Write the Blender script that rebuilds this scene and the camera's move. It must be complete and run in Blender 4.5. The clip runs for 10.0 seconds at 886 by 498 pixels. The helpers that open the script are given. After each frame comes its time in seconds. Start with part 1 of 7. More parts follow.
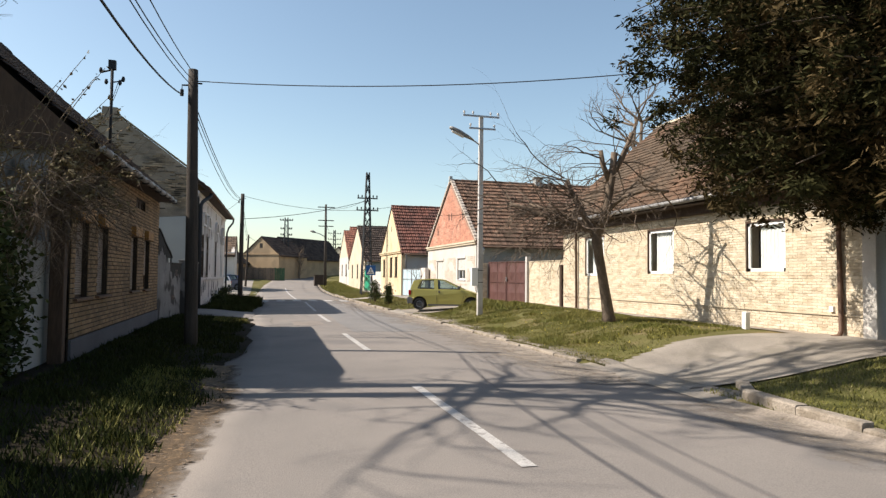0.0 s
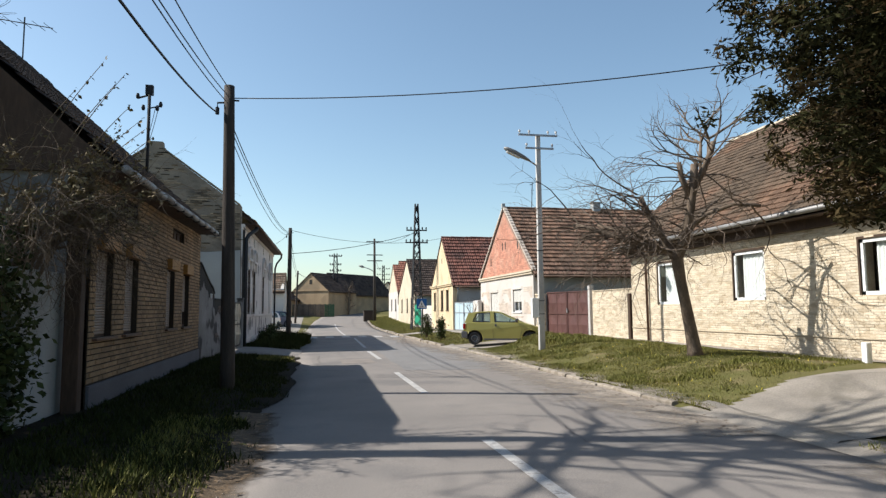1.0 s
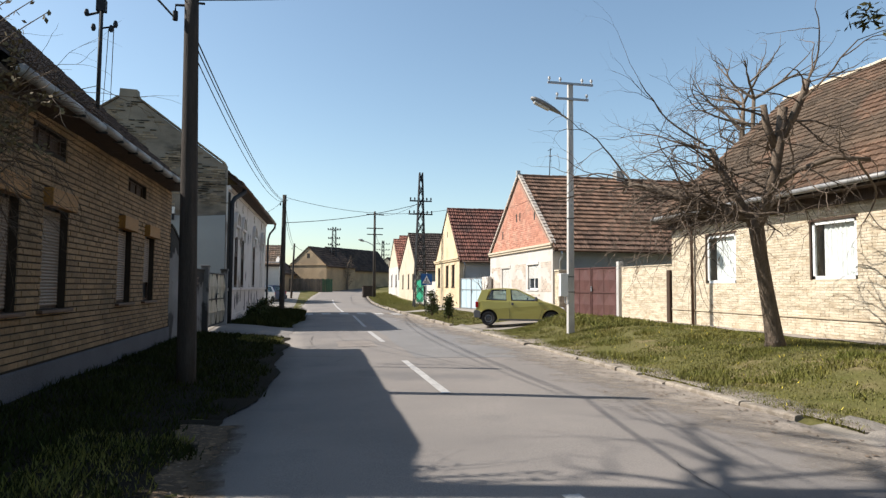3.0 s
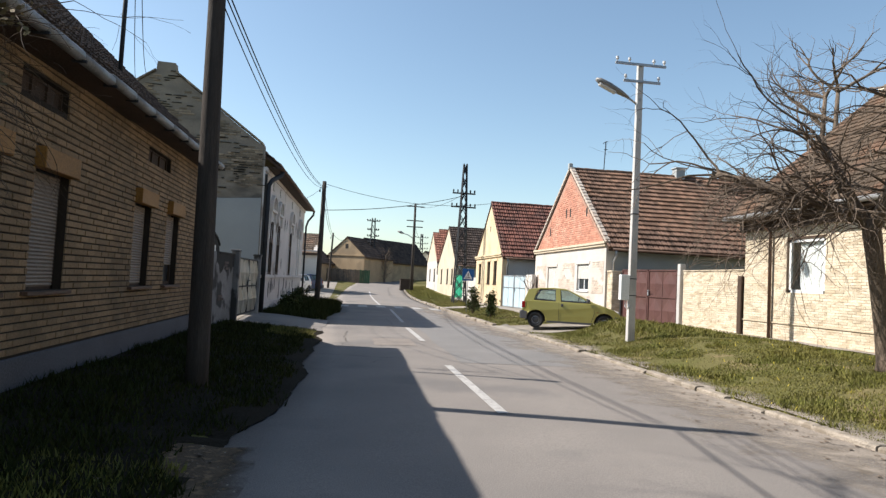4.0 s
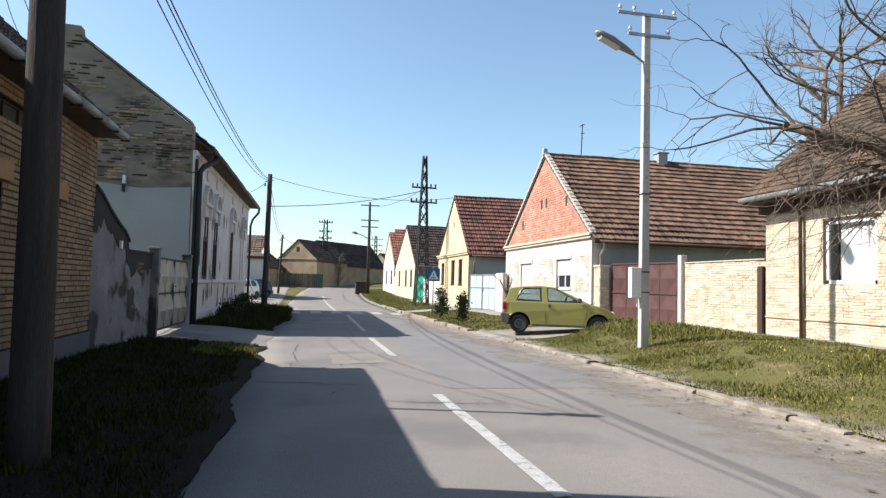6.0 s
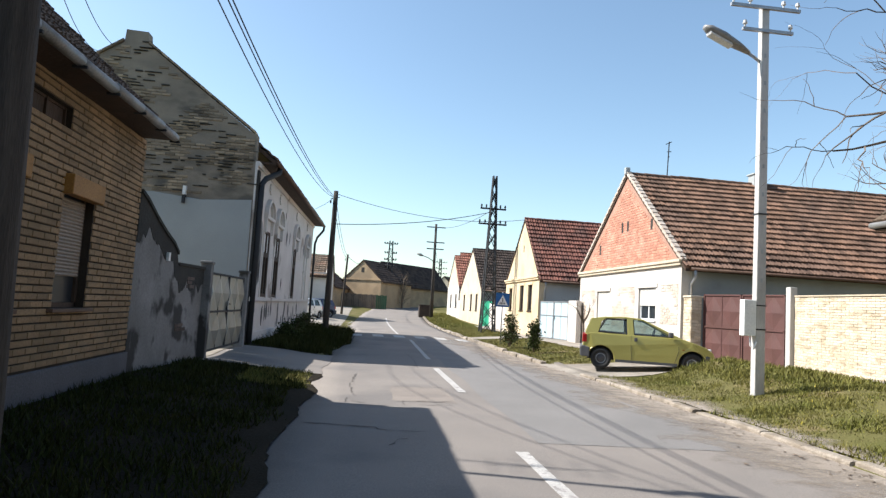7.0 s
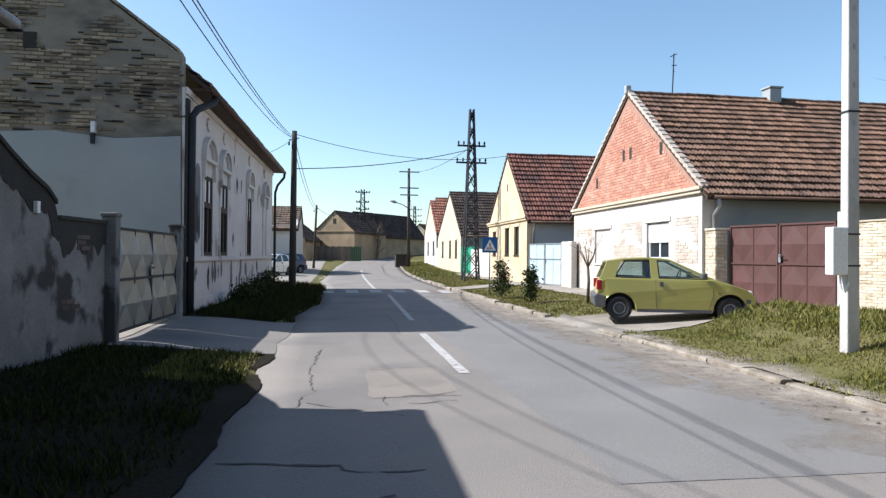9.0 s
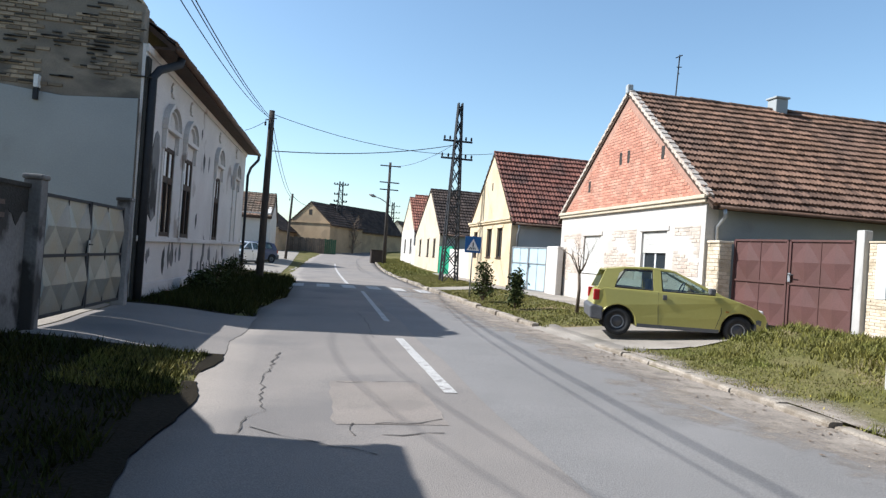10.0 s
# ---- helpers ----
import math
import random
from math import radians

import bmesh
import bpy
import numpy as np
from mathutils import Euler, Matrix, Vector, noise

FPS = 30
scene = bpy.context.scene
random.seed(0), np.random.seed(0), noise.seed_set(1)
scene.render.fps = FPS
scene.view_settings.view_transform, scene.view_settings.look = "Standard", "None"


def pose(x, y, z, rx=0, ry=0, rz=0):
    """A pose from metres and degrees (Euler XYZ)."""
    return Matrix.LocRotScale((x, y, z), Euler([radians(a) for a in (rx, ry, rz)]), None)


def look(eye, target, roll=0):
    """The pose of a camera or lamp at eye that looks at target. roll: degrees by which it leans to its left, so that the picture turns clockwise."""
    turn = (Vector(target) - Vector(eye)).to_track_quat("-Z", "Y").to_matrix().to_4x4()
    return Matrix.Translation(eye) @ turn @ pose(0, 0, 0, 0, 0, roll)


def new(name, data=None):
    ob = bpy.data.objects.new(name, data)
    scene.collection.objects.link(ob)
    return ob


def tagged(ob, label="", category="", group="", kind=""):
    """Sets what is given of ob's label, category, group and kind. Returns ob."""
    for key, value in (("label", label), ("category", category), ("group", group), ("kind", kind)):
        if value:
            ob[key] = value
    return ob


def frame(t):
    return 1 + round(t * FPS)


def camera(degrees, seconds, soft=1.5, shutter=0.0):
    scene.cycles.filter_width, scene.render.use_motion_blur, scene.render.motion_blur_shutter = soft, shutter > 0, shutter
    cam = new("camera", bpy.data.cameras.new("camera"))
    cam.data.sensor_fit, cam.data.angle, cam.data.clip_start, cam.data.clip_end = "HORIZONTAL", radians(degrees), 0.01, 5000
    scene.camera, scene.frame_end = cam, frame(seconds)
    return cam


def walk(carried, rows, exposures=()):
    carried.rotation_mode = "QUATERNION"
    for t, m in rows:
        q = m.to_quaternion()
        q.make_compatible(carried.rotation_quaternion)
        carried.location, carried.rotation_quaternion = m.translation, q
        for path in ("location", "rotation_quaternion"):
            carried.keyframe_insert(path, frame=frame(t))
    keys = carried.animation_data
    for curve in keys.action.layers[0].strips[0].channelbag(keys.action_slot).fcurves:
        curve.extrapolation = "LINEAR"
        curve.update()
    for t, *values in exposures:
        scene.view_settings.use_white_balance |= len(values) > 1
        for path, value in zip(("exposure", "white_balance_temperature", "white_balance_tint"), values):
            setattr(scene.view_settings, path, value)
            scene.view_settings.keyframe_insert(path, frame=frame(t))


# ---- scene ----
cam = camera(67.8, 10.0, soft=1.35)
PATH = [
    (0, (-0.058, -0.404, 1.684), (0.48, 1.521, 1.766), 0.6),
    (0.5, (0.107, 0.494, 1.63), (0.654, 2.405, 1.852), 1.1),
    (1, (0.112, 1.353, 1.612), (0.507, 3.305, 1.797), -0.4),
    (1.5, (0.15, 2.11, 1.555), (0.482, 4.075, 1.731), -0.6),
    (2, (0.183, 2.974, 1.57), (0.39, 4.952, 1.782), -0.3),
    (2.5, (0.247, 3.769, 1.569), (0.669, 5.718, 1.721), 0.0),
    (4, (0.345, 6.306, 1.569), (0.632, 8.283, 1.668), 3.0),
    (4.5, (0.319, 7.086, 1.547), (0.577, 9.067, 1.64), 4.2),
    (5, (0.44, 8.024, 1.508), (0.93, 9.958, 1.659), 2.0),
    (6.5, (0.431, 10.532, 1.481), (0.779, 12.499, 1.581), 2.3),
    (7, (0.515, 11.409, 1.516), (0.746, 13.388, 1.692), 3.5),
    (7.5, (0.612, 12.299, 1.533), (0.739, 14.294, 1.617), 2.8),
    (8, (0.651, 13.154, 1.516), (0.879, 15.141, 1.5), 0.9),
    (8.5, (0.721, 13.953, 1.582), (0.877, 15.947, 1.587), 0.3),
    (9, (0.749, 14.765, 1.557), (1.064, 16.74, 1.577), 0.5),
    (9.5, (0.793, 15.547, 1.503), (1.144, 17.514, 1.421), 2.3),
    (10, (0.831, 16.297, 1.488), (1.219, 18.259, 1.51), 4.0),
]
walk(cam, [(t, look(eye, target, roll)) for t, eye, target, roll in PATH], [(0.0, 0.62, 6900, 12), (0.5, 0.5, 6500, 10), (1.0, 0.5, 6350, 9), (1.5, 0.52, 6500, 10), (2.5, 0.55, 6500, 10), (4.5, 0.7, 6450, 11), (5.2, 0.82, 6250, 9), (6.5, 0.7, 6200, 10), (7.0, 0.85, 6300, 10), (7.6, 0.81, 6080, 10), (8.5, 0.75, 5950, 10), (9.0, 0.7, 5900, 10), (9.5, 0.68, 6100, 9), (10.0, 0.68, 5900, 9)])

# ---- world, sun and sky ----
SUN = Vector((-1.06, 0.29, 1.0)).normalized()
world = bpy.data.worlds.new("world")
scene.world = world
world.use_nodes = True
wn = world.node_tree.nodes
sky = wn.new("ShaderNodeTexSky")
sky.sky_type = "NISHITA"
sky.sun_disc = False
sky.sun_elevation = math.asin(SUN.z)
sky.sun_rotation = math.atan2(SUN.x, SUN.y)
sky.air_density, sky.dust_density, sky.ozone_density = 1.0, 0.85, 1.8
wn["Background"].inputs["Strength"].default_value = 0.128
tone = wn.new("ShaderNodeMix")
tone.data_type, tone.blend_type = "RGBA", "MULTIPLY"
tone.inputs[0].default_value = 1.0
tone.inputs[7].default_value = (0.99, 1.0, 0.915, 1)
world.node_tree.links.new(sky.outputs["Color"], tone.inputs[6])
world.node_tree.links.new(tone.outputs[2], wn["Background"].inputs["Color"])
sun = new("sun", bpy.data.lights.new("sun", "SUN"))
sun.data.energy, sun.data.angle, sun.data.color = 5.0, radians(0.53), (1.0, 0.95, 0.87)
sun.matrix_world = look(SUN * 60, (0, 0, 0))


# ---- materials ----
def mat(name, c1, c2=None, scale=1.5, fine=30.0, rough=0.85, bump=0.3, metal=0.0, stain=None, amount=0.5, size=0.7,
        vary=0.0, stretch=(1, 1, 1), spec=0.3, cover=0.5, grain=0.25, soft=0.09):
    m = bpy.data.materials.new(name)
    m.use_nodes = True
    nt = m.node_tree
    N, L = nt.nodes, nt.links
    b = N["Principled BSDF"]
    b.inputs["Roughness"].default_value, b.inputs["Metallic"].default_value = rough, metal
    b.inputs["Specular IOR Level"].default_value = spec
    c2 = c2 or tuple(v * 0.75 for v in c1)
    geo = N.new("ShaderNodeNewGeometry")
    mp = N.new("ShaderNodeMapping")
    mp.inputs["Scale"].default_value = stretch
    L.new(geo.outputs["Position"], mp.inputs["Vector"])

    def tex(s, detail=5, vec=mp):
        n = N.new("ShaderNodeTexNoise")
        n.inputs["Scale"].default_value, n.inputs["Detail"].default_value = s, detail
        L.new(vec.outputs["Vector"], n.inputs["Vector"])
        return n

    def ramp(src, lo, hi):
        r = N.new("ShaderNodeMapRange")
        r.inputs["From Min"].default_value, r.inputs["From Max"].default_value = lo, hi
        L.new(src, r.inputs["Value"])
        return r.outputs["Result"]

    def mix(kind, f, a, c):
        x = N.new("ShaderNodeMix")
        x.data_type, x.blend_type = "RGBA", kind
        for sock, v in ((x.inputs[0], f), (x.inputs[6], a), (x.inputs[7], c)):
            if isinstance(v, bpy.types.NodeSocket):
                L.new(v, sock)
            elif isinstance(v, tuple):
                sock.default_value = (*v, 1)
            else:
                sock.default_value = v
        return x.outputs[2]

    n1, n2 = tex(scale), tex(fine, 8)
    col = mix("MIX", ramp(n1.outputs["Fac"], 0.3, 0.7), c1, c2)
    g = N.new("ShaderNodeCombineXYZ")
    r2 = N.new("ShaderNodeMapRange")
    r2.inputs["From Min"].default_value, r2.inputs["From Max"].default_value = 0.25, 0.75
    r2.inputs["To Min"].default_value, r2.inputs["To Max"].default_value = 1 - grain * 1.1, 1 + grain * 0.9
    L.new(n2.outputs["Fac"], r2.inputs["Value"])
    for k in range(3):
        L.new(r2.outputs["Result"], g.inputs[k])
    col = mix("MULTIPLY", 1.0, col, g.outputs[0])
    if stain:
        n3 = tex(size, 9)
        f = ramp(n3.outputs["Fac"], cover, cover + soft)
        q = N.new("ShaderNodeMath")
        q.operation = "MULTIPLY"
        q.inputs[1].default_value = amount
        L.new(f, q.inputs[0])
        col = mix("MIX", q.outputs[0], col, stain)
    if vary:
        oi = N.new("ShaderNodeObjectInfo")
        ad = N.new("ShaderNodeMath")
        ad.operation = "ADD"
        L.new(oi.outputs["Random"], ad.inputs[0])
        L.new(geo.outputs["Random Per Island"], ad.inputs[1])
        fr = N.new("ShaderNodeMath")
        fr.operation = "FRACT"
        L.new(ad.outputs[0], fr.inputs[0])
        v = N.new("ShaderNodeMapRange")
        v.inputs["To Min"].default_value, v.inputs["To Max"].default_value = 1 - vary, 1 + vary * 0.8
        L.new(fr.outputs[0], v.inputs["Value"])
        hsv = N.new("ShaderNodeHueSaturation")
        L.new(v.outputs["Result"], hsv.inputs["Value"])
        L.new(col, hsv.inputs["Color"])
        col = hsv.outputs["Color"]
    L.new(col, b.inputs["Base Color"])
    if bump:
        bp = N.new("ShaderNodeBump")
        bp.inputs["Strength"].default_value, bp.inputs["Distance"].default_value = bump, 0.02
        L.new(n2.outputs["Fac"], bp.inputs["Height"])
        L.new(bp.outputs["Normal"], b.inputs["Normal"])
    return m


def glass_mat(name, tint=(0.02, 0.025, 0.03)):
    m = bpy.data.materials.new(name)
    m.use_nodes = True
    b = m.node_tree.nodes["Principled BSDF"]
    b.inputs["Base Color"].default_value = (*tint, 1)
    b.inputs["Roughness"].default_value = 0.06
    b.inputs["Specular IOR Level"].default_value = 0.7
    return m


def clear_mat(name, tint):
    m = bpy.data.materials.new(name)
    m.use_nodes = True
    N, L = m.node_tree.nodes, m.node_tree.links
    tr, gl, mx = (N.new("ShaderNode" + k) for k in ("BsdfTransparent", "BsdfGlossy", "MixShader"))
    tr.inputs["Color"].default_value = (*tint, 1)
    gl.inputs["Roughness"].default_value = 0.02
    mx.inputs[0].default_value = 0.1
    L.new(tr.outputs[0], mx.inputs[1])
    L.new(gl.outputs[0], mx.inputs[2])
    L.new(mx.outputs[0], N["Material Output"].inputs["Surface"])
    return m


M_ASPHALT = mat("asphalt", (0.25, 0.222, 0.2), (0.2, 0.18, 0.165), 0.5, 90, 0.92, 0.35, stain=(0.12, 0.115, 0.115), amount=0.45, size=0.35, cover=0.56, spec=0.15)
M_ROADPAINT = mat("road_paint", (0.48, 0.46, 0.435), (0.38, 0.36, 0.34), 6, 60, 0.85, 0.2, stain=(0.22, 0.2, 0.19), amount=0.85, size=9, cover=0.55)
M_GROUND = mat("soil_and_turf", (0.1, 0.1, 0.032), (0.15, 0.128, 0.058), 0.9, 25, 0.95, 0.8, stain=(0.23, 0.175, 0.1), amount=0.7, size=0.9, cover=0.58, spec=0.05)
M_DIRT = mat("dusty_dirt", (0.33, 0.275, 0.22), (0.245, 0.2, 0.158), 1.2, 35, 0.95, 0.7, stain=(0.12, 0.095, 0.07), amount=0.7, size=2.5, cover=0.56)
M_CONCRETE = mat("old_concrete", (0.34, 0.3, 0.255), (0.24, 0.21, 0.178), 0.9, 45, 0.9, 0.4, stain=(0.17, 0.15, 0.12), amount=0.6, size=1.1, cover=0.55)
M_KERB = mat("kerb_concrete", (0.36, 0.31, 0.255), (0.28, 0.24, 0.195), 2.2, 40, 0.95, 0.8, stain=(0.2, 0.165, 0.125), amount=0.8, size=3.4, vary=0.07, cover=0.47)
M_GRASS = mat("grass", (0.125, 0.132, 0.024), (0.18, 0.158, 0.036), 1.3, 20, 0.7, 0.0, vary=0.4)
# grass and soil darkened in colour to deepen the left verge's shade
M_GRASS_SHADE = mat("shade_dark_grass", (0.026, 0.034, 0.01), (0.04, 0.043, 0.012), 1.3, 20, 0.7, 0.0, vary=0.4, spec=0.05)
M_SOIL_SHADE = mat("shade_dark_soil", (0.03, 0.024, 0.017), (0.02, 0.017, 0.012), 1.0, 30, 0.95, 0.7, spec=0.05)
M_GRASSDRY = mat("dry_grass", (0.21, 0.18, 0.075), (0.16, 0.15, 0.05), 1.3, 20, 0.8, 0.0, vary=0.4)
M_FLOWER = mat("yellow_petals", (0.75, 0.6, 0.08), None, 5, 40, 0.7, 0.0)
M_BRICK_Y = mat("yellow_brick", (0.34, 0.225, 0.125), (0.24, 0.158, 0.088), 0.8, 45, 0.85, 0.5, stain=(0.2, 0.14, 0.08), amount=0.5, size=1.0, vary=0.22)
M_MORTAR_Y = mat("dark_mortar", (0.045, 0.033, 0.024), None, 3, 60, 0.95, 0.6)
M_BRICK_C = mat("cream_brick", (0.67, 0.58, 0.45), (0.58, 0.49, 0.365), 0.9, 40, 0.85, 0.5, stain=(0.4, 0.31, 0.205), amount=0.6, size=2.6, vary=0.15, stretch=(1, 1, 2.5))
M_MORTAR_C = mat("pale_mortar", (0.58, 0.485, 0.355), None, 3, 60, 0.95, 0.6)
M_BRICK_R = mat("red_brick", (0.56, 0.265, 0.185), (0.48, 0.215, 0.145), 1.0, 40, 0.85, 0.5, stain=(0.6, 0.38, 0.28), amount=0.35, size=1.3, vary=0.2)
M_BRICK_P = mat("limewashed_brick", (0.58, 0.51, 0.44), (0.5, 0.42, 0.35), 0.9, 40, 0.9, 0.5, stain=(0.5, 0.38, 0.3), amount=0.5, size=1.6, vary=0.14)
M_MORTAR_R = mat("pink_mortar", (0.47, 0.27, 0.2), None, 3, 60, 0.95, 0.6)
M_TILE = mat("clay_tile", (0.16, 0.092, 0.062), (0.112, 0.068, 0.05), 0.5, 30, 0.85, 0.5, stain=(0.17, 0.095, 0.06), amount=0.5, size=0.45, vary=0.42, cover=0.47)
M_TILE_R = mat("red_clay_tile", (0.2, 0.078, 0.055), (0.145, 0.062, 0.047), 0.6, 30, 0.8, 0.5, stain=(0.075, 0.045, 0.038), amount=0.6, size=0.8, vary=0.32)
M_TILE_O = mat("orange_clay_tile", (0.3, 0.12, 0.08), (0.23, 0.095, 0.065), 0.6, 30, 0.8, 0.5, vary=0.25)
M_TILE_D = mat("dark_tile", (0.06, 0.041, 0.033), (0.042, 0.03, 0.025), 0.6, 30, 0.9, 0.5, stain=(0.1, 0.078, 0.062), amount=0.6, size=2.2, vary=0.4, cover=0.58)
M_TILE_OLD = mat("weathered_tile", (0.135, 0.092, 0.062), (0.09, 0.066, 0.047), 0.5, 25, 0.85, 0.6, stain=(0.2, 0.11, 0.07), amount=0.5, size=0.6, vary=0.3)
M_WHITE = mat("white_plaster", (0.59, 0.555, 0.515), (0.51, 0.47, 0.425), 0.8, 35, 0.9, 0.3, grain=0.12, stain=(0.48, 0.41, 0.36), amount=0.5, size=0.9, cover=0.57)
M_PEEL = mat("peeling_plaster", (0.66, 0.62, 0.59), (0.57, 0.53, 0.5), 0.9, 30, 0.9, 0.4, stain=(0.3, 0.25, 0.215), amount=0.85, size=0.8, cover=0.61, soft=0.06, grain=0.12)
M_GREYPL = mat("grey_plaster", (0.37, 0.385, 0.385), (0.31, 0.325, 0.325), 0.7, 35, 0.9, 0.12, stain=(0.22, 0.21, 0.2), amount=0.5, size=0.5, cover=0.6, grain=0.06)
M_SOOT = mat("weathered_brick_grey", (0.36, 0.285, 0.2), (0.24, 0.195, 0.145), 0.8, 40, 0.9, 0.6, stain=(0.09, 0.082, 0.072), amount=0.85, size=0.9, vary=0.4, cover=0.52, stretch=(1, 1, 2.0), soft=0.16)
M_SOOTM = mat("weathered_mortar", (0.31, 0.265, 0.21), (0.2, 0.172, 0.14), 1, 40, 0.95, 0.7, stain=(0.09, 0.082, 0.072), amount=0.8, size=0.9, stretch=(1, 1, 2.0), cover=0.52, soft=0.16)
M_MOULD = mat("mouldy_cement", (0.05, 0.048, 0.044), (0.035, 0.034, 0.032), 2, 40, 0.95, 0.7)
M_OLDRED = mat("dull_red_brick", (0.14, 0.105, 0.09), (0.09, 0.07, 0.06), 1, 40, 0.9, 0.5, vary=0.25)
M_STAINED = mat("stained_plaster", (0.25, 0.245, 0.245), (0.15, 0.145, 0.14), 1.3, 30, 0.92, 0.4, stain=(0.045, 0.042, 0.04), amount=0.95, size=1.5, cover=0.52, stretch=(1, 1, 0.75), soft=0.07, grain=0.15)
M_OCHRE = mat("ochre_plaster", (0.66, 0.53, 0.36), (0.58, 0.46, 0.3), 0.8, 35, 0.9, 0.25, stain=(0.55, 0.41, 0.25), amount=0.4, size=0.8)
M_CREAM = mat("cream_plaster", (0.6, 0.51, 0.39), (0.52, 0.44, 0.33), 0.8, 35, 0.9, 0.25, stain=(0.42, 0.33, 0.23), amount=0.5, size=0.7, cover=0.55)
M_FAROCHRE = mat("dull_ochre_plaster", (0.44, 0.32, 0.2), (0.36, 0.26, 0.16), 0.8, 35, 0.9, 0.25, stain=(0.24, 0.18, 0.12), amount=0.5, size=0.6)
M_PLINTH = mat("grey_plinth", (0.13, 0.13, 0.145), (0.095, 0.095, 0.105), 0.8, 40, 0.9, 0.4)
M_DARKWOOD = mat("dark_wood", (0.075, 0.045, 0.03), (0.05, 0.032, 0.022), 3, 30, 0.75, 0.4, stretch=(1, 1, 0.2))
M_POLE = mat("weathered_pole_wood", (0.075, 0.06, 0.05), (0.04, 0.033, 0.028), 4, 45, 0.85, 0.6, stretch=(3, 3, 0.25))
M_BARK = mat("bark", (0.2, 0.15, 0.11), (0.11, 0.082, 0.06), 6, 45, 0.9, 0.9, stretch=(1, 1, 0.4))
M_TWIG = mat("twig_bark", (0.17, 0.128, 0.095), (0.1, 0.075, 0.057), 3, 30, 0.85, 0.2)
M_TWIGL = mat("pale_twig", (0.15, 0.105, 0.068), (0.085, 0.06, 0.042), 3, 30, 0.85, 0.2)
M_BUD = mat("leaf_buds", (0.13, 0.11, 0.05), (0.15, 0.105, 0.055), 3, 30, 0.8, 0.0, vary=0.3)
M_CONIFER = mat("conifer_needles", (0.03, 0.032, 0.012), (0.05, 0.044, 0.018), 1.2, 20, 0.8, 0.0, vary=0.5, spec=0.05)
M_CONIFERB = mat("brown_needles", (0.1, 0.068, 0.032), (0.07, 0.052, 0.024), 1.2, 20, 0.8, 0.0, vary=0.4, spec=0.05)
M_BUSH = mat("evergreen_leaves", (0.036, 0.05, 0.017), (0.055, 0.064, 0.02), 3, 20, 0.7, 0.0, vary=0.4, spec=0.1)
M_STEEL = mat("galvanised_steel", (0.42, 0.43, 0.45), (0.34, 0.35, 0.36), 5, 50, 0.45, 0.1, metal=0.6, grain=0.1)
M_DARKSTEEL = mat("dark_steel", (0.035, 0.037, 0.043), (0.026, 0.028, 0.032), 5, 50, 0.7, 0.15, metal=0.1)
M_ZINC = mat("zinc_gutter", (0.3, 0.29, 0.28), (0.2, 0.19, 0.18), 3, 40, 0.55, 0.15, metal=0.4)
M_BROWNPIPE = mat("brown_pipe", (0.13, 0.075, 0.05), None, 3, 40, 0.6, 0.1)
M_WIRE = mat("black_wire", (0.03, 0.03, 0.035), None, 3, 40, 0.6, 0.0)
M_POLECON = mat("concrete_pole", (0.56, 0.54, 0.51), (0.44, 0.42, 0.4), 2, 40, 0.85, 0.3, stain=(0.3, 0.28, 0.26), amount=0.4, size=2.5, stretch=(1, 1, 0.3), grain=0.1)
M_PORCELAIN = mat("porcelain", (0.7, 0.68, 0.66), None, 3, 40, 0.25, 0.0)
M_PLASTIC_W = mat("white_plastic", (0.8, 0.8, 0.79), (0.74, 0.74, 0.73), 2, 30, 0.4, 0.03, grain=0.1)
M_SHUTTER = mat("shutter_slats", (0.31, 0.25, 0.2), (0.26, 0.21, 0.17), 2, 40, 0.6, 0.1)
M_SHUTTERW = mat("white_shutter_slats", (0.6, 0.58, 0.54), (0.54, 0.52, 0.48), 2, 40, 0.6, 0.1)
M_SHUTTERBOX = mat("ochre_shutter_box", (0.34, 0.165, 0.04), (0.27, 0.13, 0.03), 2, 40, 0.6, 0.15)
M_GATEBROWN = mat("brown_gate_paint", (0.12, 0.056, 0.05), (0.095, 0.046, 0.042), 1.5, 35, 0.55, 0.15, stain=(0.09, 0.045, 0.035), amount=0.4, size=1.2, grain=0.1)
M_GATEGREY = mat("grey_gate_paint", (0.26, 0.27, 0.255), (0.2, 0.21, 0.2), 1.5, 35, 0.42, 0.1, metal=0.45, stain=(0.25, 0.22, 0.17), amount=0.5, size=1.5, grain=0.1)
M_GATEBLUE = mat("pale_blue_gate_paint", (0.48, 0.6, 0.66), (0.42, 0.54, 0.6), 1.5, 35, 0.5, 0.1, grain=0.1)
M_GREEN = mat("green_gate_paint", (0.02, 0.3, 0.17), (0.02, 0.25, 0.14), 1.5, 35, 0.5, 0.1)
M_SIGNBLUE = mat("sign_blue", (0.02, 0.12, 0.35), None, 2, 30, 0.4, 0.0)
M_CURTAIN = mat("white_curtain", (0.84, 0.84, 0.82), (0.76, 0.76, 0.75), 4, 20, 0.9, 0.2, stretch=(6, 6, 0.3))
# near-black colour that stands for the unlit depth behind openings
M_INNER_SHADE = mat("inner_shade", (0.05, 0.045, 0.04), None, 2, 20, 0.9, 0.0)
M_CARPAINT = mat("lime_green_paint", (0.36, 0.32, 0.09), (0.335, 0.3, 0.08), 1, 20, 0.32, 0.02, spec=0.6, metal=0.15, grain=0.03)
M_CARSILVER = mat("silver_paint", (0.6, 0.62, 0.65), (0.56, 0.58, 0.61), 1, 20, 0.3, 0.02, metal=0.4, grain=0.03)
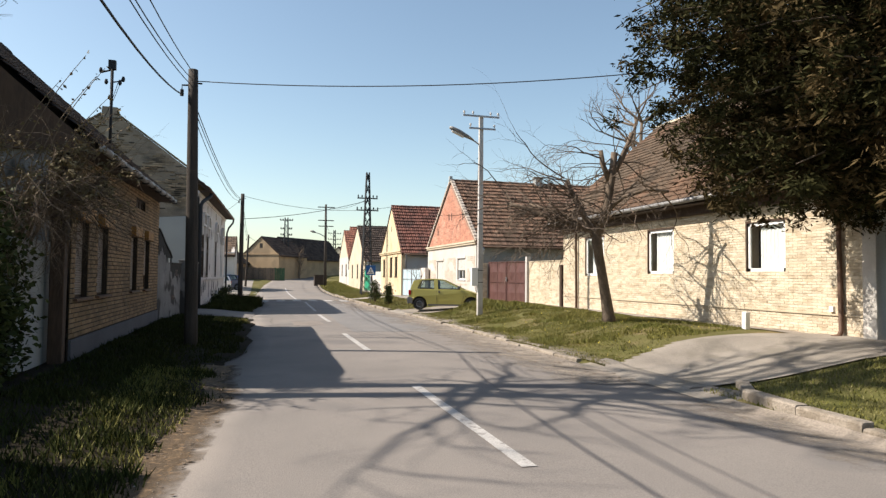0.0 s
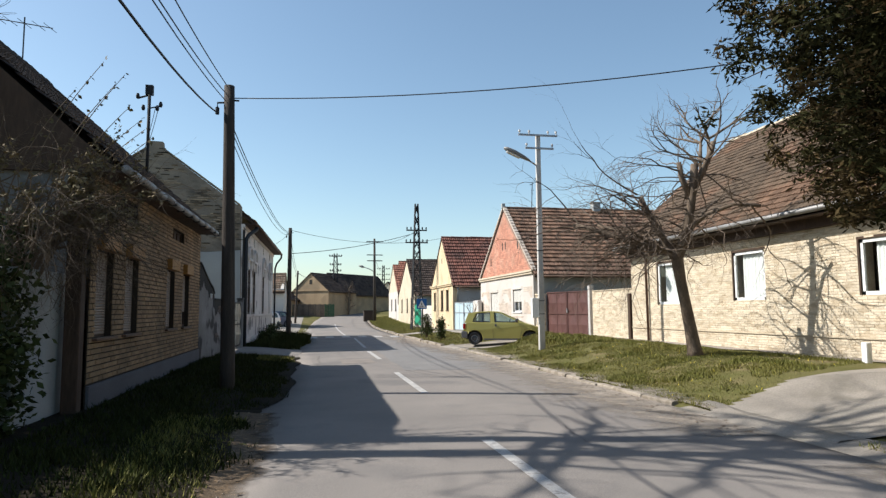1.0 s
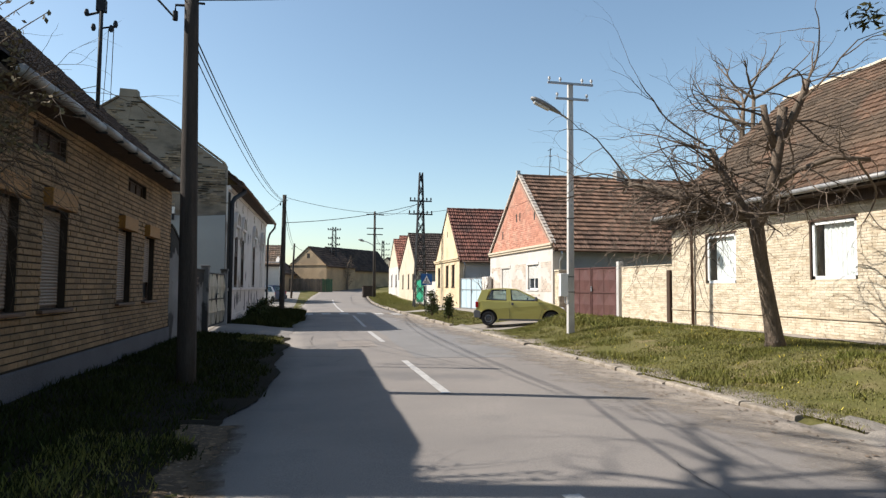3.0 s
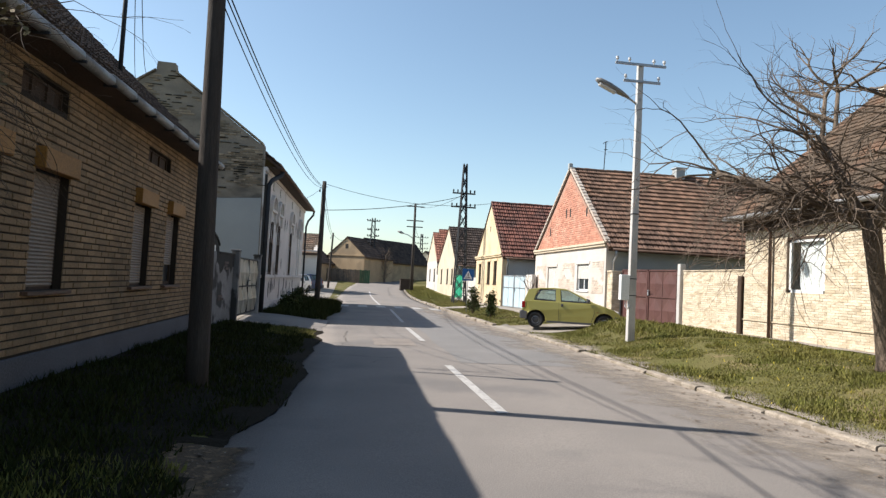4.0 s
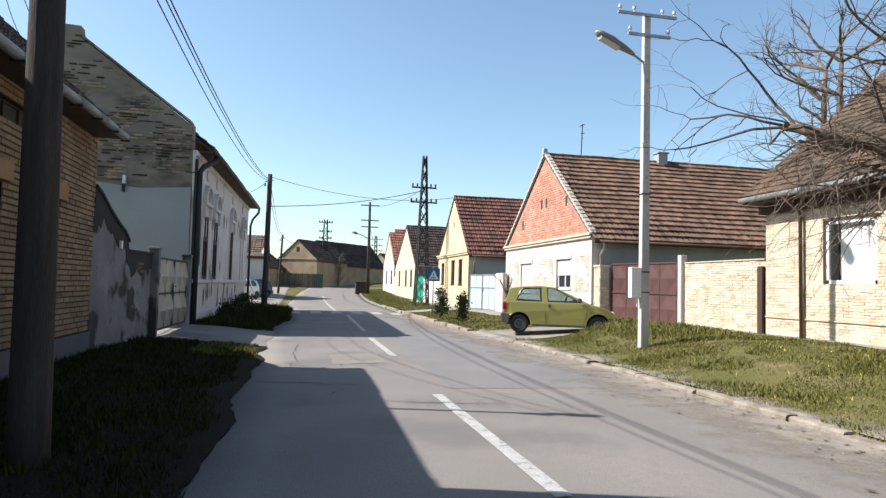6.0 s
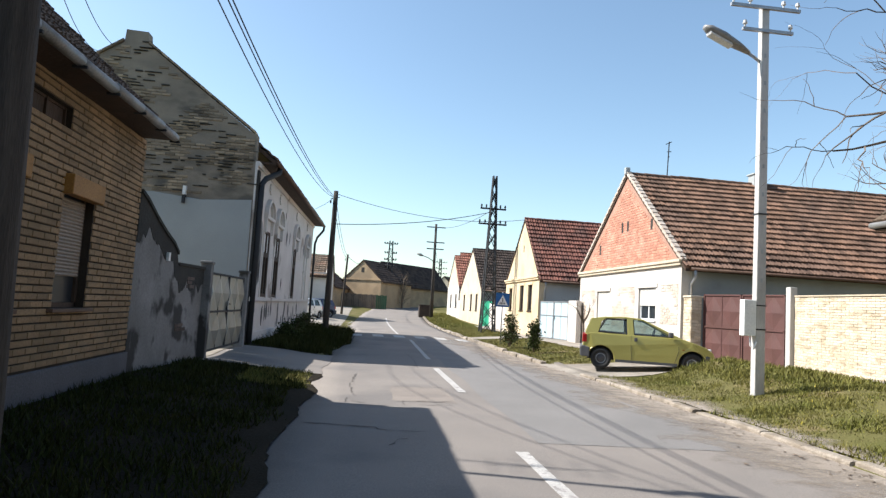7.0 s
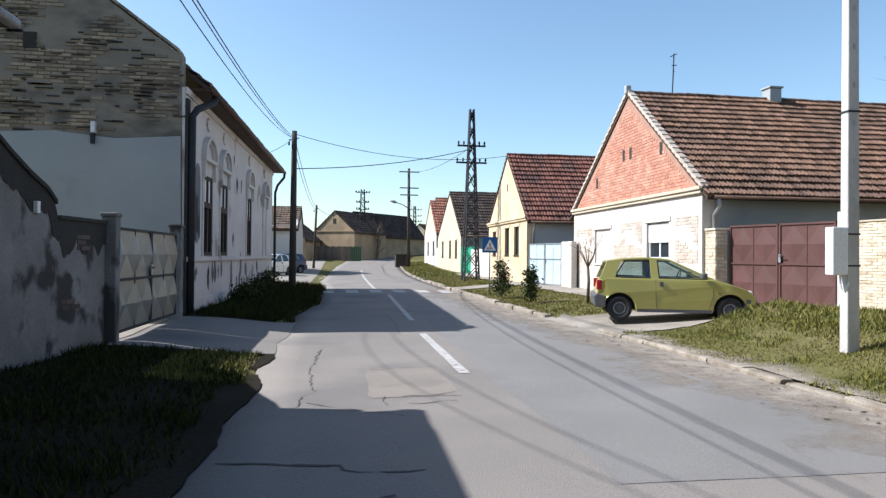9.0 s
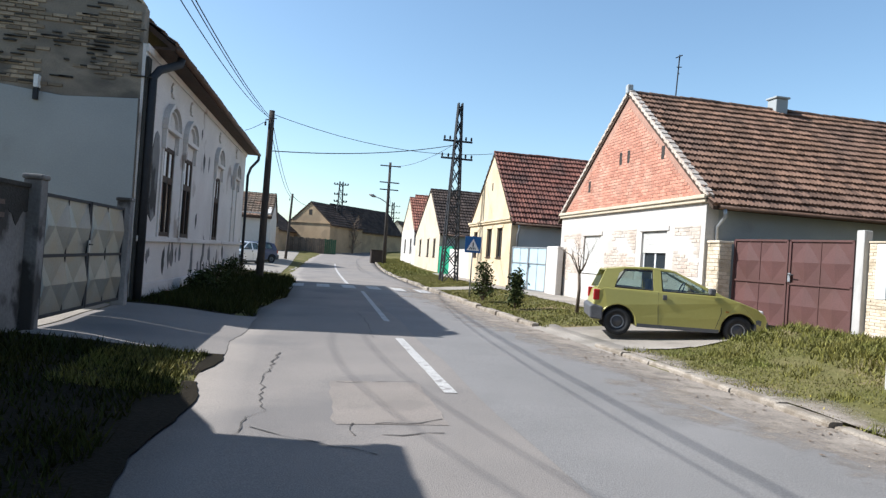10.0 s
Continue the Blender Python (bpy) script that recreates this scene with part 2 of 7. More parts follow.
M_CARBLUE = mat("dark_blue_paint", (0.05, 0.07, 0.13), (0.045, 0.06, 0.12), 1, 20, 0.3, 0.02, metal=0.3, grain=0.03)
M_CARPLASTIC = mat("grey_bumper_plastic", (0.1, 0.1, 0.105), (0.085, 0.085, 0.09), 4, 60, 0.6, 0.1)
M_RUBBER = mat("tyre_rubber", (0.025, 0.025, 0.026), None, 4, 60, 0.8, 0.2)
M_RIM = mat("steel_rim", (0.1, 0.1, 0.105), (0.07, 0.07, 0.073), 4, 60, 0.5, 0.1, metal=0.5)
M_TAIL = mat("red_lamp_glass", (0.4, 0.02, 0.02), None, 4, 60, 0.15, 0.0)
M_DARKBOX = mat("dark_hedge_panel", (0.06, 0.045, 0.035), (0.04, 0.03, 0.025), 3, 30, 0.85, 0.4)
M_GLASS = glass_mat("window_glass")
M_OLDGLASS = glass_mat("dusty_old_glass")
M_OLDGLASS.node_tree.nodes["Principled BSDF"].inputs["Roughness"].default_value = 0.35
M_OLDGLASS.node_tree.nodes["Principled BSDF"].inputs["Specular IOR Level"].default_value = 0.2
M_CLEAR = clear_mat("clear_glass", (0.9, 0.94, 0.93))
M_CARGLASS = clear_mat("car_glass", (0.5, 0.58, 0.55))


# ---- mesh helpers ----
class MB:
    """A mesh in the making: vertices and faces."""

    def __init__(self):
        self.v, self.f = [], []

    def add(self, verts, faces):
        o = len(self.v)
        self.v += [tuple(p) for p in verts]
        self.f += [tuple(o + i for i in f) for f in faces]
        return self

    def box(self, x0, y0, z0, x1, y1, z1):
        p = [(x, y, z) for x in (x0, x1) for y in (y0, y1) for z in (z0, z1)]
        return self.add(p, [(0, 1, 3, 2), (4, 6, 7, 5), (0, 4, 5, 1), (2, 3, 7, 6), (0, 2, 6, 4), (1, 5, 7, 3)])

    def obox(self, o, u, v, w):
        """A box from a corner and three edge vectors."""
        o, u, v, w = Vector(o), Vector(u), Vector(v), Vector(w)
        p = [o + u * a + v * b + w * c for a in (0, 1) for b in (0, 1) for c in (0, 1)]
        return self.add(p, [(0, 1, 3, 2), (4, 6, 7, 5), (0, 4, 5, 1), (2, 3, 7, 6), (0, 2, 6, 4), (1, 5, 7, 3)])

    def prism(self, pts, d):
        """A flat polygon of 3D points pushed along d."""
        d, n = Vector(d), len(pts)
        a = [Vector(p) for p in pts]
        fs = [tuple(range(n)), tuple(range(2 * n - 1, n - 1, -1))]
        fs += [(i, n + i, n + (i + 1) % n, (i + 1) % n) for i in range(n)]
        return self.add(a + [p + d for p in a], fs)

    def tube(self, pts, radii, n=6, caps=True):
        pts = [Vector(p) for p in pts]
        if not hasattr(radii, "__len__"):
            radii = [radii] * len(pts)
        o = len(self.v)
        ref = Vector((0.31, 0.17, 0.93))
        for i, p in enumerate(pts):
            d = (pts[min(i + 1, len(pts) - 1)] - pts[max(i - 1, 0)]).normalized()
            if abs(d.dot(ref)) > 0.93:
                ref = Vector((0.9, 0.3, 0.1))
            a = d.cross(ref).normalized()
            b = d.cross(a)
            for k in range(n):
                t = 2 * math.pi * k / n
                q = p + (a * math.cos(t) + b * math.sin(t)) * radii[i]
                self.v.append((q.x, q.y, q.z))
        for i in range(len(pts) - 1):
            for k in range(n):
                k2 = (k + 1) % n
                self.f.append((o + i * n + k, o + i * n + k2, o + (i + 1) * n + k2, o + (i + 1) * n + k))
        if caps:
            self.f.append(tuple(o + k for k in range(n - 1, -1, -1)))
            self.f.append(tuple(o + (len(pts) - 1) * n + k for k in range(n)))
        return self

    def wall(self, o, u, w, width, height, thick, holes=()):
        """An upright wall from o along u, thickness along w, with rectangular holes (u0, z0, u1, z1) through it."""
        o, u, w = Vector(o), Vector(u), Vector(w)
        us = sorted({0.0, width, *(h[0] for h in holes), *(h[2] for h in holes)})
        zs = sorted({0.0, height, *(h[1] for h in holes), *(h[3] for h in holes)})

        def solid(i, j):
            if i < 0 or j < 0 or i >= len(us) - 1 or j >= len(zs) - 1:
                return False
            a, b = (us[i] + us[i + 1]) / 2, (zs[j] + zs[j + 1]) / 2
            return not any(h[0] < a < h[2] and h[1] < b < h[3] for h in holes)

        def P(a, z, k):
            return o + u * a + Vector((0, 0, z)) + w * (thick * k)
        for i in range(len(us) - 1):
            for j in range(len(zs) - 1):
                if not solid(i, j):
                    continue
                a, b, c, d = us[i], us[i + 1], zs[j], zs[j + 1]
                self.add([P(a, c, 0), P(b, c, 0), P(b, d, 0), P(a, d, 0)], [(0, 1, 2, 3)])
                self.add([P(a, c, 1), P(b, c, 1), P(b, d, 1), P(a, d, 1)], [(3, 2, 1, 0)])
                for ok, (p, q) in ((solid(i - 1, j), ((a, c), (a, d))), (solid(i + 1, j), ((b, c), (b, d))),
                                   (solid(i, j - 1), ((a, c), (b, c))), (solid(i, j + 1), ((a, d), (b, d)))):
                    if not ok:
                        self.add([P(*p, 0), P(*q, 0), P(*q, 1), P(*p, 1)], [(0, 1, 2, 3)])
        return self


def thing(name, at, label, category, group="", turn=0.0, kind=""):
    e = new(name)
    e.empty_display_size = 0.3
    e.matrix_world = pose(*at, 0, 0, turn)
    return tagged(e, label, category, group, kind)


ORIGIN = {}


def mesh_ob(name, mb, material, smooth=False):
    me = bpy.data.meshes.new(name)
    me.from_pydata(mb.v, [], mb.f)
    bm = bmesh.new()
    bm.from_mesh(me)
    if len(bm.faces) < 20000:
        bmesh.ops.remove_doubles(bm, verts=bm.verts, dist=0.0004)
        bmesh.ops.recalc_face_normals(bm, faces=bm.faces)
    bm.to_mesh(me)
    bm.free()
    for m in material if isinstance(material, (list, tuple)) else [material]:
        me.materials.append(m)
    if smooth:
        me.shade_smooth()
    return new(name, me)


def part(name, mb, material, parent, label="", bevel=0.0, smooth=False, kind=""):
    """A mesh under a thing or a part; its points are in the thing's own frame."""
    ob = mesh_ob(name, mb, material, smooth)
    ob.parent = parent
    if bevel:
        b = ob.modifiers.new("bevel", "BEVEL")
        b.width, b.segments, b.limit_method = bevel, 2, "ANGLE"
    return tagged(ob, label, kind=kind)


def solo(name, mb, material, label, category, group="", kind="", bevel=0.0, smooth=False):
    ob = mesh_ob(name, mb, material, smooth)
    if bevel:
        b = ob.modifiers.new("bevel", "BEVEL")
        b.width, b.segments, b.limit_method = bevel, 2, "ANGLE"
    return tagged(ob, label, category, group, kind)


def lay_pieces(parent, name, piece, places, material, limit, first=None, smooth=False):
    """Pieces on a surface: the first ones by the order `first` are objects on one mesh, the rest are joined."""
    order = sorted(places, key=first) if first else list(places)
    me = None
    for m in order[:limit]:
        if me is None:
            me = bpy.data.meshes.new(name)
            me.from_pydata(piece.v, [], piece.f)
            me.materials.append(material)
            if smooth:
                me.shade_smooth()
        ob = new(name, me)
        ob.parent = parent
        ob.matrix_local = m
    rest = order[limit:]
    if rest:
        pv = np.array([(*p, 1.0) for p in piece.v])
        vs, fs = [], []
        for k, m in enumerate(rest):
            vs.append(pv @ np.array(m).T[:, :3])
            o = k * len(piece.v)
            fs += [tuple(o + i for i in f) for f in piece.f]
        me2 = bpy.data.meshes.new(name + "_field")
        me2.from_pydata(np.concatenate(vs).tolist(), [], fs)
        me2.materials.append(material)
        if smooth:
            me2.shade_smooth()
        ob = new(name + "_field", me2)
        ob.parent = parent
        tagged(ob, kind="stuff")


def basis(o, u, v, n, su=1.0, sv=1.0, sn=1.0):
    u, v, n = Vector(u) * su, Vector(v) * sv, Vector(n) * sn
    return Matrix(((u.x, v.x, n.x, o[0]), (u.y, v.y, n.y, o[1]), (u.z, v.z, n.z, o[2]), (0, 0, 0, 1)))


BRICK = MB()
BRICK.add([(0, 0, 0), (1, 0, 0), (1, 1, 0), (0, 1, 0), (0.02, 0.06, 1), (0.98, 0.06, 1), (0.98, 0.94, 1), (0.02, 0.94, 1)],
          [(4, 5, 6, 7), (0, 1, 5, 4), (1, 2, 6, 5), (2, 3, 7, 6), (3, 0, 4, 7)])


def brickwork(parent, o, u, n, width, z0, z1, material, holes=(), bl=0.25, bh=0.1, joint=0.013, proud=0.012, limit=0, first=None, edge=None, seed=1, upright=0.006):
    """Bricks on a wall face: o is the face's lower corner at z 0 in the thing's frame, u along it, n out of it.
    edge(a, z) says whether the point is within a sloping outline."""
    rng = random.Random(seed)
    places = []
    o, u, n = Vector(o), Vector(u), Vector(n)
    row, z = 0, z0
    while z < z1 - 0.4 * bh:
        h = min(bh, z1 - z)
        a = -bl / 2 if row % 2 else 0.0
        while a < width - 0.02:
            p, q = max(a, 0.0), min(a + bl, width)
            spans = [(p, q)]
            for h0, hz0, h1, hz1 in holes:
                if z + h > hz0 + 0.01 and z < hz1 - 0.01:
                    cut = []
                    for s, e in spans:
                        if e <= h0 or s >= h1:
                            cut.append((s, e))
                        else:
                            if s < h0:
                                cut.append((s, h0))
                            if e > h1:
                                cut.append((h1, e))
                    spans = cut
            for s, e in spans:
                if e - s < 0.05 or (edge and not (edge(s, z + h) and edge(e, z + h))):
                    continue
                pr = proud * rng.uniform(0.55, 1.35)
                places.append(basis(o + u * (s + upright / 2) + Vector((0, 0, z + joint / 2)), u, (0, 0, 1), n,
                                    e - s - upright, h - joint, pr))
            a += bl
        z += bh
        row += 1
    lay_pieces(parent, "brick", BRICK, places, material, limit, first)


TILE = MB()
_tp = [(0, 0.0), (0.2, 0.55), (0.42, 0.1), (0.62, 0.1), (0.82, 0.6), (1, 0.0)]
TILE.add([(a, 0, h + 0.9) for a, h in _tp] + [(a, 1.12, h - 0.1) for a, h in _tp] + [(a, 0, h * 0.3 - 0.2) for a, h in _tp],
         [(i, i + 1, 7 + i, 6 + i) for i in range(5)] + [(12 + i, 13 + i, i + 1, i) for i in range(5)])


def tiled_roof(parent, o, u, v, length, slope, material, tw=0.22, th=0.34, limit=0, first=None, seed=3, keep=None, sag=0.03, lip=0.05, drop=None):
    """Rows of tiles on a roof slope: o the eave corner in the thing's frame, u along the eave, v up the slope."""
    rng = random.Random(seed)
    o, u, v = Vector(o), Vector(u).normalized(), Vector(v).normalized()
    n = u.cross(v).normalized()
    if n.z < 0:
        n = -n
    flip = u.cross(v).z < 0
    nu, nv = max(1, round(length / tw)), max(1, round(slope / th))
    du, dv = length / nu, slope / nv
    places = []
    for j in range(nv):
        for i in range(nu):
            a, b = i * du, j * dv
            if keep and not keep(a + du / 2, b + dv / 2):
                continue
            wob = sag * noise.noise((a * 0.5 + seed, b * 0.5, 0))
            p = o + u * (a + (du if flip else 0)) + v * (b + rng.uniform(-0.012, 0.012)) + n * (wob + rng.uniform(-0.004, 0.006))
            if drop:
                p.z -= drop(a, b)
            uu = u * (-1 if flip else 1)
            uu = (uu + n * rng.uniform(-0.02, 0.02)).normalized()
            places.append(basis(p, uu, v, n, du * 0.985, dv, lip))
    lay_pieces(parent, "roof_tile", TILE, places, material, limit, first)


def near(x, y, z=1.5):
    """Order of pieces: those nearest to a stretch of the plan come first (in the world's frame of the parent at rest)."""
    return lambda m: (m[0][3] - x) ** 2 + (m[1][3] - y) ** 2 + (m[2][3] - z) ** 2


def settle(e, at):
    """Puts a thing's Empty at its base, its parts staying where they are."""
    e.location = at
    for c in e.children:
        c.location = Vector(c.location) - Vector(at)
    return e


def smooth01(a, b, t):
    t = min(1.0, max(0.0, (t - a) / (b - a)))
    return t * t * (3 - 2 * t)


# ---- ground and road ----
def rise(y):
    return 0.45 * smooth01(62, 92, y) + 1.3 * smooth01(88, 135, y)


def bend(y):
    return 0.0009 * max(0.0, y - 45) ** 2 if y < 140 else 8.1 + 0.17 * (y - 140)


def left_edge(y):
    return -0.3 - 0.28 * smooth01(16.5, 12.5, y) - 0.28 * smooth01(10, 5, y) + 0.5 * smooth01(30, 38, y) - 0.45 * smooth01(46, 54, y) + bend(y) * 0.72 + 0.05 * math.sin(y * 0.9) + 0.04 * math.sin(y * 2.3)


def right_edge(y):
    return 6.12 + 0.15 * math.exp(-((y - 22) / 6) ** 2) - 0.3 * smooth01(27, 36, y) + bend(y)


def ground_z(x, y):
    base, l, r = rise(y), left_edge(y), right_edge(y)
    if l - 0.1 <= x <= r + 0.11:
        return base - 0.06
    if x < l:
        d = l - x
        return base + 0.14 * smooth01(0.0, 2.2, d) - 0.015 * smooth01(0.3, 0.0, d) + 0.03 * noise.noise((x * 0.8, y * 0.8, 0))
    d = x - r
    top = 0.48 - 0.2 * smooth01(24, 31, y) - 0.02 * smooth01(31, 40, y)
    k = 0.04
    apron = smooth01(7.2, 8.6, y) * (1 - smooth01(10.3, 11.2, y)) + smooth01(27.0, 27.6, y) * (1 - smooth01(30.2, 30.8, y))
    k *= 1 - apron
    z = k + (top - k) * smooth01(0.0, 3.6 + 1.6 * apron, d)
    bank = 0.16 * math.exp(-((x - 9.6) / 1.3) ** 2 - ((y - 25.4) / 1.3) ** 2)
    bank += 0.2 * math.exp(-((x - 9.0) / 0.8) ** 2 - ((y - 26.5) / 0.55) ** 2)
    return base + z + bank + 0.03 * noise.noise((x * 0.9, y * 0.9, 3)) * (1 - apron)


def axis(*spans):
    out = []
    for a, b, s in spans:
        n = max(1, round((b - a) / s))
        out += [a + (b - a) * i / n for i in range(n)]
    return out + [spans[-1][1]]


xs = axis((-1500, -100, 350), (-100, -12, 11), (-12, -4, 1), (-4, 12.5, 0.22), (12.5, 30, 2.5), (30, 120, 15), (120, 1500, 345))
ys = axis((-1200, -60, 285), (-60, -6, 9), (-6, 46, 0.3), (46, 100, 0.9), (100, 150, 2.5), (150, 400, 25), (400, 2500, 525))
gm = MB()
gm.v = [(x, y, ground_z(x, y) if -60 < y < 400 and abs(x) < 130 else rise(y)) for y in ys for x in xs]
gm.f = [(j * len(xs) + i, j * len(xs) + i + 1, (j + 1) * len(xs) + i + 1, (j + 1) * len(xs) + i) for j in range(len(ys) - 1) for i in range(len(xs) - 1)]
solo("ground", gm, M_GROUND, "patchy grass and dry soil beside the village road", "ground", kind="structure", smooth=True)

rm = MB()
rys = axis((-40, 60, 0.5), (60, 160, 1.5))
for y in rys:
    l, r = left_edge(y), right_edge(y)
    for k in range(13):
        x = l + (r - l) * k / 12
        rm.v.append((x, y, rise(y) + 0.035 * (1 - (2 * k / 12 - 1) ** 2) - 0.02 + 0.006 * noise.noise((x, y * 0.7, 9))))
    rm.v.append((r, y, rise(y) - 0.1))
    rm.v.append((l, y, rise(y) - 0.1))
rm.f = []
for j in range(len(rys) - 1):
    o, p = j * 15, (j + 1) * 15
    rm.f += [(o + k, o + k + 1, p + k + 1, p + k) for k in range(12)]
    rm.f += [(o + 12, o + 13, p + 13, p + 12), (o + 14, o, p, p + 14)]
solo("road", rm, M_ASPHALT, "worn grey asphalt village road with cracks", "road", kind="structure", smooth=True)


def road_z(x, y):
    l, r = left_edge(y), right_edge(y)
    k = (x - l) / (r - l)
    return rise(y) + 0.035 * (1 - (2 * k - 1) ** 2) - 0.02


def strip(pts, width, z=0.006, seed=0, wob=0.0):
    """A thin painted or filled band on the road along points."""
    m = MB()
    rng = random.Random(seed)
    for i, (x, y) in enumerate(pts):
        a, b = pts[max(i - 1, 0)], pts[min(i + 1, len(pts) - 1)]
        d = Vector((b[0] - a[0], b[1] - a[1])).normalized()
        w = width * (1 + rng.uniform(-wob, wob)) / 2
        for s in (-1, 1):
            px, py = x - s * d.y * w, y + s * d.x * w
            m.v.append((px, py, road_z(px, py) + z))
    m.f = [(2 * i, 2 * i + 1, 2 * i + 3, 2 * i + 2) for i in range(len(pts) - 1)]
    return m


for k in range(-1, 3):
    y0 = 14.15 + 9.12 * (k - 1)
    cx = 2.27 + 0.009 * max(0, y0 - 8)
    solo("lane_dash", strip([(cx + bend(y0 + 0.435 * i) * 0.9, y0 + 0.435 * i) for i in range(11)], 0.14, 0.009, k, 0.06), M_ROADPAINT,
         "worn white painted dash on the road", "road marking", "centre line dashes")
solo("lane_line", strip([(2.5 + 0.021 * i, 30.3 + 1.0 * i) for i in range(11)], 0.13, 0.009, 9, 0.06), M_ROADPAINT,
     "worn white solid line before the crossing", "road marking")
solo("lane_line", strip([(2.42 + bend(45 + i) * 0.55, 45 + 1.0 * i) for i in range(30)], 0.13, 0.009, 12, 0.06), M_ROADPAINT,
     "long worn white line beyond the crossing", "road marking")
for k in range(6):
    x0 = 0.35 + k * 1.0
    solo("zebra_stripe", strip([(x0, 41.9 + 0.25 * i) for i in range(9)], 0.5, 0.009, k, 0.05), M_ROADPAINT,
         "worn white stripe of the pedestrian crossing", "road marking", "zebra crossing stripes")
solo("stop_line", strip([(-0.5 + 0.02 * i, 56 + 0.6 * i) for i in range(14)], 0.25, 0.009, 4), M_ROADPAINT, "white painted edge line on the road", "road marking")


def crack(pts, w, seed):
    rng = random.Random(seed)
    out = []
    for (ax, ay), (bx, by) in zip(pts, pts[1:]):
        n = max(2, int(math.hypot(bx - ax, by - ay) / 0.12))
        out += [(ax + (bx - ax) * i / n + rng.uniform(-0.035, 0.035), ay + (by - ay) * i / n + rng.uniform(-0.035, 0.035)) for i in range(n)]
    return strip(out + [pts[-1]], w * 0.6, 0.007, seed, 0.85)


M_CRACK = mat("crack_filler", (0.1, 0.09, 0.082), None, 5, 60, 0.95, 0.3)
for i, (w, pts) in enumerate([(0.024, [(0.47, 25.7), (0.41, 23.8), (0.45, 22.9), (0.5, 22.4), (0.38, 22.2), (0.32, 21.6)]),
                              (0.045, [(-0.12, 19.9), (0.39, 19.79), (0.76, 19.72), (0.89, 19.5), (1.4, 19.5)]), (0.035, [(1.1, 19.05), (1.0, 18.85), (0.9, 18.65)]),
                              (0.022, [(1.17, 23.7), (2.11, 23.86)]), (0.024, [(1.45, 21.95), (1.9, 21.98), (2.09, 22.15)]), (0.022, [(1.5, 21.6), (2.02, 21.69)]),
                              (0.024, [(1.26, 22.0), (1.27, 21.6)]), (0.018, [(0.42, 21.84), (0.9, 21.45), (1.4, 21.1)]), (0.02, [(3.4, 8.8), (3.6, 10.2)]),
                              (0.018, [(1.95, 27.6), (2.05, 30), (1.95, 33)])]):
    solo("road_crack", crack(pts, w, 20 + i), M_CRACK, "dark jagged crack in the asphalt", "crack", "cracks in the road", kind="stuff")


def lane_patch(f0, f1, y0, y1, lift, step=0.3, n=8):
    m = MB()
    k = int((y1 - y0) / step)
    for j in range(k + 1):
        y = y0 + (y1 - y0) * j / k
        for i in range(n + 1):
            x = f0(y) + (f1(y) - f0(y)) * i / n
            m.v.append((x, y, road_z(x, y) + 0.006 * noise.noise((x, y * 0.7, 9)) + lift))
    m.f = [(j * (n + 1) + i, j * (n + 1) + i + 1, (j + 1) * (n + 1) + i + 1, (j + 1) * (n + 1) + i) for j in range(k) for i in range(n)]
    return m


M_ASPHALT_GREY = mat("greyer_asphalt", (0.225, 0.212, 0.203), (0.19, 0.18, 0.172), 0.6, 90, 0.92, 0.35, stain=(0.15, 0.145, 0.14), amount=0.35, size=0.5, cover=0.57, spec=0.15)
M_ASPHALT_TAN = mat("sandy_asphalt", (0.262, 0.226, 0.198), (0.215, 0.188, 0.166), 1.1, 90, 0.92, 0.4, stain=(0.17, 0.15, 0.135), amount=0.4, size=1.4, cover=0.55, spec=0.15)
solo("asphalt_patch", lane_patch(lambda y: 2.66 + 0.03 * math.sin(y * 1.3) + 0.012 * max(0, y - 20), lambda y: right_edge(y) - 0.9 + 0.1 * math.sin(y * 0.7), 19.0, 42, 0.004),
     M_ASPHALT_GREY, "greyer newer asphalt on one lane of the road", "road", kind="structure", smooth=True)
solo("asphalt_patch", lane_patch(lambda y: 1.12 + 0.09 * noise.noise((y * 3, 1, 2)), lambda y: 2.12 + 0.07 * noise.noise((y * 3.5, 4, 2)), 21.95, 23.8, 0.004, 0.1),
     M_ASPHALT_TAN, "sandy square patch in the worn asphalt", "road", kind="structure", smooth=True)


def skin(x0, x1, y0, y1, lift, step=0.25, keep=None, seed=0):
    """A thin layer that follows the ground."""
    m = MB()
    nx, ny = max(2, round((x1 - x0) / step)), max(2, round((y1 - y0) / step))
    for j in range(ny + 1):
        for i in range(nx + 1):
            x, y = x0 + (x1 - x0) * i / nx, y0 + (y1 - y0) * j / ny
            m.v.append((x, y, ground_z(x, y) + lift))
    for j in range(ny):
        for i in range(nx):
            cx, cy = x0 + (x1 - x0) * (i + 0.5) / nx, y0 + (y1 - y0) * (j + 0.5) / ny
            if keep is None or keep(cx, cy):
                m.f.append((j * (nx + 1) + i, j * (nx + 1) + i + 1, (j + 1) * (nx + 1) + i + 1, (j + 1) * (nx + 1) + i))
    return m


def ragged(cx, cy, f=1.1, s=0):
    return noise.noise((cx * f, cy * f, 5 + s))


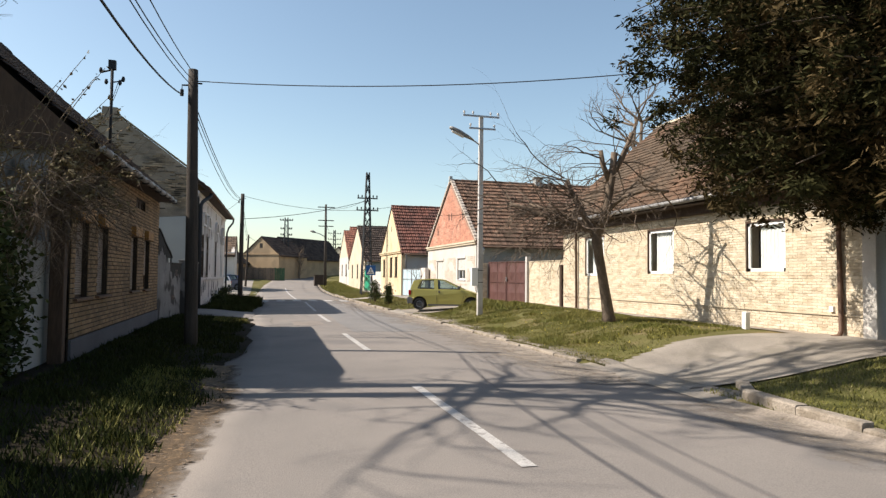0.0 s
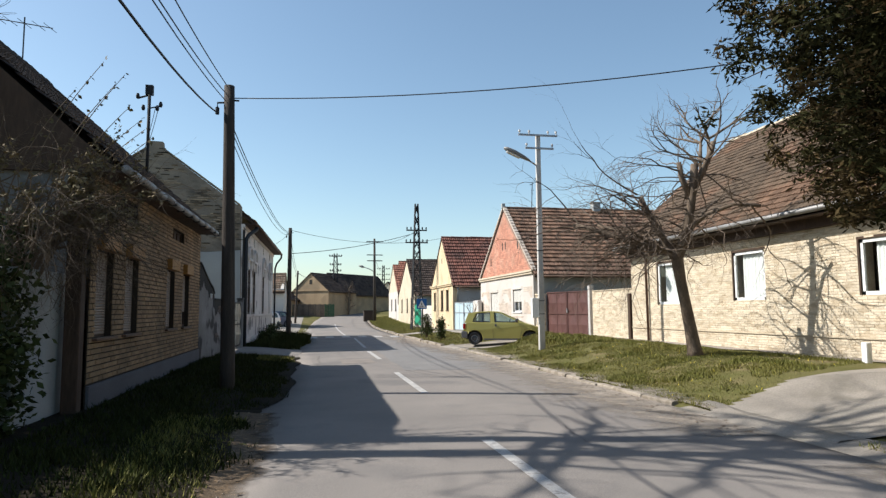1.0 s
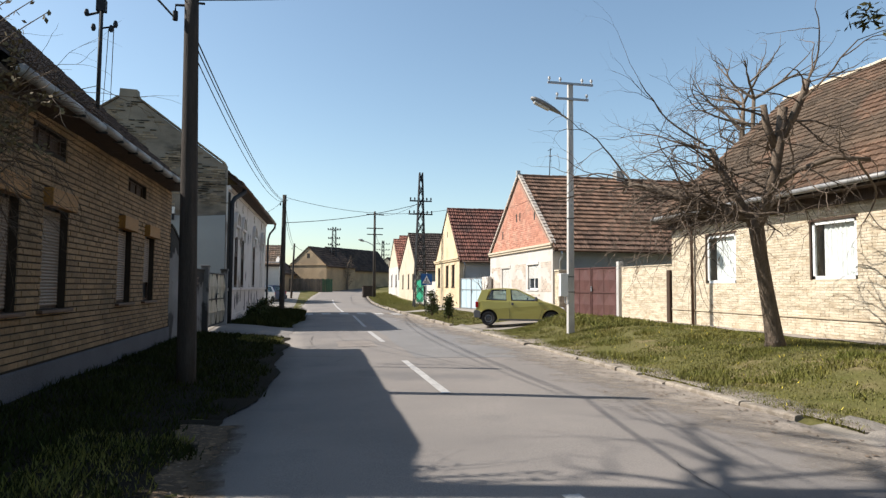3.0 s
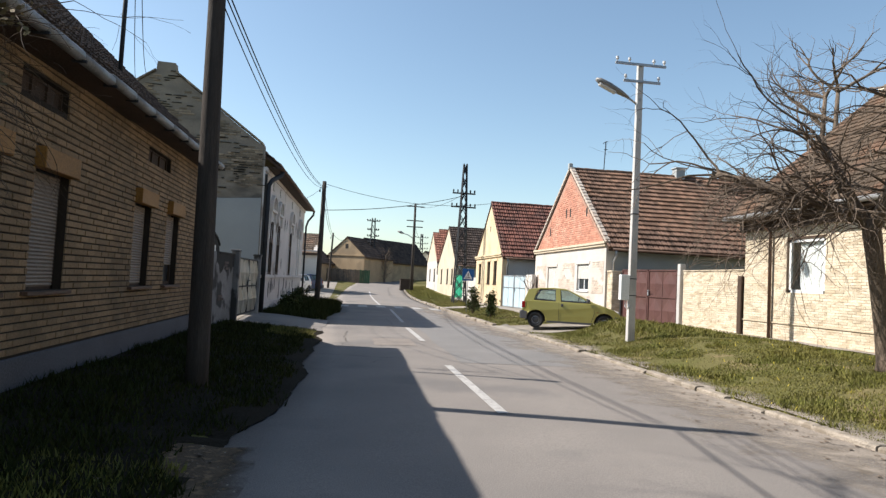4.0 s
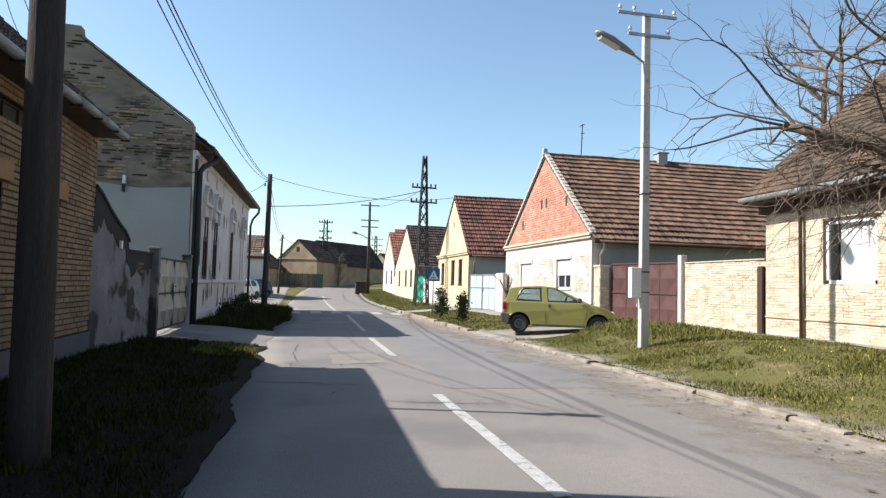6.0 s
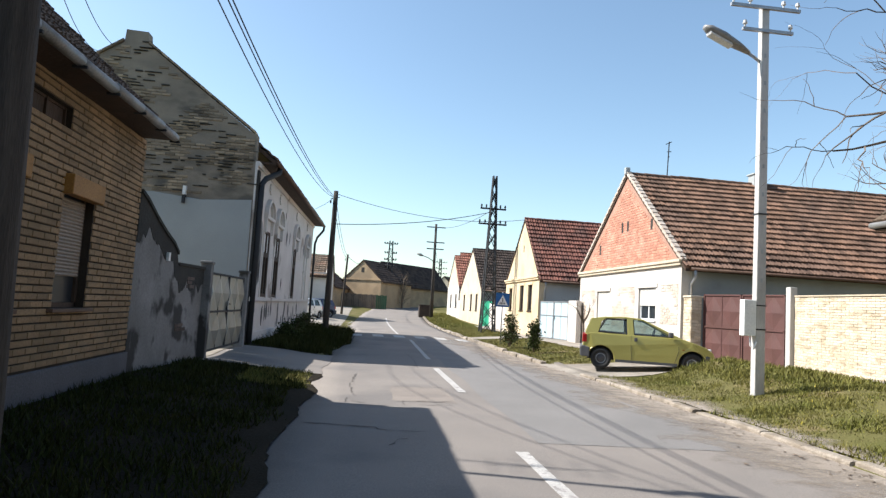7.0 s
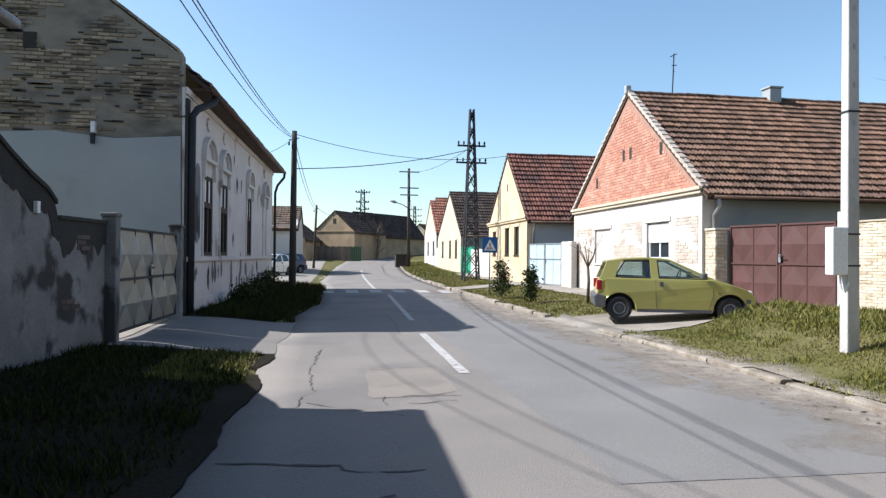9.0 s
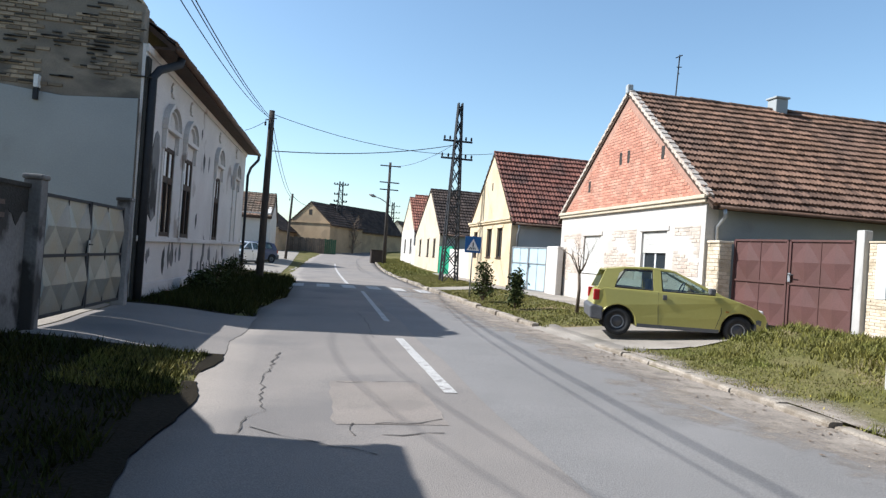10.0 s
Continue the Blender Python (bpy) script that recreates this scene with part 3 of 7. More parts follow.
solo("driveway", skin(6.05, 14.5, 7.3, 11.6, 0.03, 0.12, lambda x, y: y > 8.25 - 0.05 * (x - 6) + 0.1 * ragged(x, y) and y < 10.7 + 0.42 * (x - 6.2) + 0.1 * ragged(x, y)),
     M_CONCRETE, "cracked pale concrete driveway apron beside the verge", "driveway", kind="structure", smooth=True)
solo("driveway", skin(5.95, 11.8, 26.6, 31.4, 0.02, 0.12, lambda x, y: y > 27.3 - 0.12 * (x - 6) + 0.12 * ragged(x, y) and y < 30.6 + 0.12 * ragged(x, y)),
     M_CONCRETE, "pale concrete driveway in front of the brown gate", "driveway", kind="structure", smooth=True)
solo("pavement", skin(8.6, 10.5, 31.0, 62, 0.02, 0.25, lambda x, y: x > 8.9 + 0.08 * ragged(x, y)), M_CONCRETE,
     "narrow concrete pavement along the houses", "pavement", kind="structure", smooth=True)
solo("pavement", skin(11.2, 11.95, 10.6, 31.0, 0.02, 0.12, lambda x, y: x > 11.45 + 0.1 * ragged(x, y)), M_CONCRETE,
     "narrow concrete path along the brick wall", "pavement", kind="structure", smooth=True)
solo("pavement", skin(-12, -0.7, 50, 100, 0.02, 0.5, lambda x, y: x < left_edge(y) - 0.15), M_CONCRETE,
     "wide pale concrete side street and parking place", "pavement", kind="structure", smooth=True)
solo("pavement", skin(5.6, 8.9, 43.6, 45.6, 0.02, 0.15, lambda x, y: x > right_edge(y) + 0.02), M_CONCRETE,
     "pale concrete path from the crossing", "pavement", kind="structure", smooth=True)
def ribbon(f0, f1, y0, y1, lift, step=0.12, n=6):
    """A thin layer between two wavy lines along the road."""
    m = MB()
    k = int((y1 - y0) / step)
    for j in range(k + 1):
        y = y0 + (y1 - y0) * j / k
        a, b = f0(y), f1(y)
        for i in range(n + 1):
            x = a + (b - a) * i / n
            m.v.append((x, y, max(ground_z(x, y), road_z(x, y) if x > left_edge(y) else -9) + lift))
    m.f = [(j * (n + 1) + i, j * (n + 1) + i + 1, (j + 1) * (n + 1) + i + 1, (j + 1) * (n + 1) + i) for j in range(k) for i in range(n)]
    return m


def wav(y, s, a=0.12):
    return a * noise.noise((y * 0.9, s, 1)) + 0.4 * a * noise.noise((y * 4.3, s, 2))


# soil whose colour carries part of the verge's shade
solo("verge_soil", ribbon(lambda y: -3.6, lambda y: left_edge(y) - 0.22 * smooth01(13, 11, y) + 0.06 * smooth01(11, 13, y) + wav(y, 1), -6, 25.4, 0.014), M_SOIL_SHADE, "soil of the shaded verge, shade put into its colour", "verge", kind="structure", smooth=True)
solo("verge_soil", ribbon(lambda y: -3.6, lambda y: left_edge(y) - 0.05 + wav(y, 2), 30.2, 47, 0.014), M_SOIL_SHADE, "soil at the foot of the plaster house, darkened for shade", "verge", kind="structure", smooth=True)
solo("yard_paving", skin(-6.0, -2.78, 25.9, 29.7, 0.012), M_CONCRETE, "pale concrete paving in the yard behind the gate", "paving", kind="structure", smooth=True)
solo("driveway", ribbon(lambda y: -2.75, lambda y: left_edge(y) + 0.1 + wav(y, 3, 0.05), 25.4, 30.2, 0.008), M_ASPHALT, "short worn asphalt driveway before the grey gate", "driveway", kind="structure", smooth=True)


def wash(name, fx, f0, f1, y0, y1, material, label, seed, lift=0.006, rise_to=0):
    """A thin film of soil on the road that frays out to both sides; f0 and f1 are distances from the line fx."""
    m, cover = MB(), []
    ny, nx = int((y1 - y0) / 0.15), 8
    for j in range(ny + 1):
        y = y0 + (y1 - y0) * j / ny
        wide = 1 + 0.5 * noise.noise((0, y * 0.5, seed))
        for i in range(nx + 1):
            x = fx(y) + (f0 + (f1 - f0) * i / nx) * wide
            m.v.append((x, y, max(ground_z(x, y), road_z(x, y)) + lift))
            cover.append(1 - abs(2 * i / nx - 1) if rise_to == 0 else 0.9 * (i / nx if rise_to > 0 else 1 - i / nx))
    m.f = [(j * (nx + 1) + i, j * (nx + 1) + i + 1, (j + 1) * (nx + 1) + i + 1, (j + 1) * (nx + 1) + i) for j in range(ny) for i in range(nx)]
    ob = solo(name, m, material, label, "dirt", kind="structure", smooth=True)
    at = ob.data.attributes.new("cover", "FLOAT", "POINT")
    at.data.foreach_set("value", cover)
    return ob


def frayed(m, lo=0.35, hi=0.6):
    """Lets a soil material break up towards the edges of its film."""
    N, L = m.node_tree.nodes, m.node_tree.links
    at, geo = N.new("ShaderNodeAttribute"), N.new("ShaderNodeNewGeometry")
    at.attribute_name = "cover"
    tx, ad, rg = N.new("ShaderNodeTexNoise"), N.new("ShaderNodeMath"), N.new("ShaderNodeMapRange")
    tx.inputs["Scale"].default_value, tx.inputs["Detail"].default_value, tx.inputs["Roughness"].default_value = 2.2, 10, 0.68
    L.new(geo.outputs["Position"], tx.inputs["Vector"])
    ml = N.new("ShaderNodeMath")
    ml.operation = "MULTIPLY"
    L.new(at.outputs["Fac"], ml.inputs[0])
    ml.inputs[1].default_value = 0.55
    L.new(ml.outputs[0], ad.inputs[0])
    L.new(tx.outputs["Fac"], ad.inputs[1])
    rg.inputs["From Min"].default_value, rg.inputs["From Max"].default_value = lo + 0.2, hi + 0.35
    L.new(ad.outputs[0], rg.inputs["Value"])
    L.new(rg.outputs["Result"], N["Principled BSDF"].inputs["Alpha"])
    return m


M_WASH = frayed(mat("dusty_wash", (0.315, 0.268, 0.222), (0.25, 0.21, 0.172), 1.6, 40, 0.95, 0.5, stain=(0.17, 0.135, 0.1), amount=0.6, size=3.5, cover=0.56))
M_LITTER = frayed(mat("brown_leaf_soil", (0.13, 0.088, 0.052), (0.075, 0.052, 0.032), 3.0, 40, 0.95, 0.8, stain=(0.26, 0.17, 0.095), amount=0.7, size=14, cover=0.55), 0.3, 0.5)
wash("shoulder", left_edge, -0.6, 0.3, -6, 12.5, M_LITTER, "brown soil with leaf litter fraying onto the road edge", 4)
wash("road_dirt", lambda y: right_edge(y) - 0.02, -1.7, 0, 9.0, 45, M_WASH, "dusty soil washed along the road edge by the kerb", 2, 0.006, 1)
wash("road_dirt", lambda y: right_edge(y) + 0.14, 0, 0.5, 10.8, 27.0, M_WASH, "dusty soil between the kerb and the grass", 6, 0.012, -1)
wash("road_dirt", lambda y: right_edge(y) + 0.12, -1.2, 0, -4, 7.4, M_WASH, "dusty soil along the near kerb", 8, 0.006, 1)


def apron_edge(y0, y1):
    m = MB()
    n = int((y1 - y0) / 0.1)
    for j in range(n + 1):
        y = y0 + (y1 - y0) * j / n
        r = right_edge(y)
        m.v += [(r - 0.12, y, road_z(r - 0.12, y) + 0.004), (r + 0.12, y, road_z(r, y) + 0.03), (r + 0.5, y, max(ground_z(r + 0.5, y), road_z(r, y)) + 0.035), (r + 0.6, y, rise(y) - 0.05)]
    m.f = [(4 * j + i, 4 * j + i + 1, 4 * j + i + 5, 4 * j + i + 4) for j in range(n) for i in range(3)]
    return solo("driveway_edge", m, M_CONCRETE, "worn concrete lip where the driveway meets the road", "driveway", kind="structure", smooth=True)


apron_edge(7.3, 11.4)
apron_edge(26.9, 31.0)


def kerb_line(fx, y0, y1, high, seed, label):
    k = thing("kerb", (0, 0, 0), label, "kerb", kind="structure")
    ring = [(0.0, 0.9), (0.08, 0.975), (0.3, 1.0), (1.0, 0.99)]
    piece = MB().add([(a, b, c) for b in (0.0, 0.04, 0.96, 1.0) for a, c in ((0.0, 0.0), *[(p, q - (0.02 if b in (0.0, 1.0) else 0)) for p, q in ring], (1.0, 0.0))],
                     [(j * 6 + i, j * 6 + i + 1, j * 6 + i + 7, j * 6 + i + 6) for j in range(3) for i in range(5)] + [tuple(range(6)), tuple(range(23, 17, -1))])
    rng = random.Random(seed)
    places, y = [], y0
    while y < y1:
        ln = rng.uniform(0.85, 1.05)
        x, x2 = fx(y), fx(y + ln)
        u = Vector((x2 - x, ln, rise(y + ln) - rise(y) + rng.uniform(-0.015, 0.015))).normalized()
        n = Vector((u.y, -u.x, 0)).normalized()
        top = rise(y) + high * rng.uniform(0.75, 1.1)
        if rng.random() < 0.14:
            top -= rng.uniform(0.02, 0.05)
        places.append(basis((x + rng.uniform(-0.03, 0.03), y, top - 0.3), n, u, (0, 0, 1), 0.17, ln - 0.025, 0.3))
        y += ln
    lay_pieces(k, "kerbstone", piece, places, M_KERB, 300, near(6, 15))
    return settle(k, (fx(y0), y0, 0))


kerb_line(lambda y: right_edge(y) - 0.02 + 2.2 * smooth01(12.0, 10.7, y) ** 2, 10.75, 27.2, 0.06, 5, "worn concrete kerb half buried in dirt beside the verge")
kerb_line(lambda y: right_edge(y) + 0.15 + 0.8 * smooth01(7.0, 8.2, y), -8, 8.1, 0.17, 6, "worn concrete kerb beside the near verge")
kerb_line(lambda y: right_edge(y) - 0.02, 31.0, 95, 0.12, 7, "low concrete kerb beside the far verge")


rng = random.Random(77)
db, st = MB(), MB()
for k in range(900):
    y = rng.uniform(9, 40)
    x = right_edge(y) - abs(rng.gauss(0, 0.5)) - 0.05
    if k % 5 == 0:
        y = rng.uniform(3.5, 12.5)
        x = left_edge(y) + rng.gauss(-0.1, 0.22)
    r = rng.uniform(0.004, 0.014) if k % 2 == 0 else rng.uniform(0.01, 0.03)
    z = max(road_z(x, y), ground_z(x, y)) + 0.012
    a = rng.uniform(0, 6.28)
    if k % 2:
        db.add([(x + r * 1.6 * math.cos(a), y + r * 1.6 * math.sin(a), z + r * 0.3), (x - r * math.sin(a), y + r * math.cos(a), z), (x - r * 1.6 * math.cos(a), y - r * 1.6 * math.sin(a), z + r * 0.4), (x + r * math.sin(a), y - r * math.cos(a), z)], [(0, 1, 2, 3)])
    else:
        st.add([(x + r, y, z), (x, y + r, z), (x - r, y, z), (x, y - r, z), (x, y, z + r * 0.8)], [(0, 1, 4), (1, 2, 4), (2, 3, 4), (3, 0, 4)])
solo("fallen_leaves", db, M_BARK, "dry brown leaf litter along the road edges", "leaves", kind="stuff")
solo("pebbles", st, M_KERB, "small loose pebbles along the road edges", "pebbles", kind="stuff")


# ---- grass ----
def blades(name, n, xr, yr, material, h0, h1, seed, keep, label, w=0.012, clump=1.2):
    rng = np.random.default_rng(seed)
    vs = []
    tries = 0
    while len(vs) < n and tries < 12:
        tries += 1
        X, Y = rng.uniform(*xr, n), rng.uniform(*yr, n)
        for x, y in zip(X, Y):
            if len(vs) >= n:
                break
            g = noise.noise((x * clump, y * clump, 2)) * 0.5 + 0.5
            if rng.random() < 0.15 + 1.1 * g and keep(x, y):
                vs.append((x, y, ground_z(x, y), g))
    P = np.array(vs)
    m = len(P)
    a = rng.uniform(0, 2 * np.pi, m)
    h = rng.uniform(h0, h1, m) * (0.5 + P[:, 3])
    lean = rng.uniform(0.2, 0.9, m) * h
    b = rng.uniform(0, 2 * np.pi, m)
    ww = w * rng.uniform(0.7, 1.5, m)
    p0 = P[:, :3] + np.stack([np.cos(a) * ww, np.sin(a) * ww, -0.01 * np.ones(m)], 1)
    p1 = P[:, :3] - np.stack([np.cos(a) * ww, np.sin(a) * ww, 0.01 * np.ones(m)], 1)
    p2 = P[:, :3] + np.stack([np.cos(b) * lean, np.sin(b) * lean, h], 1)
    V = np.stack([p0, p1, p2], 1).reshape(-1, 3)
    mb = MB()
    mb.v = V.tolist()
    mb.f = [(3 * i, 3 * i + 1, 3 * i + 2) for i in range(m)]
    return solo(name, mb, material, label, "grass", kind="stuff")


def on_right(x, y):
    d = x - right_edge(y)
    if d < 0.12 or x > 11.4 and y < 31 or x > 8.9 and y > 31:
        return False
    if 8.0 < y < 10.8 + 0.42 * (x - 6.2) or 27.2 - 0.12 * (x - 6) < y < 30.7:
        return False
    return not (43.5 < y < 45.7)


def tufts(x, y):
    return on_right(x, y) and noise.noise((x * 1.1, y * 0.9, 9)) > 0.12


def on_left(x, y):
    return not 25.3 < y < 30.3 and x < left_edge(y) - 0.05 + 0.5 * ragged(x, y, 1.4) - 0.15


blades("grass", 66000, (6.1, 11.5), (10.5, 28), M_GRASS, 0.012, 0.042, 1, lambda x, y: on_right(x, y) and noise.noise((x * 0.9, y * 0.55, 12)) < 0.2 + 0.1 * noise.noise((x * 4, y * 4, 3)), "short mown green grass on the verge", 0.009, 0.9)
blades("grass", 15000, (6.1, 11.5), (10.5, 28), M_GRASS, 0.04, 0.1, 11, tufts, "longer green tufts in the mown grass", 0.01, 1.5)
blades("dry_grass", 15000, (6.1, 11.5), (10.5, 28), M_GRASSDRY, 0.012, 0.04, 2, on_right, "dry straw-coloured grass among the green", 0.009, 0.7)
blades("grass", 3800, (8.2, 11.4), (23.6, 27.4), M_GRASS, 0.05, 0.12, 7, on_right, "taller weeds round the concrete pole", 0.014, 2.0)
blades("grass", 7000, (6.3, 11), (3.5, 8.6), M_GRASS, 0.02, 0.075, 3, on_right, "rough grass on the near verge", 0.01)
blades("dry_grass", 4000, (6.3, 11), (3.5, 8.6), M_GRASSDRY, 0.015, 0.06, 33, on_right, "dry brown grass on the near verge", 0.01)
blades("grass", 20000, (5.7, 9.2), (30.5, 60), M_GRASS, 0.015, 0.055, 4, on_right, "grass strip along the houses", 0.02)
blades("dry_grass", 9000, (5.7, 9.2), (30.5, 60), M_GRASSDRY, 0.015, 0.05, 14, on_right, "dry grass in the strip along the houses", 0.02, 0.7)
blades("grass", 12000, (6, 11), (60, 95), M_GRASS, 0.05, 0.14, 5, lambda x, y: right_edge(y) + 0.2 < x < right_edge(y) + 3, "grass strip far along the road", 0.04)
# left verge blades in the shade-darkened grass colour
blades("grass", 34000, (-3.1, -0.3), (3, 33), M_GRASS_SHADE, 0.04, 0.13, 6, on_left, "rough grass beside the road, shade put into its colour")
blades("grass", 9000, (-2.3, 0.3), (30.4, 46), M_GRASS_SHADE, 0.1, 0.32, 9, lambda x, y: x < left_edge(y) - 0.05, "tall weeds at the foot of the plaster house, darkened for shade", 0.016, 1.8)
# the lighter grass colour again, where sun reaches the verge
blades("grass", 5200, (-1.9, -0.8), (4.4, 11.8), M_GRASS, 0.03, 0.1, 12, lambda x, y: x < left_edge(y) - 0.14 + 0.3 * ragged(x, y, 1.6), "sunlit green grass tufts at the road edge", 0.01, 1.6)
blades("grass", 4200, (-1.5, -0.15), (22.9, 25.3), M_GRASS, 0.03, 0.1, 15, lambda x, y: x < left_edge(y) - 0.03, "sunlit grass tufts beside the short driveway", 0.01, 1.6)
blades("dandelions", 260, (6.4, 11.4), (10.8, 24), M_FLOWER, 0.03, 0.06, 8, on_right, "small yellow dandelions in the grass", 0.011)


# ---- shared house parts ----
def gutter(pts, r=0.065, parent=None, material=None):
    m = MB().tube(pts, r, 8)
    return part("gutter", m, material or M_ZINC, parent, smooth=True)


def window_x(parent, x, y0, y1, z0, z1, face, depth=0.14, frame=M_PLASTIC_W, fw=0.07, mull=1, curtain=None, glass=M_GLASS, sill=True, name="window"):
    """A window in a wall that faces along x (face -1 or +1); x is the outer face."""
    xi = x - face * depth
    f = MB()
    t = face * 0.05
    for a in ((y0, z0, y0 + fw, z1), (y1 - fw, z0, y1, z1), (y0, z0, y1, z0 + fw), (y0, z1 - fw, y1, z1)):
        f.box(min(xi, xi + t), a[0], a[1], max(xi, xi + t), a[2], a[3])
    for k in range(1, mull + 1):
        c = y0 + (y1 - y0) * k / (mull + 1)
        f.box(min(xi, xi + t), c - fw * 0.5, z0, max(xi, xi + t), c + fw * 0.5, z1)
    w = part(name, f, frame, parent)
    xg = xi + t * 0.4
    for k in range(mull + 1):
        a, b = y0 + (y1 - y0) * k / (mull + 1) + fw * 0.5, y0 + (y1 - y0) * (k + 1) / (mull + 1) - fw * 0.5
        if glass is M_CLEAR:
            sheet = MB().add([(xg, a, z0 + fw * 0.6), (xg, b, z0 + fw * 0.6), (xg, b, z1 - fw * 0.6), (xg, a, z1 - fw * 0.6)], [(0, 1, 2, 3)])
            part("pane", sheet, glass, w).visible_shadow = False
        else:
            part("pane", MB().box(min(xg, xg + 0.008), a, z0 + fw * 0.6, max(xg, xg + 0.008), b, z1 - fw * 0.6), glass, w)
    if curtain:
        xc = xi - face * 0.06
        a, b = curtain
        m = MB()
        n = 24
        for i in range(n + 1):
            y = a + (b - a) * i / n
            xx = xc + 0.02 * math.sin(i * 1.9)
            m.v += [(xx, y, z0 + 0.05), (xx, y, z1 - 0.05)]
        m.f = [(2 * i, 2 * i + 2, 2 * i + 3, 2 * i + 1) for i in range(n)]
        part("curtain", m, M_CURTAIN, w, "white net curtain")
    if sill:
        part("window_sill", MB().box(min(x - face * 0.1, x + face * 0.05), y0 - 0.04, z0 - 0.045, max(x - face * 0.1, x + face * 0.05), y1 + 0.04, z0), frame, w)
    return w


def ridge_caps(parent, a, b, material, r=0.11, step=0.36):
    a, b = Vector(a), Vector(b)
    n = max(1, int((b - a).length / step))
    rng = random.Random(4)
    places = []
    cap = MB()
    k = 6
    for i in range(2):
        for j in range(k + 1):
            t = math.pi * j / k
            s = 1.0 if i == 0 else 0.86
            cap.v.append((math.cos(t) * s, i * 1.08, math.sin(t) * s))
    cap.f = [(j, j + 1, k + 2 + j, k + 1 + j) for j in range(k)] + [tuple(range(k, -1, -1))]
    u = (b - a).normalized()
    side = u.cross(Vector((0, 0, 1))).normalized()
    for i in range(n):
        p = a + (b - a) * (i / n) + Vector((0, 0, rng.uniform(-0.015, 0.01)))
        places.append(basis(p, side, u, side.cross(u), r, (b - a).length / n, r))
    lay_pieces(parent, "ridge_tile", cap, places, material, 60)


# ---- yellow brick house with roller shutters ----
def shutter_house():
    h = thing("brick_house", (0, 0, 0), "long yellow brick house with lowered roller shutters, in shade", "house")
    X, Y0, Y1, top = -3.2, 12.35, 22.6, 3.97
    wins = [(12.62, 13.55), (14.3, 15.25), (17.88, 18.82), (19.87, 20.82)]
    vents = [(13.85, 15.05, 3.4, 3.66), (18.42, 19.9, 3.42, 3.68)]
    holes = [(a - Y0, 1.22, b - Y0, 2.85) for a, b in wins] + [(a - Y0, c, b - Y0, d) for a, b, c, d in vents]
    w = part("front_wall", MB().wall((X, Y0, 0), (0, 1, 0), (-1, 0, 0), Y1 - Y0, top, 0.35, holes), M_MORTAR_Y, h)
    part("end_wall", MB().prism([(X - 0.02, Y1, 0), (X - 0.02, Y1, top), (-7.6, Y1, 8.15), (-12, Y1, top), (-12, Y1, 0)], (0, -0.3, 0)), M_STAINED, h)
    part("end_wall", MB().prism([(X - 0.02, Y0, 0), (X - 0.02, Y0, top - 0.2), (-7.6, Y0, 7.95), (-12, Y0, top - 0.2), (-12, Y0, 0)], (0, 0.3, 0)), M_STAINED, h, "stained plaster end wall")
    part("back_wall", MB().box(-12.3, Y0, 0, -12, Y1, top), M_STAINED, h)
    part("plinth", MB().box(X, Y0, -0.1, X + 0.05, Y1, 0.5), M_PLINTH, h, "grey rendered plinth", 0.01)
    part("eave_board", MB().obox((X - 0.3, Y0 - 0.05, top - 0.19), (-2.73 - X + 0.3, 0, 0), (0, Y1 - Y0 - 0.05, 0.19), (0, 0, 0.05)), M_DARKWOOD, h)
    s = MB()
    for a, b in wins:
        wdw = part("window", MB().box(X - 0.16, a, 1.22, X - 0.1, a + 0.06, 2.85).box(X - 0.16, b - 0.06, 1.22, X - 0.1, b, 2.85).box(X - 0.16, a, 1.22, X - 0.1, b, 1.28), M_DARKWOOD, h, "brown wooden window frame")
        low = 1.62 if a > 19 else 1.26
        n = int((2.62 - low) / 0.045)
        for i in range(n):
            z = low + i * 0.045
            part("slat", MB().add([(X - 0.1, a + 0.05, z), (X - 0.085, a + 0.05, z + 0.02), (X - 0.1, a + 0.05, z + 0.043),
                                   (X - 0.1, b - 0.05, z), (X - 0.085, b - 0.05, z + 0.02), (X - 0.1, b - 0.05, z + 0.043)],
                                  [(0, 3, 4, 1), (1, 4, 5, 2)]), M_SHUTTER, wdw)
        part("pane", MB().box(X - 0.15, a + 0.06, 1.28, X - 0.14, b - 0.06, 2.8), M_OLDGLASS, wdw)
        part("shutter_box", MB().box(X - 0.02, a - 0.02, 2.62, X + 0.13, b + 0.02, 2.87), M_SHUTTERBOX, h, "ochre shutter box over the window", 0.012)
        part("window_sill", MB().box(X - 0.1, a - 0.12, 1.17, X + 0.09, b + 0.12, 1.215), M_BROWNPIPE, h, bevel=0.006)
    for a, b, c, d in vents:
        v = part("attic_window", MB().box(X - 0.12, a, c, X - 0.08, b, c + 0.03).box(X - 0.12, a, d - 0.03, X - 0.08, b, d), M_DARKWOOD, h)
        n = 3 if b - a > 1 else 2
        for k in range(n + 1):
            yy = a + (b - a - 0.03) * k / n
            part("glazing_bar", MB().box(X - 0.12, yy, c, X - 0.07, yy + 0.03, d), M_DARKWOOD, v)
        # added dark board stands in for the shaded inside of the opening
        part("shutter_board", MB().box(X - 0.11, a, c, X - 0.1, b, d), M_DARKWOOD, v)
    # roof
    ev, rz, rx = (-2.78, top + 0.1), 8.4, -7.6
    low = 0.19  # the eave sinks towards the near end
    v = Vector((rx - ev[0], 0, rz - ev[1]))
    YE, YH, bx = Y1 - 0.1, Y0 - 0.1, 2 * rx - ev[0]
    base, tip = ev[1] - 0.1, rz - 0.12
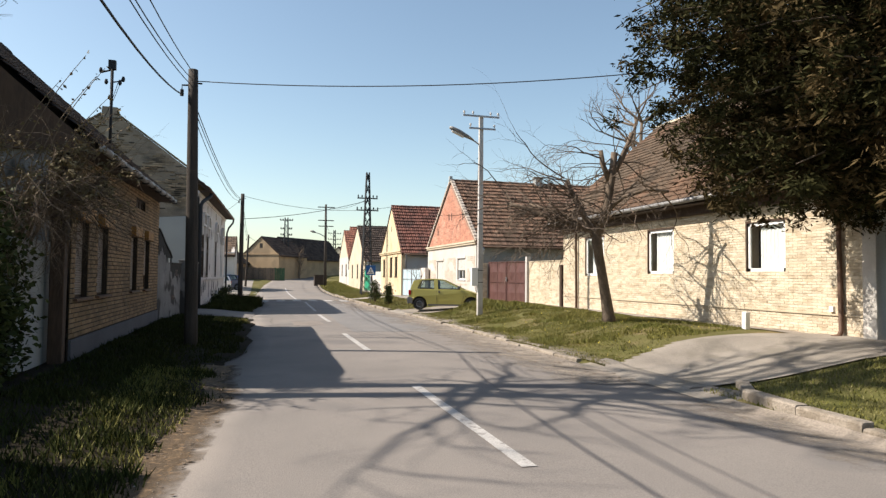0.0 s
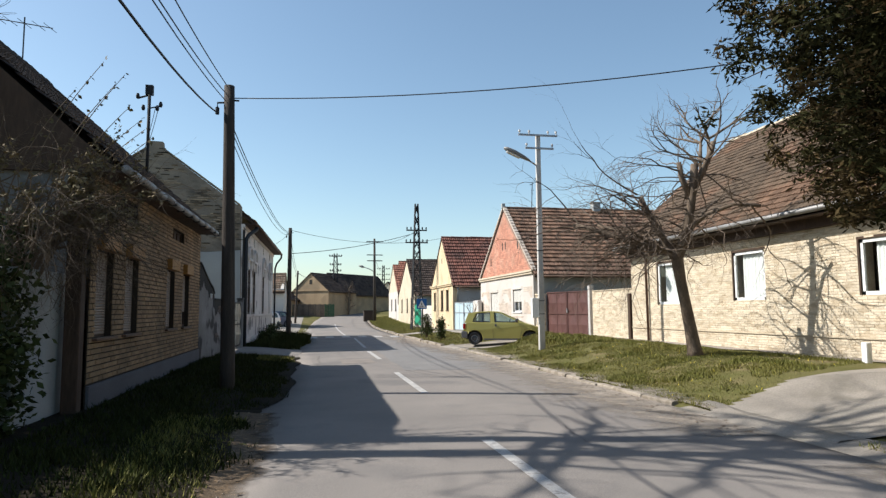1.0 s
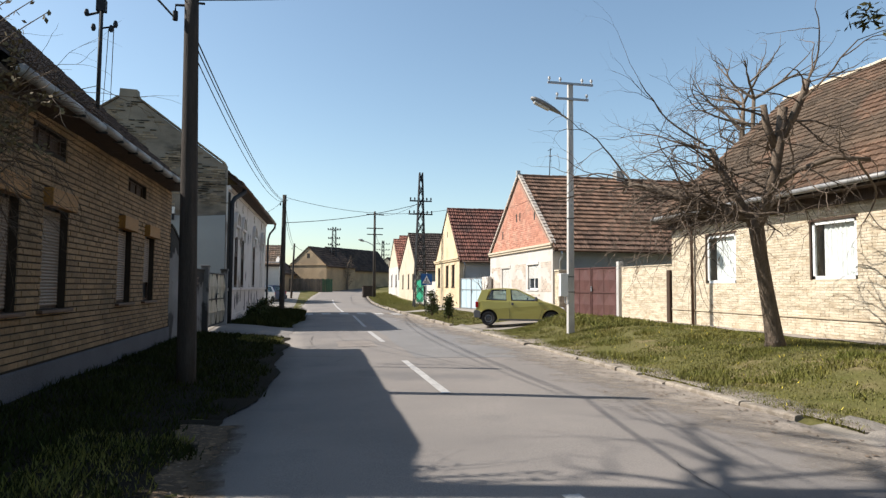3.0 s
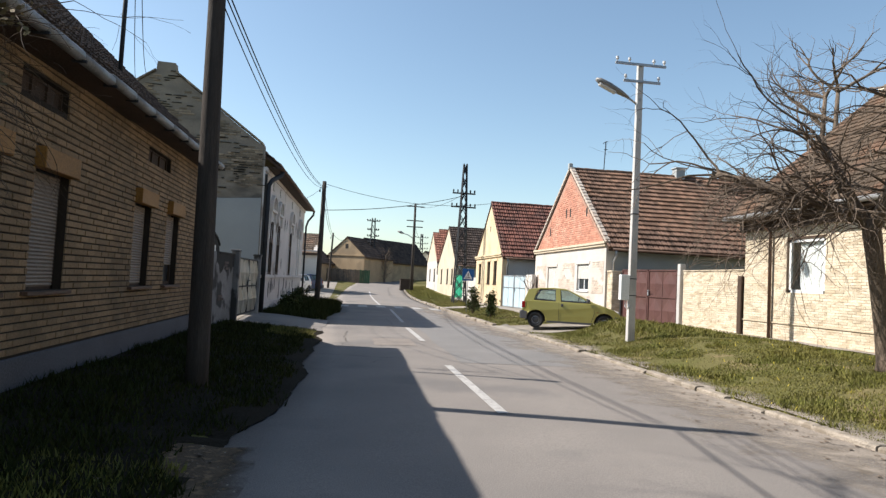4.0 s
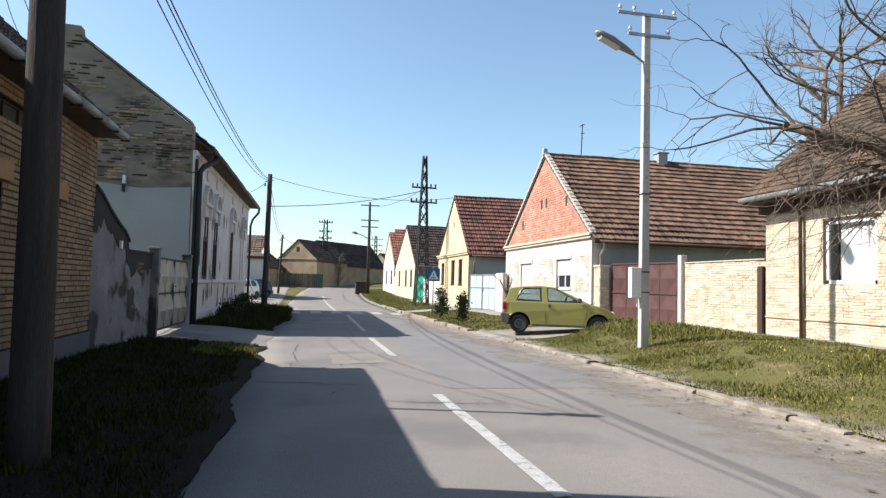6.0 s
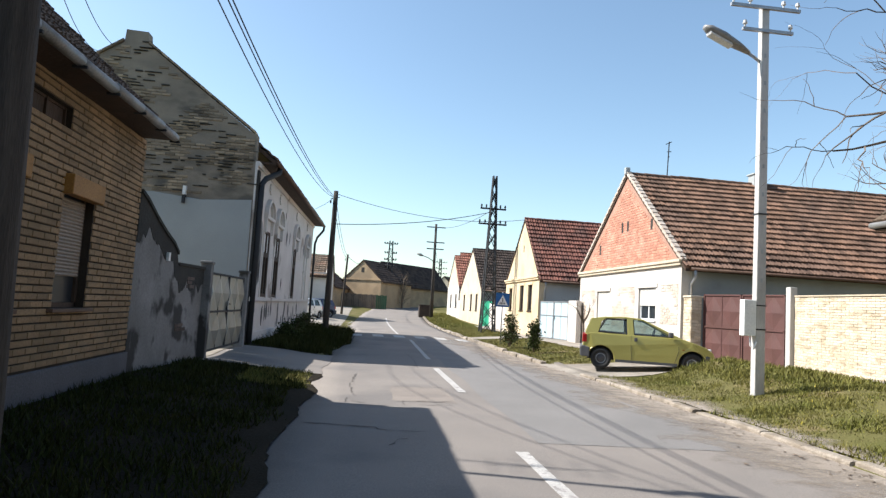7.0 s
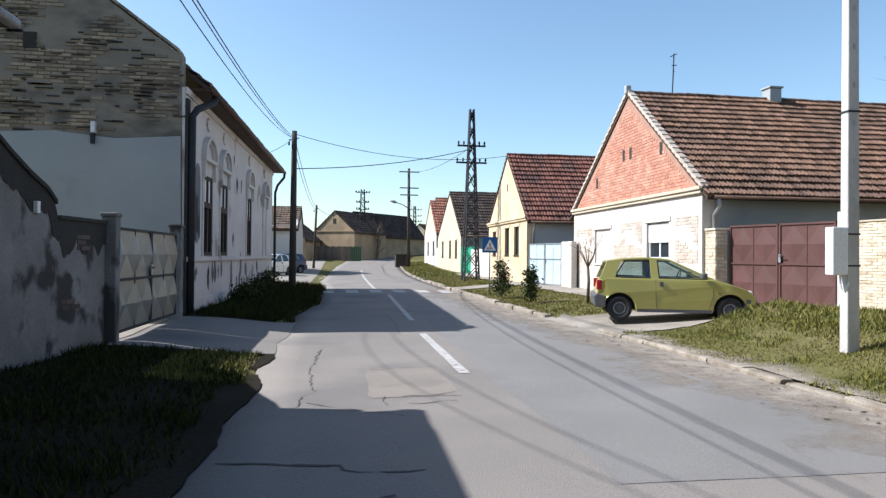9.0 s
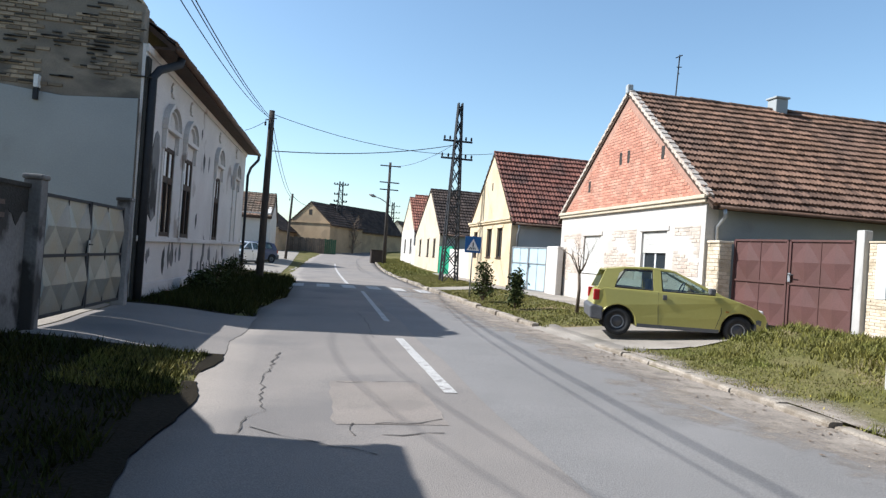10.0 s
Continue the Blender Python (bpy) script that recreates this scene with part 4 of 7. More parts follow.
    hip = MB().add([(ev[0] - 0.02, Y0 - 0.1, base - low), (ev[0] - 0.02, YE, base), (bx, YE, base), (bx, Y0 - 0.1, base - low), (rx, YH, tip - low), (rx, YE, tip)],
                   [(0, 1, 5, 4), (2, 3, 4, 5), (0, 4, 3), (1, 2, 5), (0, 3, 2, 1)])
    roof = part("roof", hip, M_DARKWOOD, h)
    tiled_roof(roof, (ev[0], Y0 - 0.1, ev[1]), (0, 1, 0), v, YE - Y0 + 0.1, v.length - 0.3, M_TILE_D, limit=120, first=near(-3, 18, 4.4), seed=5,
               drop=lambda p, q: low * (1 - p / (YE - Y0)))
    part("ridge_mortar", MB().tube([(rx, YH, rz - 0.06 - low), (rx, YE, rz - 0.06)], 0.13, 8), M_MOULD, roof)
    ridge_caps(roof, (rx, YH, rz - low), (rx, YE, rz), M_TILE_D)
    rng = random.Random(3)
    y = Y0 - 0.1
    while y < Y1 - 0.2:
        e = min(y + rng.uniform(0.85, 1.05), Y1 - 0.08)
        dz = rng.uniform(-0.015, 0.015) - low * (YE - y) / (YE - Y0)
        part("gutter", MB().tube([(-2.72, y, top + 0.06 + dz), (-2.72, e - 0.02, top + 0.075 + dz)], 0.07, 8), M_ZINC, h, smooth=True)
        part("gutter_bracket", MB().box(-2.8, e - 0.03, top - 0.01 + dz, -2.64, e, top + 0.02 + dz), M_DARKSTEEL, h)
        y = e
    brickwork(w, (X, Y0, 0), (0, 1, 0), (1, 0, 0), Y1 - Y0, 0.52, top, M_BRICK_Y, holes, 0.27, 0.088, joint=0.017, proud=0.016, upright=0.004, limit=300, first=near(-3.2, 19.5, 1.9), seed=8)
    return settle(h, (-7.6, 17.3, 0))


shutter_house()


# ---- stained yard wall and grey gate ----
def yard_wall():
    w = thing("yard_wall", (0, 0, 0), "stepped yard wall of stained grey plaster with bare brick patches", "wall")
    a, b = Vector((-3.18, 22.56, 0)), Vector((-2.82, 25.72, 0))
    u = (b - a).normalized()
    n = Vector((u.y, -u.x, 0))
    prof = [(0, 3.08), (0.25, 2.98), (0.7, 2.72), (1.1, 2.52), (1.5, 2.36), (1.72, 2.2), (1.78, 2.0)]
    L = (b - a).length
    pts = [a + Vector((0, 0, -0.1)), *[a + u * d + Vector((0, 0, z)) for d, z in prof], a + u * L + Vector((0, 0, 2.0)), a + u * L + Vector((0, 0, -0.1))]
    p = part("wall_body", MB().prism(pts, n * -0.3), M_STAINED, w, bevel=0.02)
    cop = MB()
    for (d0, z0), (d1, z1) in zip(prof, prof[1:]):
        if d1 - d0 > 0.1:
            cop.obox(a + u * d0 + Vector((0, 0, z0)) + n * 0.04, u * (d1 - d0) + Vector((0, 0, z1 - z0)), n * -0.38, (0, 0, 0.06))
    part("coping", cop, M_MOULD, w)
    part("coping", MB().obox(a + u * 1.8 + Vector((0, 0, 2.0)) + n * 0.04, u * (L - 1.8), n * -0.38, (0, 0, 0.06)), M_MOULD, w, bevel=0.01)
    def crest(d):
        for (d0, z0), (d1, z1) in zip(prof, prof[1:]):
            if d0 <= d <= d1:
                return z0 + (z1 - z0) * (d - d0) / (d1 - d0)
        return 2.0
    mm, nd = MB(), 64
    for i in range(nd + 1):
        d = L * i / nd
        deep = 0.3 + 0.42 * abs(noise.noise((d * 2.2, 3, 1))) + 0.16 * noise.noise((d * 8, 1, 6)) + 0.5 * smooth01(0.5, 0.0, d)
        for zz, o in ((crest(d) + 0.002, 0.003), (crest(d) + 0.002, 0.009), (crest(d) - deep, 0.009), (crest(d) - deep, 0.003)):
            q = a + u * d + n * o
            mm.v.append((q.x, q.y, zz))
    mm.f = [(4 * i + j, 4 * i + (j + 1) % 4, 4 * i + 4 + (j + 1) % 4, 4 * i + 4 + j) for i in range(nd) for j in range(4)]
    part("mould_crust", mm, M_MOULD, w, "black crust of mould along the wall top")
    for k, (d0, z0, wd, hg) in enumerate([(1.9, 0.75, 0.75, 0.5), (2.3, 1.5, 0.4, 0.35), (0.5, 0.9, 0.5, 0.3)]):
        brickwork(p, a + u * d0 + n * 0.001, u, n, wd, z0, z0 + hg, M_OLDRED, bl=0.25, bh=0.08, proud=0.01, limit=30, seed=k, edge=lambda p, q: noise.noise((p * 2.5 + 3, q * 3, 4)) > -0.12)
    part("lamp_bracket", MB().obox(a + u * 1.2 + Vector((0, 0, 2.05)) + n * 0.01, u * 0.07, n * 0.05, (0, 0, 0.15)), M_PLASTIC_W, w, "small white box")
    return settle(w, (-3, 24.2, 0))


yard_wall()


def metal_gate(name, a, b, z0, z1, leaves, cols, material, label, barmat, diamonds=True, mid=0.5, handle=True, fold=0.075, shifted=False):
    """A sheet-metal gate with folded diamonds from a to b in plan."""
    g = thing(name, (0, 0, 0), label, "gate")
    a, b = Vector((*a, 0)), Vector((*b, 0))
    u = (b - a).normalized()
    n = Vector((u.y, -u.x, 0))
    if n.dot(Vector((1.5, 14, 0)) - a) < 0:
        n = -n
    L = (b - a).length
    up = Vector((0, 0, 1))
    for k in range(leaves):
        s, e = L * k / leaves + 0.015, L * (k + 1) / leaves - 0.015
        fr = MB()
        t = 0.045
        for d0, d1, za, zb in ((s, s + t, z0, z1), (e - t, e, z0, z1), (s, e, z0, z0 + t), (s, e, z1 - t, z1), (s, e, z0 + (z1 - z0) * mid - t / 2, z0 + (z1 - z0) * mid + t / 2)):
            fr.obox(a + u * d0 + up * za + n * 0.03, u * (d1 - d0), n * -0.05, up * (zb - za))
        leaf = part("leaf_frame", fr, barmat, g)
        zr = [z0 + t, z0 + (z1 - z0) * mid - t / 2, z0 + (z1 - z0) * mid + t / 2, z1 - t]
        for za, zb in ((zr[0], zr[1]), (zr[2], zr[3])):
            for c in range(cols):
                d0, d1 = s + t + (e - s - 2 * t) * c / cols, s + t + (e - s - 2 * t) * (c + 1) / cols
                m = MB()

                def P(fd, fz, out):
                    return a + u * (d0 + (d1 - d0) * fd) + up * (za + (zb - za) * fz) + n * out
                if shifted:
                    o = [P(0, 0, 0), P(1, 0, 0), P(1, 1, 0), P(0, 1, 0), P(0, 0.5, fold), P(1, 0.5, fold), P(0.5, 0.5, 0), P(0.5, 0, 0), P(0.5, 1, 0)]
                    m.add(o, [(0, 6, 4), (4, 6, 3), (1, 5, 6), (5, 2, 6), (0, 7, 6), (7, 1, 6), (3, 6, 8), (8, 6, 2)])
                elif diamonds:
                    o = [P(0, 0, 0), P(1, 0, 0), P(1, 1, 0), P(0, 1, 0), P(0.5, 0, 0), P(1, 0.5, 0), P(0.5, 1, 0), P(0, 0.5, 0), P(0.5, 0.5, fold)]
                    m.add(o, [(0, 4, 7), (4, 1, 5), (5, 2, 6), (6, 3, 7), (4, 5, 8), (5, 6, 8), (6, 7, 8), (7, 4, 8)])
                else:
                    m.obox(P(0, 0, 0.0), u * (d1 - d0), n * -0.012, up * (zb - za))
                part("panel", m, material, leaf)
                if c:
                    part("rail", MB().obox(a + u * (d0 - 0.012) + up * za + n * 0.012, u * 0.024, n * -0.03, up * (zb - za)), barmat, leaf)
    if handle:
        c = L * (0.5 if leaves > 1 else 0.9)
        part("lock_plate", MB().obox(a + u * (c - 0.09) + up * (z0 + (z1 - z0) * 0.52) + n * 0.04, u * 0.06, n * 0.02, up * 0.2), M_STEEL, g)
        part("handle", MB().tube([a + u * (c - 0.06) + up * (z0 + (z1 - z0) * 0.6) + n * 0.05, a + u * (c - 0.06) + up * (z0 + (z1 - z0) * 0.6) + n * 0.1, a + u * (c - 0.2) + up * (z0 + (z1 - z0) * 0.6) + n * 0.1], 0.012, 6), M_DARKSTEEL, g)
    mid_p = (a + b) / 2
    return settle(g, (mid_p.x, mid_p.y, z0))


metal_gate("double_gate", (-2.74, 26.0), (-2.66, 29.5), 0.26, 1.97, 2, 2, M_GATEGREY, "grey sheet-metal double gate with folded diamond panels", M_DARKSTEEL, fold=0.06, shifted=True)


def gate_post(x, y, z0, z1, w, material, label, cap=True):
    p = thing("gate_post", (x, y, z0), label, "gate post", "gate posts")
    part("shaft", MB().box(-w / 2, -w / 2, -0.2, w / 2, w / 2, z1 - z0), material, p, bevel=0.015)
    if cap:
        part("cap", MB().prism([(-w * 0.6, -w * 0.6, z1 - z0), (w * 0.6, -w * 0.6, z1 - z0), (w * 0.6, w * 0.6, z1 - z0), (-w * 0.6, w * 0.6, z1 - z0)], (0, 0, 0.07)), material, p, bevel=0.025)
    return p


gate_post(-2.78, 25.84, 0.05, 2.12, 0.22, M_STAINED, "old grey concrete gate post")
gate_post(-2.68, 29.68, 0.05, 2.1, 0.24, M_STAINED, "old grey concrete gate post")


# ---- white house with a tall weathered gable ----
def gable_house():
    h = thing("plaster_house", (0, 0, 0), "old house with peeling white plaster and a tall weathered brick gable", "house")
    a, b = Vector((-2.72, 30.5, 0)), Vector((-2.28, 46.2, 0))
    u = (b - a).normalized()
    n = Vector((u.y, -u.x, 0))
    L, top = (b - a).length, 5.35
    wins = [(1.85, 2.85), (3.95, 4.95), (8.55, 9.5), (12.7, 13.55)]  # the last one is walled up
    holes = [(s, 1.5, e, 3.58) for s, e in wins[:3]]
    f = part("street_wall", MB().wall(a, u, -n, L, top, 0.4, holes), M_PEEL, h)
    # gable wall with a parapet
    gp = [(-2.72, 30.5, -0.1), (-2.8, 30.5, 6.12), (-3.0, 30.5, 6.2), (-6.02, 30.5, 8.45), (-6.05, 30.5, 8.8), (-6.65, 30.5, 8.82), (-6.68, 30.5, 8.45), (-10.4, 30.5, 5.9), (-10.4, 30.5, -0.1)]
    g = part("gable_wall", MB().prism(gp, (0, 0.36, 0)), M_SOOTM, h, "weathered brick gable with bare patches")
    part("lower_render", MB().prism([(-2.76, 30.46, 0), (-2.8, 30.46, 4.22), (-4.2, 30.46, 4.12), (-5.5, 30.46, 4.25), (-7.4, 30.46, 4.15), (-10.4, 30.46, 4.3), (-10.4, 30.46, 0)], (0, 0.039, 0)), M_GREYPL, h, "smooth grey render", 0.012)

    def inside(s, z):
        x = -2.85 - s
        lim = 6.15 + (8.45 - 6.15) * (-3.0 - x) / 3.05 if x > -6.05 else (8.75 if x > -6.65 else 8.45 - (-6.68 - x) * 0.685)
        return z < lim - 0.02 and 0.4 * noise.noise((x * 0.9, z * 1.3, 1)) + 0.18 * noise.noise((x * 3, z * 5, 2)) > -0.03
    brickwork(g, (-2.85, 30.5, 0), (-1, 0, 0), (0, -1, 0), 7.5, 4.28, 8.8, M_SOOT, bl=0.27, bh=0.085, joint=0.02, proud=0.026, upright=0.012, limit=300, first=near(-4.5, 30.5, 6), edge=inside, seed=12)
    # raised bars in the mould black paint the shade of open joints
    jr, jm = random.Random(31), MB()
    for k in range(620):
        x, z = jr.uniform(-9.5, -2.95), jr.uniform(4.25, 8.6)
        z = 4.25 + 0.085 * round((z - 4.25) / 0.085)
        lim = 6.1 + 0.735 * (-3.0 - x) if x > -6.05 else 8.4 - (-6.68 - x) * 0.685
        if z > lim - 0.15 or noise.noise((x * 0.7, z * 1.1, 8)) < jr.uniform(-0.25, 0.3):
            continue
        ln, hh = jr.uniform(0.08, 0.42), jr.uniform(0.014, 0.036)
        jm.box(x, 30.462, z - hh / 2, x + ln, 30.5, z + hh / 2)
    part("open_joint", jm, M_MOULD, g, "dark bars for the shade in washed-out mortar joints", kind="stuff")
    for sgn, p0, p1 in ((1, (-2.85, 6.16), (-6.02, 8.5)), (-1, (-10.4, 5.92), (-6.68, 8.5))):
        d = Vector((p1[0] - p0[0], 0, p1[1] - p0[1]))
        k = int(d.length / 0.22)
        for i in range(k):
            q = Vector((p0[0], 30.44, p0[1])) + d * (i / k)
            part("coping_brick", MB().obox(q + Vector((0, 0, -0.02)), d / k * 0.92, (0, 0.46, 0), (0, 0, 0.07)), M_SOOT, h)
    part("wall_anchor", MB().box(-4.68, 30.36, 4.22, -4.6, 30.5, 4.46), M_PLASTIC_W, h)
    part("wall_anchor", MB().box(-4.69, 30.38, 3.98, -4.61, 30.5, 4.2), M_DARKSTEEL, h)
    # solid dark box paints the shade of the gable hole
    part("attic_vent", MB().box(-6.12, 30.455, 6.05, -5.86, 30.52, 6.4), M_INNER_SHADE, h, "dark box for the shade in an open gable hole")
    # plinth band and cornice
    for name, z0, z1, out in (("plinth", -0.1, 0.45, 0.05), ("sill_band", 1.36, 1.48, 0.09), ("cornice", 5.2, 5.36, 0.05)):
        part(name, MB().obox(a + n * 0.002 + Vector((0, 0, z0)), u * L, n * out, (0, 0, z1 - z0)), M_PEEL, h, bevel=0.015)
    # windows, arched hoods and rosettes
    for k, (s, e) in enumerate(wins):
        c = (s + e) / 2
        if k < 3:
            fr = MB()
            for d0, d1, za, zb in ((s, s + 0.09, 1.5, 3.58), (e - 0.09, e, 1.5, 3.58), (s, e, 1.5, 1.6), (s, e, 3.48, 3.58), (s, e, 2.75, 2.9), (c - 0.05, c + 0.05, 1.5, 3.58)):
                fr.obox(a + u * d0 - n * 0.05 + Vector((0, 0, za)), u * (d1 - d0), n * 0.07, (0, 0, zb - za))
            w = part("window", fr, M_DARKWOOD, h, "tall dark brown casement")
            for s0, e0 in ((s + 0.09, c - 0.05), (c + 0.05, e - 0.09)):
                for za, zb, mm in ((1.6, 2.75, M_GLASS), (2.9, 3.48, M_CURTAIN)):
                    part("pane", MB().obox(a + u * s0 - n * 0.03 + Vector((0, 0, za)), u * (e0 - s0), n * 0.01, (0, 0, zb - za)), mm, w)
        hood = MB()
        N = 12
        for r0, r1, out in ((0.62, 0.74, 0.14), (0.5, 0.55, 0.08)):
            for i in range(N):
                t0, t1 = math.pi * i / N, math.pi * (i + 1) / N

                def Q(r, t, o):
                    return a + u * (c - r * math.cos(t)) + Vector((0, 0, 4.02 + r * 0.8 * math.sin(t))) + n * o
                hood.add([Q(r0, t0, 0), Q(r1, t0, 0), Q(r1, t1, 0), Q(r0, t1, 0), Q(r0, t0, out), Q(r1, t0, out), Q(r1, t1, out), Q(r0, t1, out)],
                         [(4, 5, 6, 7), (1, 2, 6, 5), (0, 4, 7, 3), (0, 1, 5, 4), (3, 7, 6, 2)])
        hood.obox(a + u * (c - 0.72) + Vector((0, 0, 3.93)), u * 1.44, n * 0.13, (0, 0, 0.1))
        for sx in (-0.68, 0.56):
            hood.obox(a + u * (c + sx) + Vector((0, 0, 3.5)), u * 0.12, n * 0.1, (0, 0, 0.45))
        part("window_hood", hood, M_PEEL, h, "arched stucco window hood", 0.008)
        part("surround", MB().obox(a + u * (s - 0.13) + Vector((0, 0, 1.48)), u * 0.12, n * 0.035, (0, 0, 2.2)).obox(a + u * (e + 0.01) + Vector((0, 0, 1.48)), u * 0.12, n * 0.035, (0, 0, 2.2)), M_PEEL, h)
    niche = MB()
    pts = [(0.95, 1.95), (1.2, 1.8), (1.5, 1.95), (1.52, 3.4), (1.4, 3.72), (1.25, 3.8), (1.1, 3.72), (0.95, 3.4)]
    niche.prism([a + u * s + Vector((0, 0, z)) + n * 0.003 for s, z in pts], n * 0.012)
    part("bare_patch", niche, M_STAINED, h, "bare grey patch where the plaster fell off")
    rng = random.Random(9)
    for k in range(48):
        s, z, r = rng.uniform(0.3, L - 0.4), rng.choice((rng.uniform(0.3, 1.3), rng.uniform(0.4, 1.2), rng.uniform(1.7, 5))), rng.uniform(0.1, 0.3)
        if any(p - 0.4 < s < q + 0.4 and 1.2 < z < 4.9 for p, q in wins):
            continue
        pl = [(s + r * rng.uniform(0.5, 1.1) * math.cos(t) * 0.8, z + r * rng.uniform(0.5, 1.3) * math.sin(t) * 1.4) for t in [i * math.pi / 5 for i in range(10)]]
        part("bare_patch", MB().prism([a + u * p + Vector((0, 0, q)) + n * 0.003 for p, q in pl], n * (0.051 if z < 0.45 else 0.004)), M_STAINED, h)
    for c in (2.3, 4.4, 9.0, 12.9):
        ro = MB().prism([a + u * (c + (0.2 if i % 2 else 0.13) * math.cos(i * math.pi / 8)) + Vector((0, 0, 4.93 + (0.2 if i % 2 else 0.13) * math.sin(i * math.pi / 8))) for i in range(16)], n * 0.05)
        part("rosette", ro, M_PEEL, h, "small stucco rosette", 0.012)
    # roof with deep eave
    rp = [(-2.26, 5.46), (-6.35, 8.5), (-10.9, 5.46), (-10.9, 5.34), (-6.35, 8.36), (-2.26, 5.34)]
    roof = part("roof", MB().prism([(x, 30.88, z) for x, z in rp], (0.44, 15.7, 0)), M_DARKWOOD, h)
    v = Vector((-6.35 + 2.26, 0, 8.5 - 5.46))
    tiled_roof(roof, (-2.26, 30.88, 5.5), (0.028, 1, 0), v, 15.7, v.length, M_TILE_OLD, limit=40, first=near(-1.8, 33, 5.5), seed=6)
    part("soffit", MB().prism([(-2.75, 30.86, 5.36), (-2.28, 30.86, 5.36), (-2.28, 30.86, 5.42), (-2.75, 30.86, 5.42)], (0.44, 15.7, 0)), M_DARKWOOD, h)
    gutter([(-2.2, 30.9, 5.4), (-1.76, 46.7, 5.4)], 0.07, h, M_BROWNPIPE)
    part("downpipe", MB().tube([(-2.2, 31.3, 5.33), (-2.22, 31.3, 5.2), (-2.5, 30.75, 4.9), (-2.58, 30.6, 4.7), (-2.58, 30.6, 0.1)], 0.085, 8), M_DARKSTEEL, h, smooth=True)
    part("downpipe", MB().tube([(-1.76, 46.5, 5.35), (-1.78, 46.5, 5.15), (-2.05, 46.2, 4.75), (-2.15, 46.2, 4.4), (-2.15, 46.2, 0.1)], 0.06, 8), M_DARKSTEEL, h, smooth=True)
    part("far_wall", MB().prism([(-2.32, 46.18, -0.1), (-2.32, 46.18, 5.35), (-6.35, 46.18, 8.3), (-10.4, 46.18, 5.35), (-10.4, 46.18, -0.1)], (0, -0.3, 0)), M_PEEL, h)
    # raised black strip up the near corner
    part("corner_strip", MB().obox(a + Vector((0, -0.02, 0)) + n * 0.01, u * 0.24, n * 0.06, (0, 0, 5.1)), M_MOULD, h, "black corner strip", 0.02)
    return settle(h, (-6.4, 38, 0))


gable_house()


# ---- cream brick house ----
def cream_house():
    h = thing("brick_house", (0, 0, 0), "low cream brick house with white windows, in full sun", "house")
    X, Y0, Y1, B, top = 11.94, 10.3, 24.2, 0.3, 3.5
    wins = [(12.42, 13.68, 1.88, 3.1), (16.78, 18.1, 1.83, 3.18), (20.92, 22.28, 1.76, 3.16)]
    holes = [(a - Y0, c - B, b - Y0, d - B) for a, b, c, d in wins]
    w = part("front_wall", MB().wall((X, Y0, B), (0, 1, 0), (1, 0, 0), Y1 - Y0, top - B, 0.35, holes), M_MORTAR_C, h)
    part("end_wall", MB().prism([(X + 0.02, Y1, B), (X + 0.02, Y1, top), (16.5, Y1, 7.9), (21, Y1, top), (21, Y1, B)], (0, -0.3, 0)), M_CREAM, h)
    part("end_wall", MB().prism([(X + 0.02, Y0, B), (X + 0.02, Y0, top), (16.5, Y0, 7.9), (21, Y0, top), (21, Y0, B)], (0, 0.3, 0)), M_CREAM, h)
    part("back_wall", MB().box(20.7, Y0, B, 21, Y1, top), M_CREAM, h)
    part("frieze", MB().box(11.8, Y0, top, X + 0.2, Y1 + 0.1, top + 0.25), M_DARKWOOD, h, "dark boarded eave")
    part("soffit", MB().box(11.42, Y0 - 0.1, top + 0.24, X + 0.3, Y1 + 0.2, top + 0.3), M_DARKWOOD, h)
    gutter([(11.38, Y0 - 0.1, top + 0.38), (11.38, Y1 + 0.25, top + 0.34)], 0.07, h)
    part("downpipe", MB().tube([(11.38, 10.95, top + 0.33), (11.5, 10.95, top + 0.2), (11.84, 10.85, top - 0.15), (11.86, 10.82, 0.62), (11.78, 10.8, 0.5), (11.6, 10.8, 0.48)], 0.055, 8), M_BROWNPIPE, h, "brown metal downpipe", smooth=True)
    part("downpipe", MB().tube([(11.38, 22.95, top + 0.3), (11.84, 22.92, top - 0.1), (11.86, 22.92, 0.45)], 0.045, 8), M_BROWNPIPE, h, "thin brown downpipe", smooth=True)
    part("plinth_ledge", MB().box(X - 0.04, Y0, 0.92, X, Y1, 0.955), M_MORTAR_C, h)
    for k, (a, b, c, d) in enumerate(wins):
        window_x(h, X, a, b, c, d, -1, 0.07, M_PLASTIC_W, 0.08, 0, (a + 0.03, a + (b - a) * (0.76, 0.82, 0.8)[k]), M_CLEAR, False)
        # dark sheet: the unlit room is put into its colour
        part("room_wall", MB().box(X + 0.5, a - 0.5, c - 0.4, X + 0.54, b + 0.5, d + 0.3), M_INNER_SHADE, h)
        part("lintel", MB().box(X - 0.012, a - 0.06, d, X + 0.05, b + 0.06, d + 0.06), M_DARKWOOD, h)
        part("reveal", MB().box(X - 0.02, b, c, X + 0.05, b + 0.05, d), M_DARKWOOD, h)
    part("wall_box", MB().box(X - 0.06, 11.05, 1.0, X, 11.15, 1.12), M_PLASTIC_W, h)
    ev, rd = (11.42, top + 0.42), (16.5, 8.2)
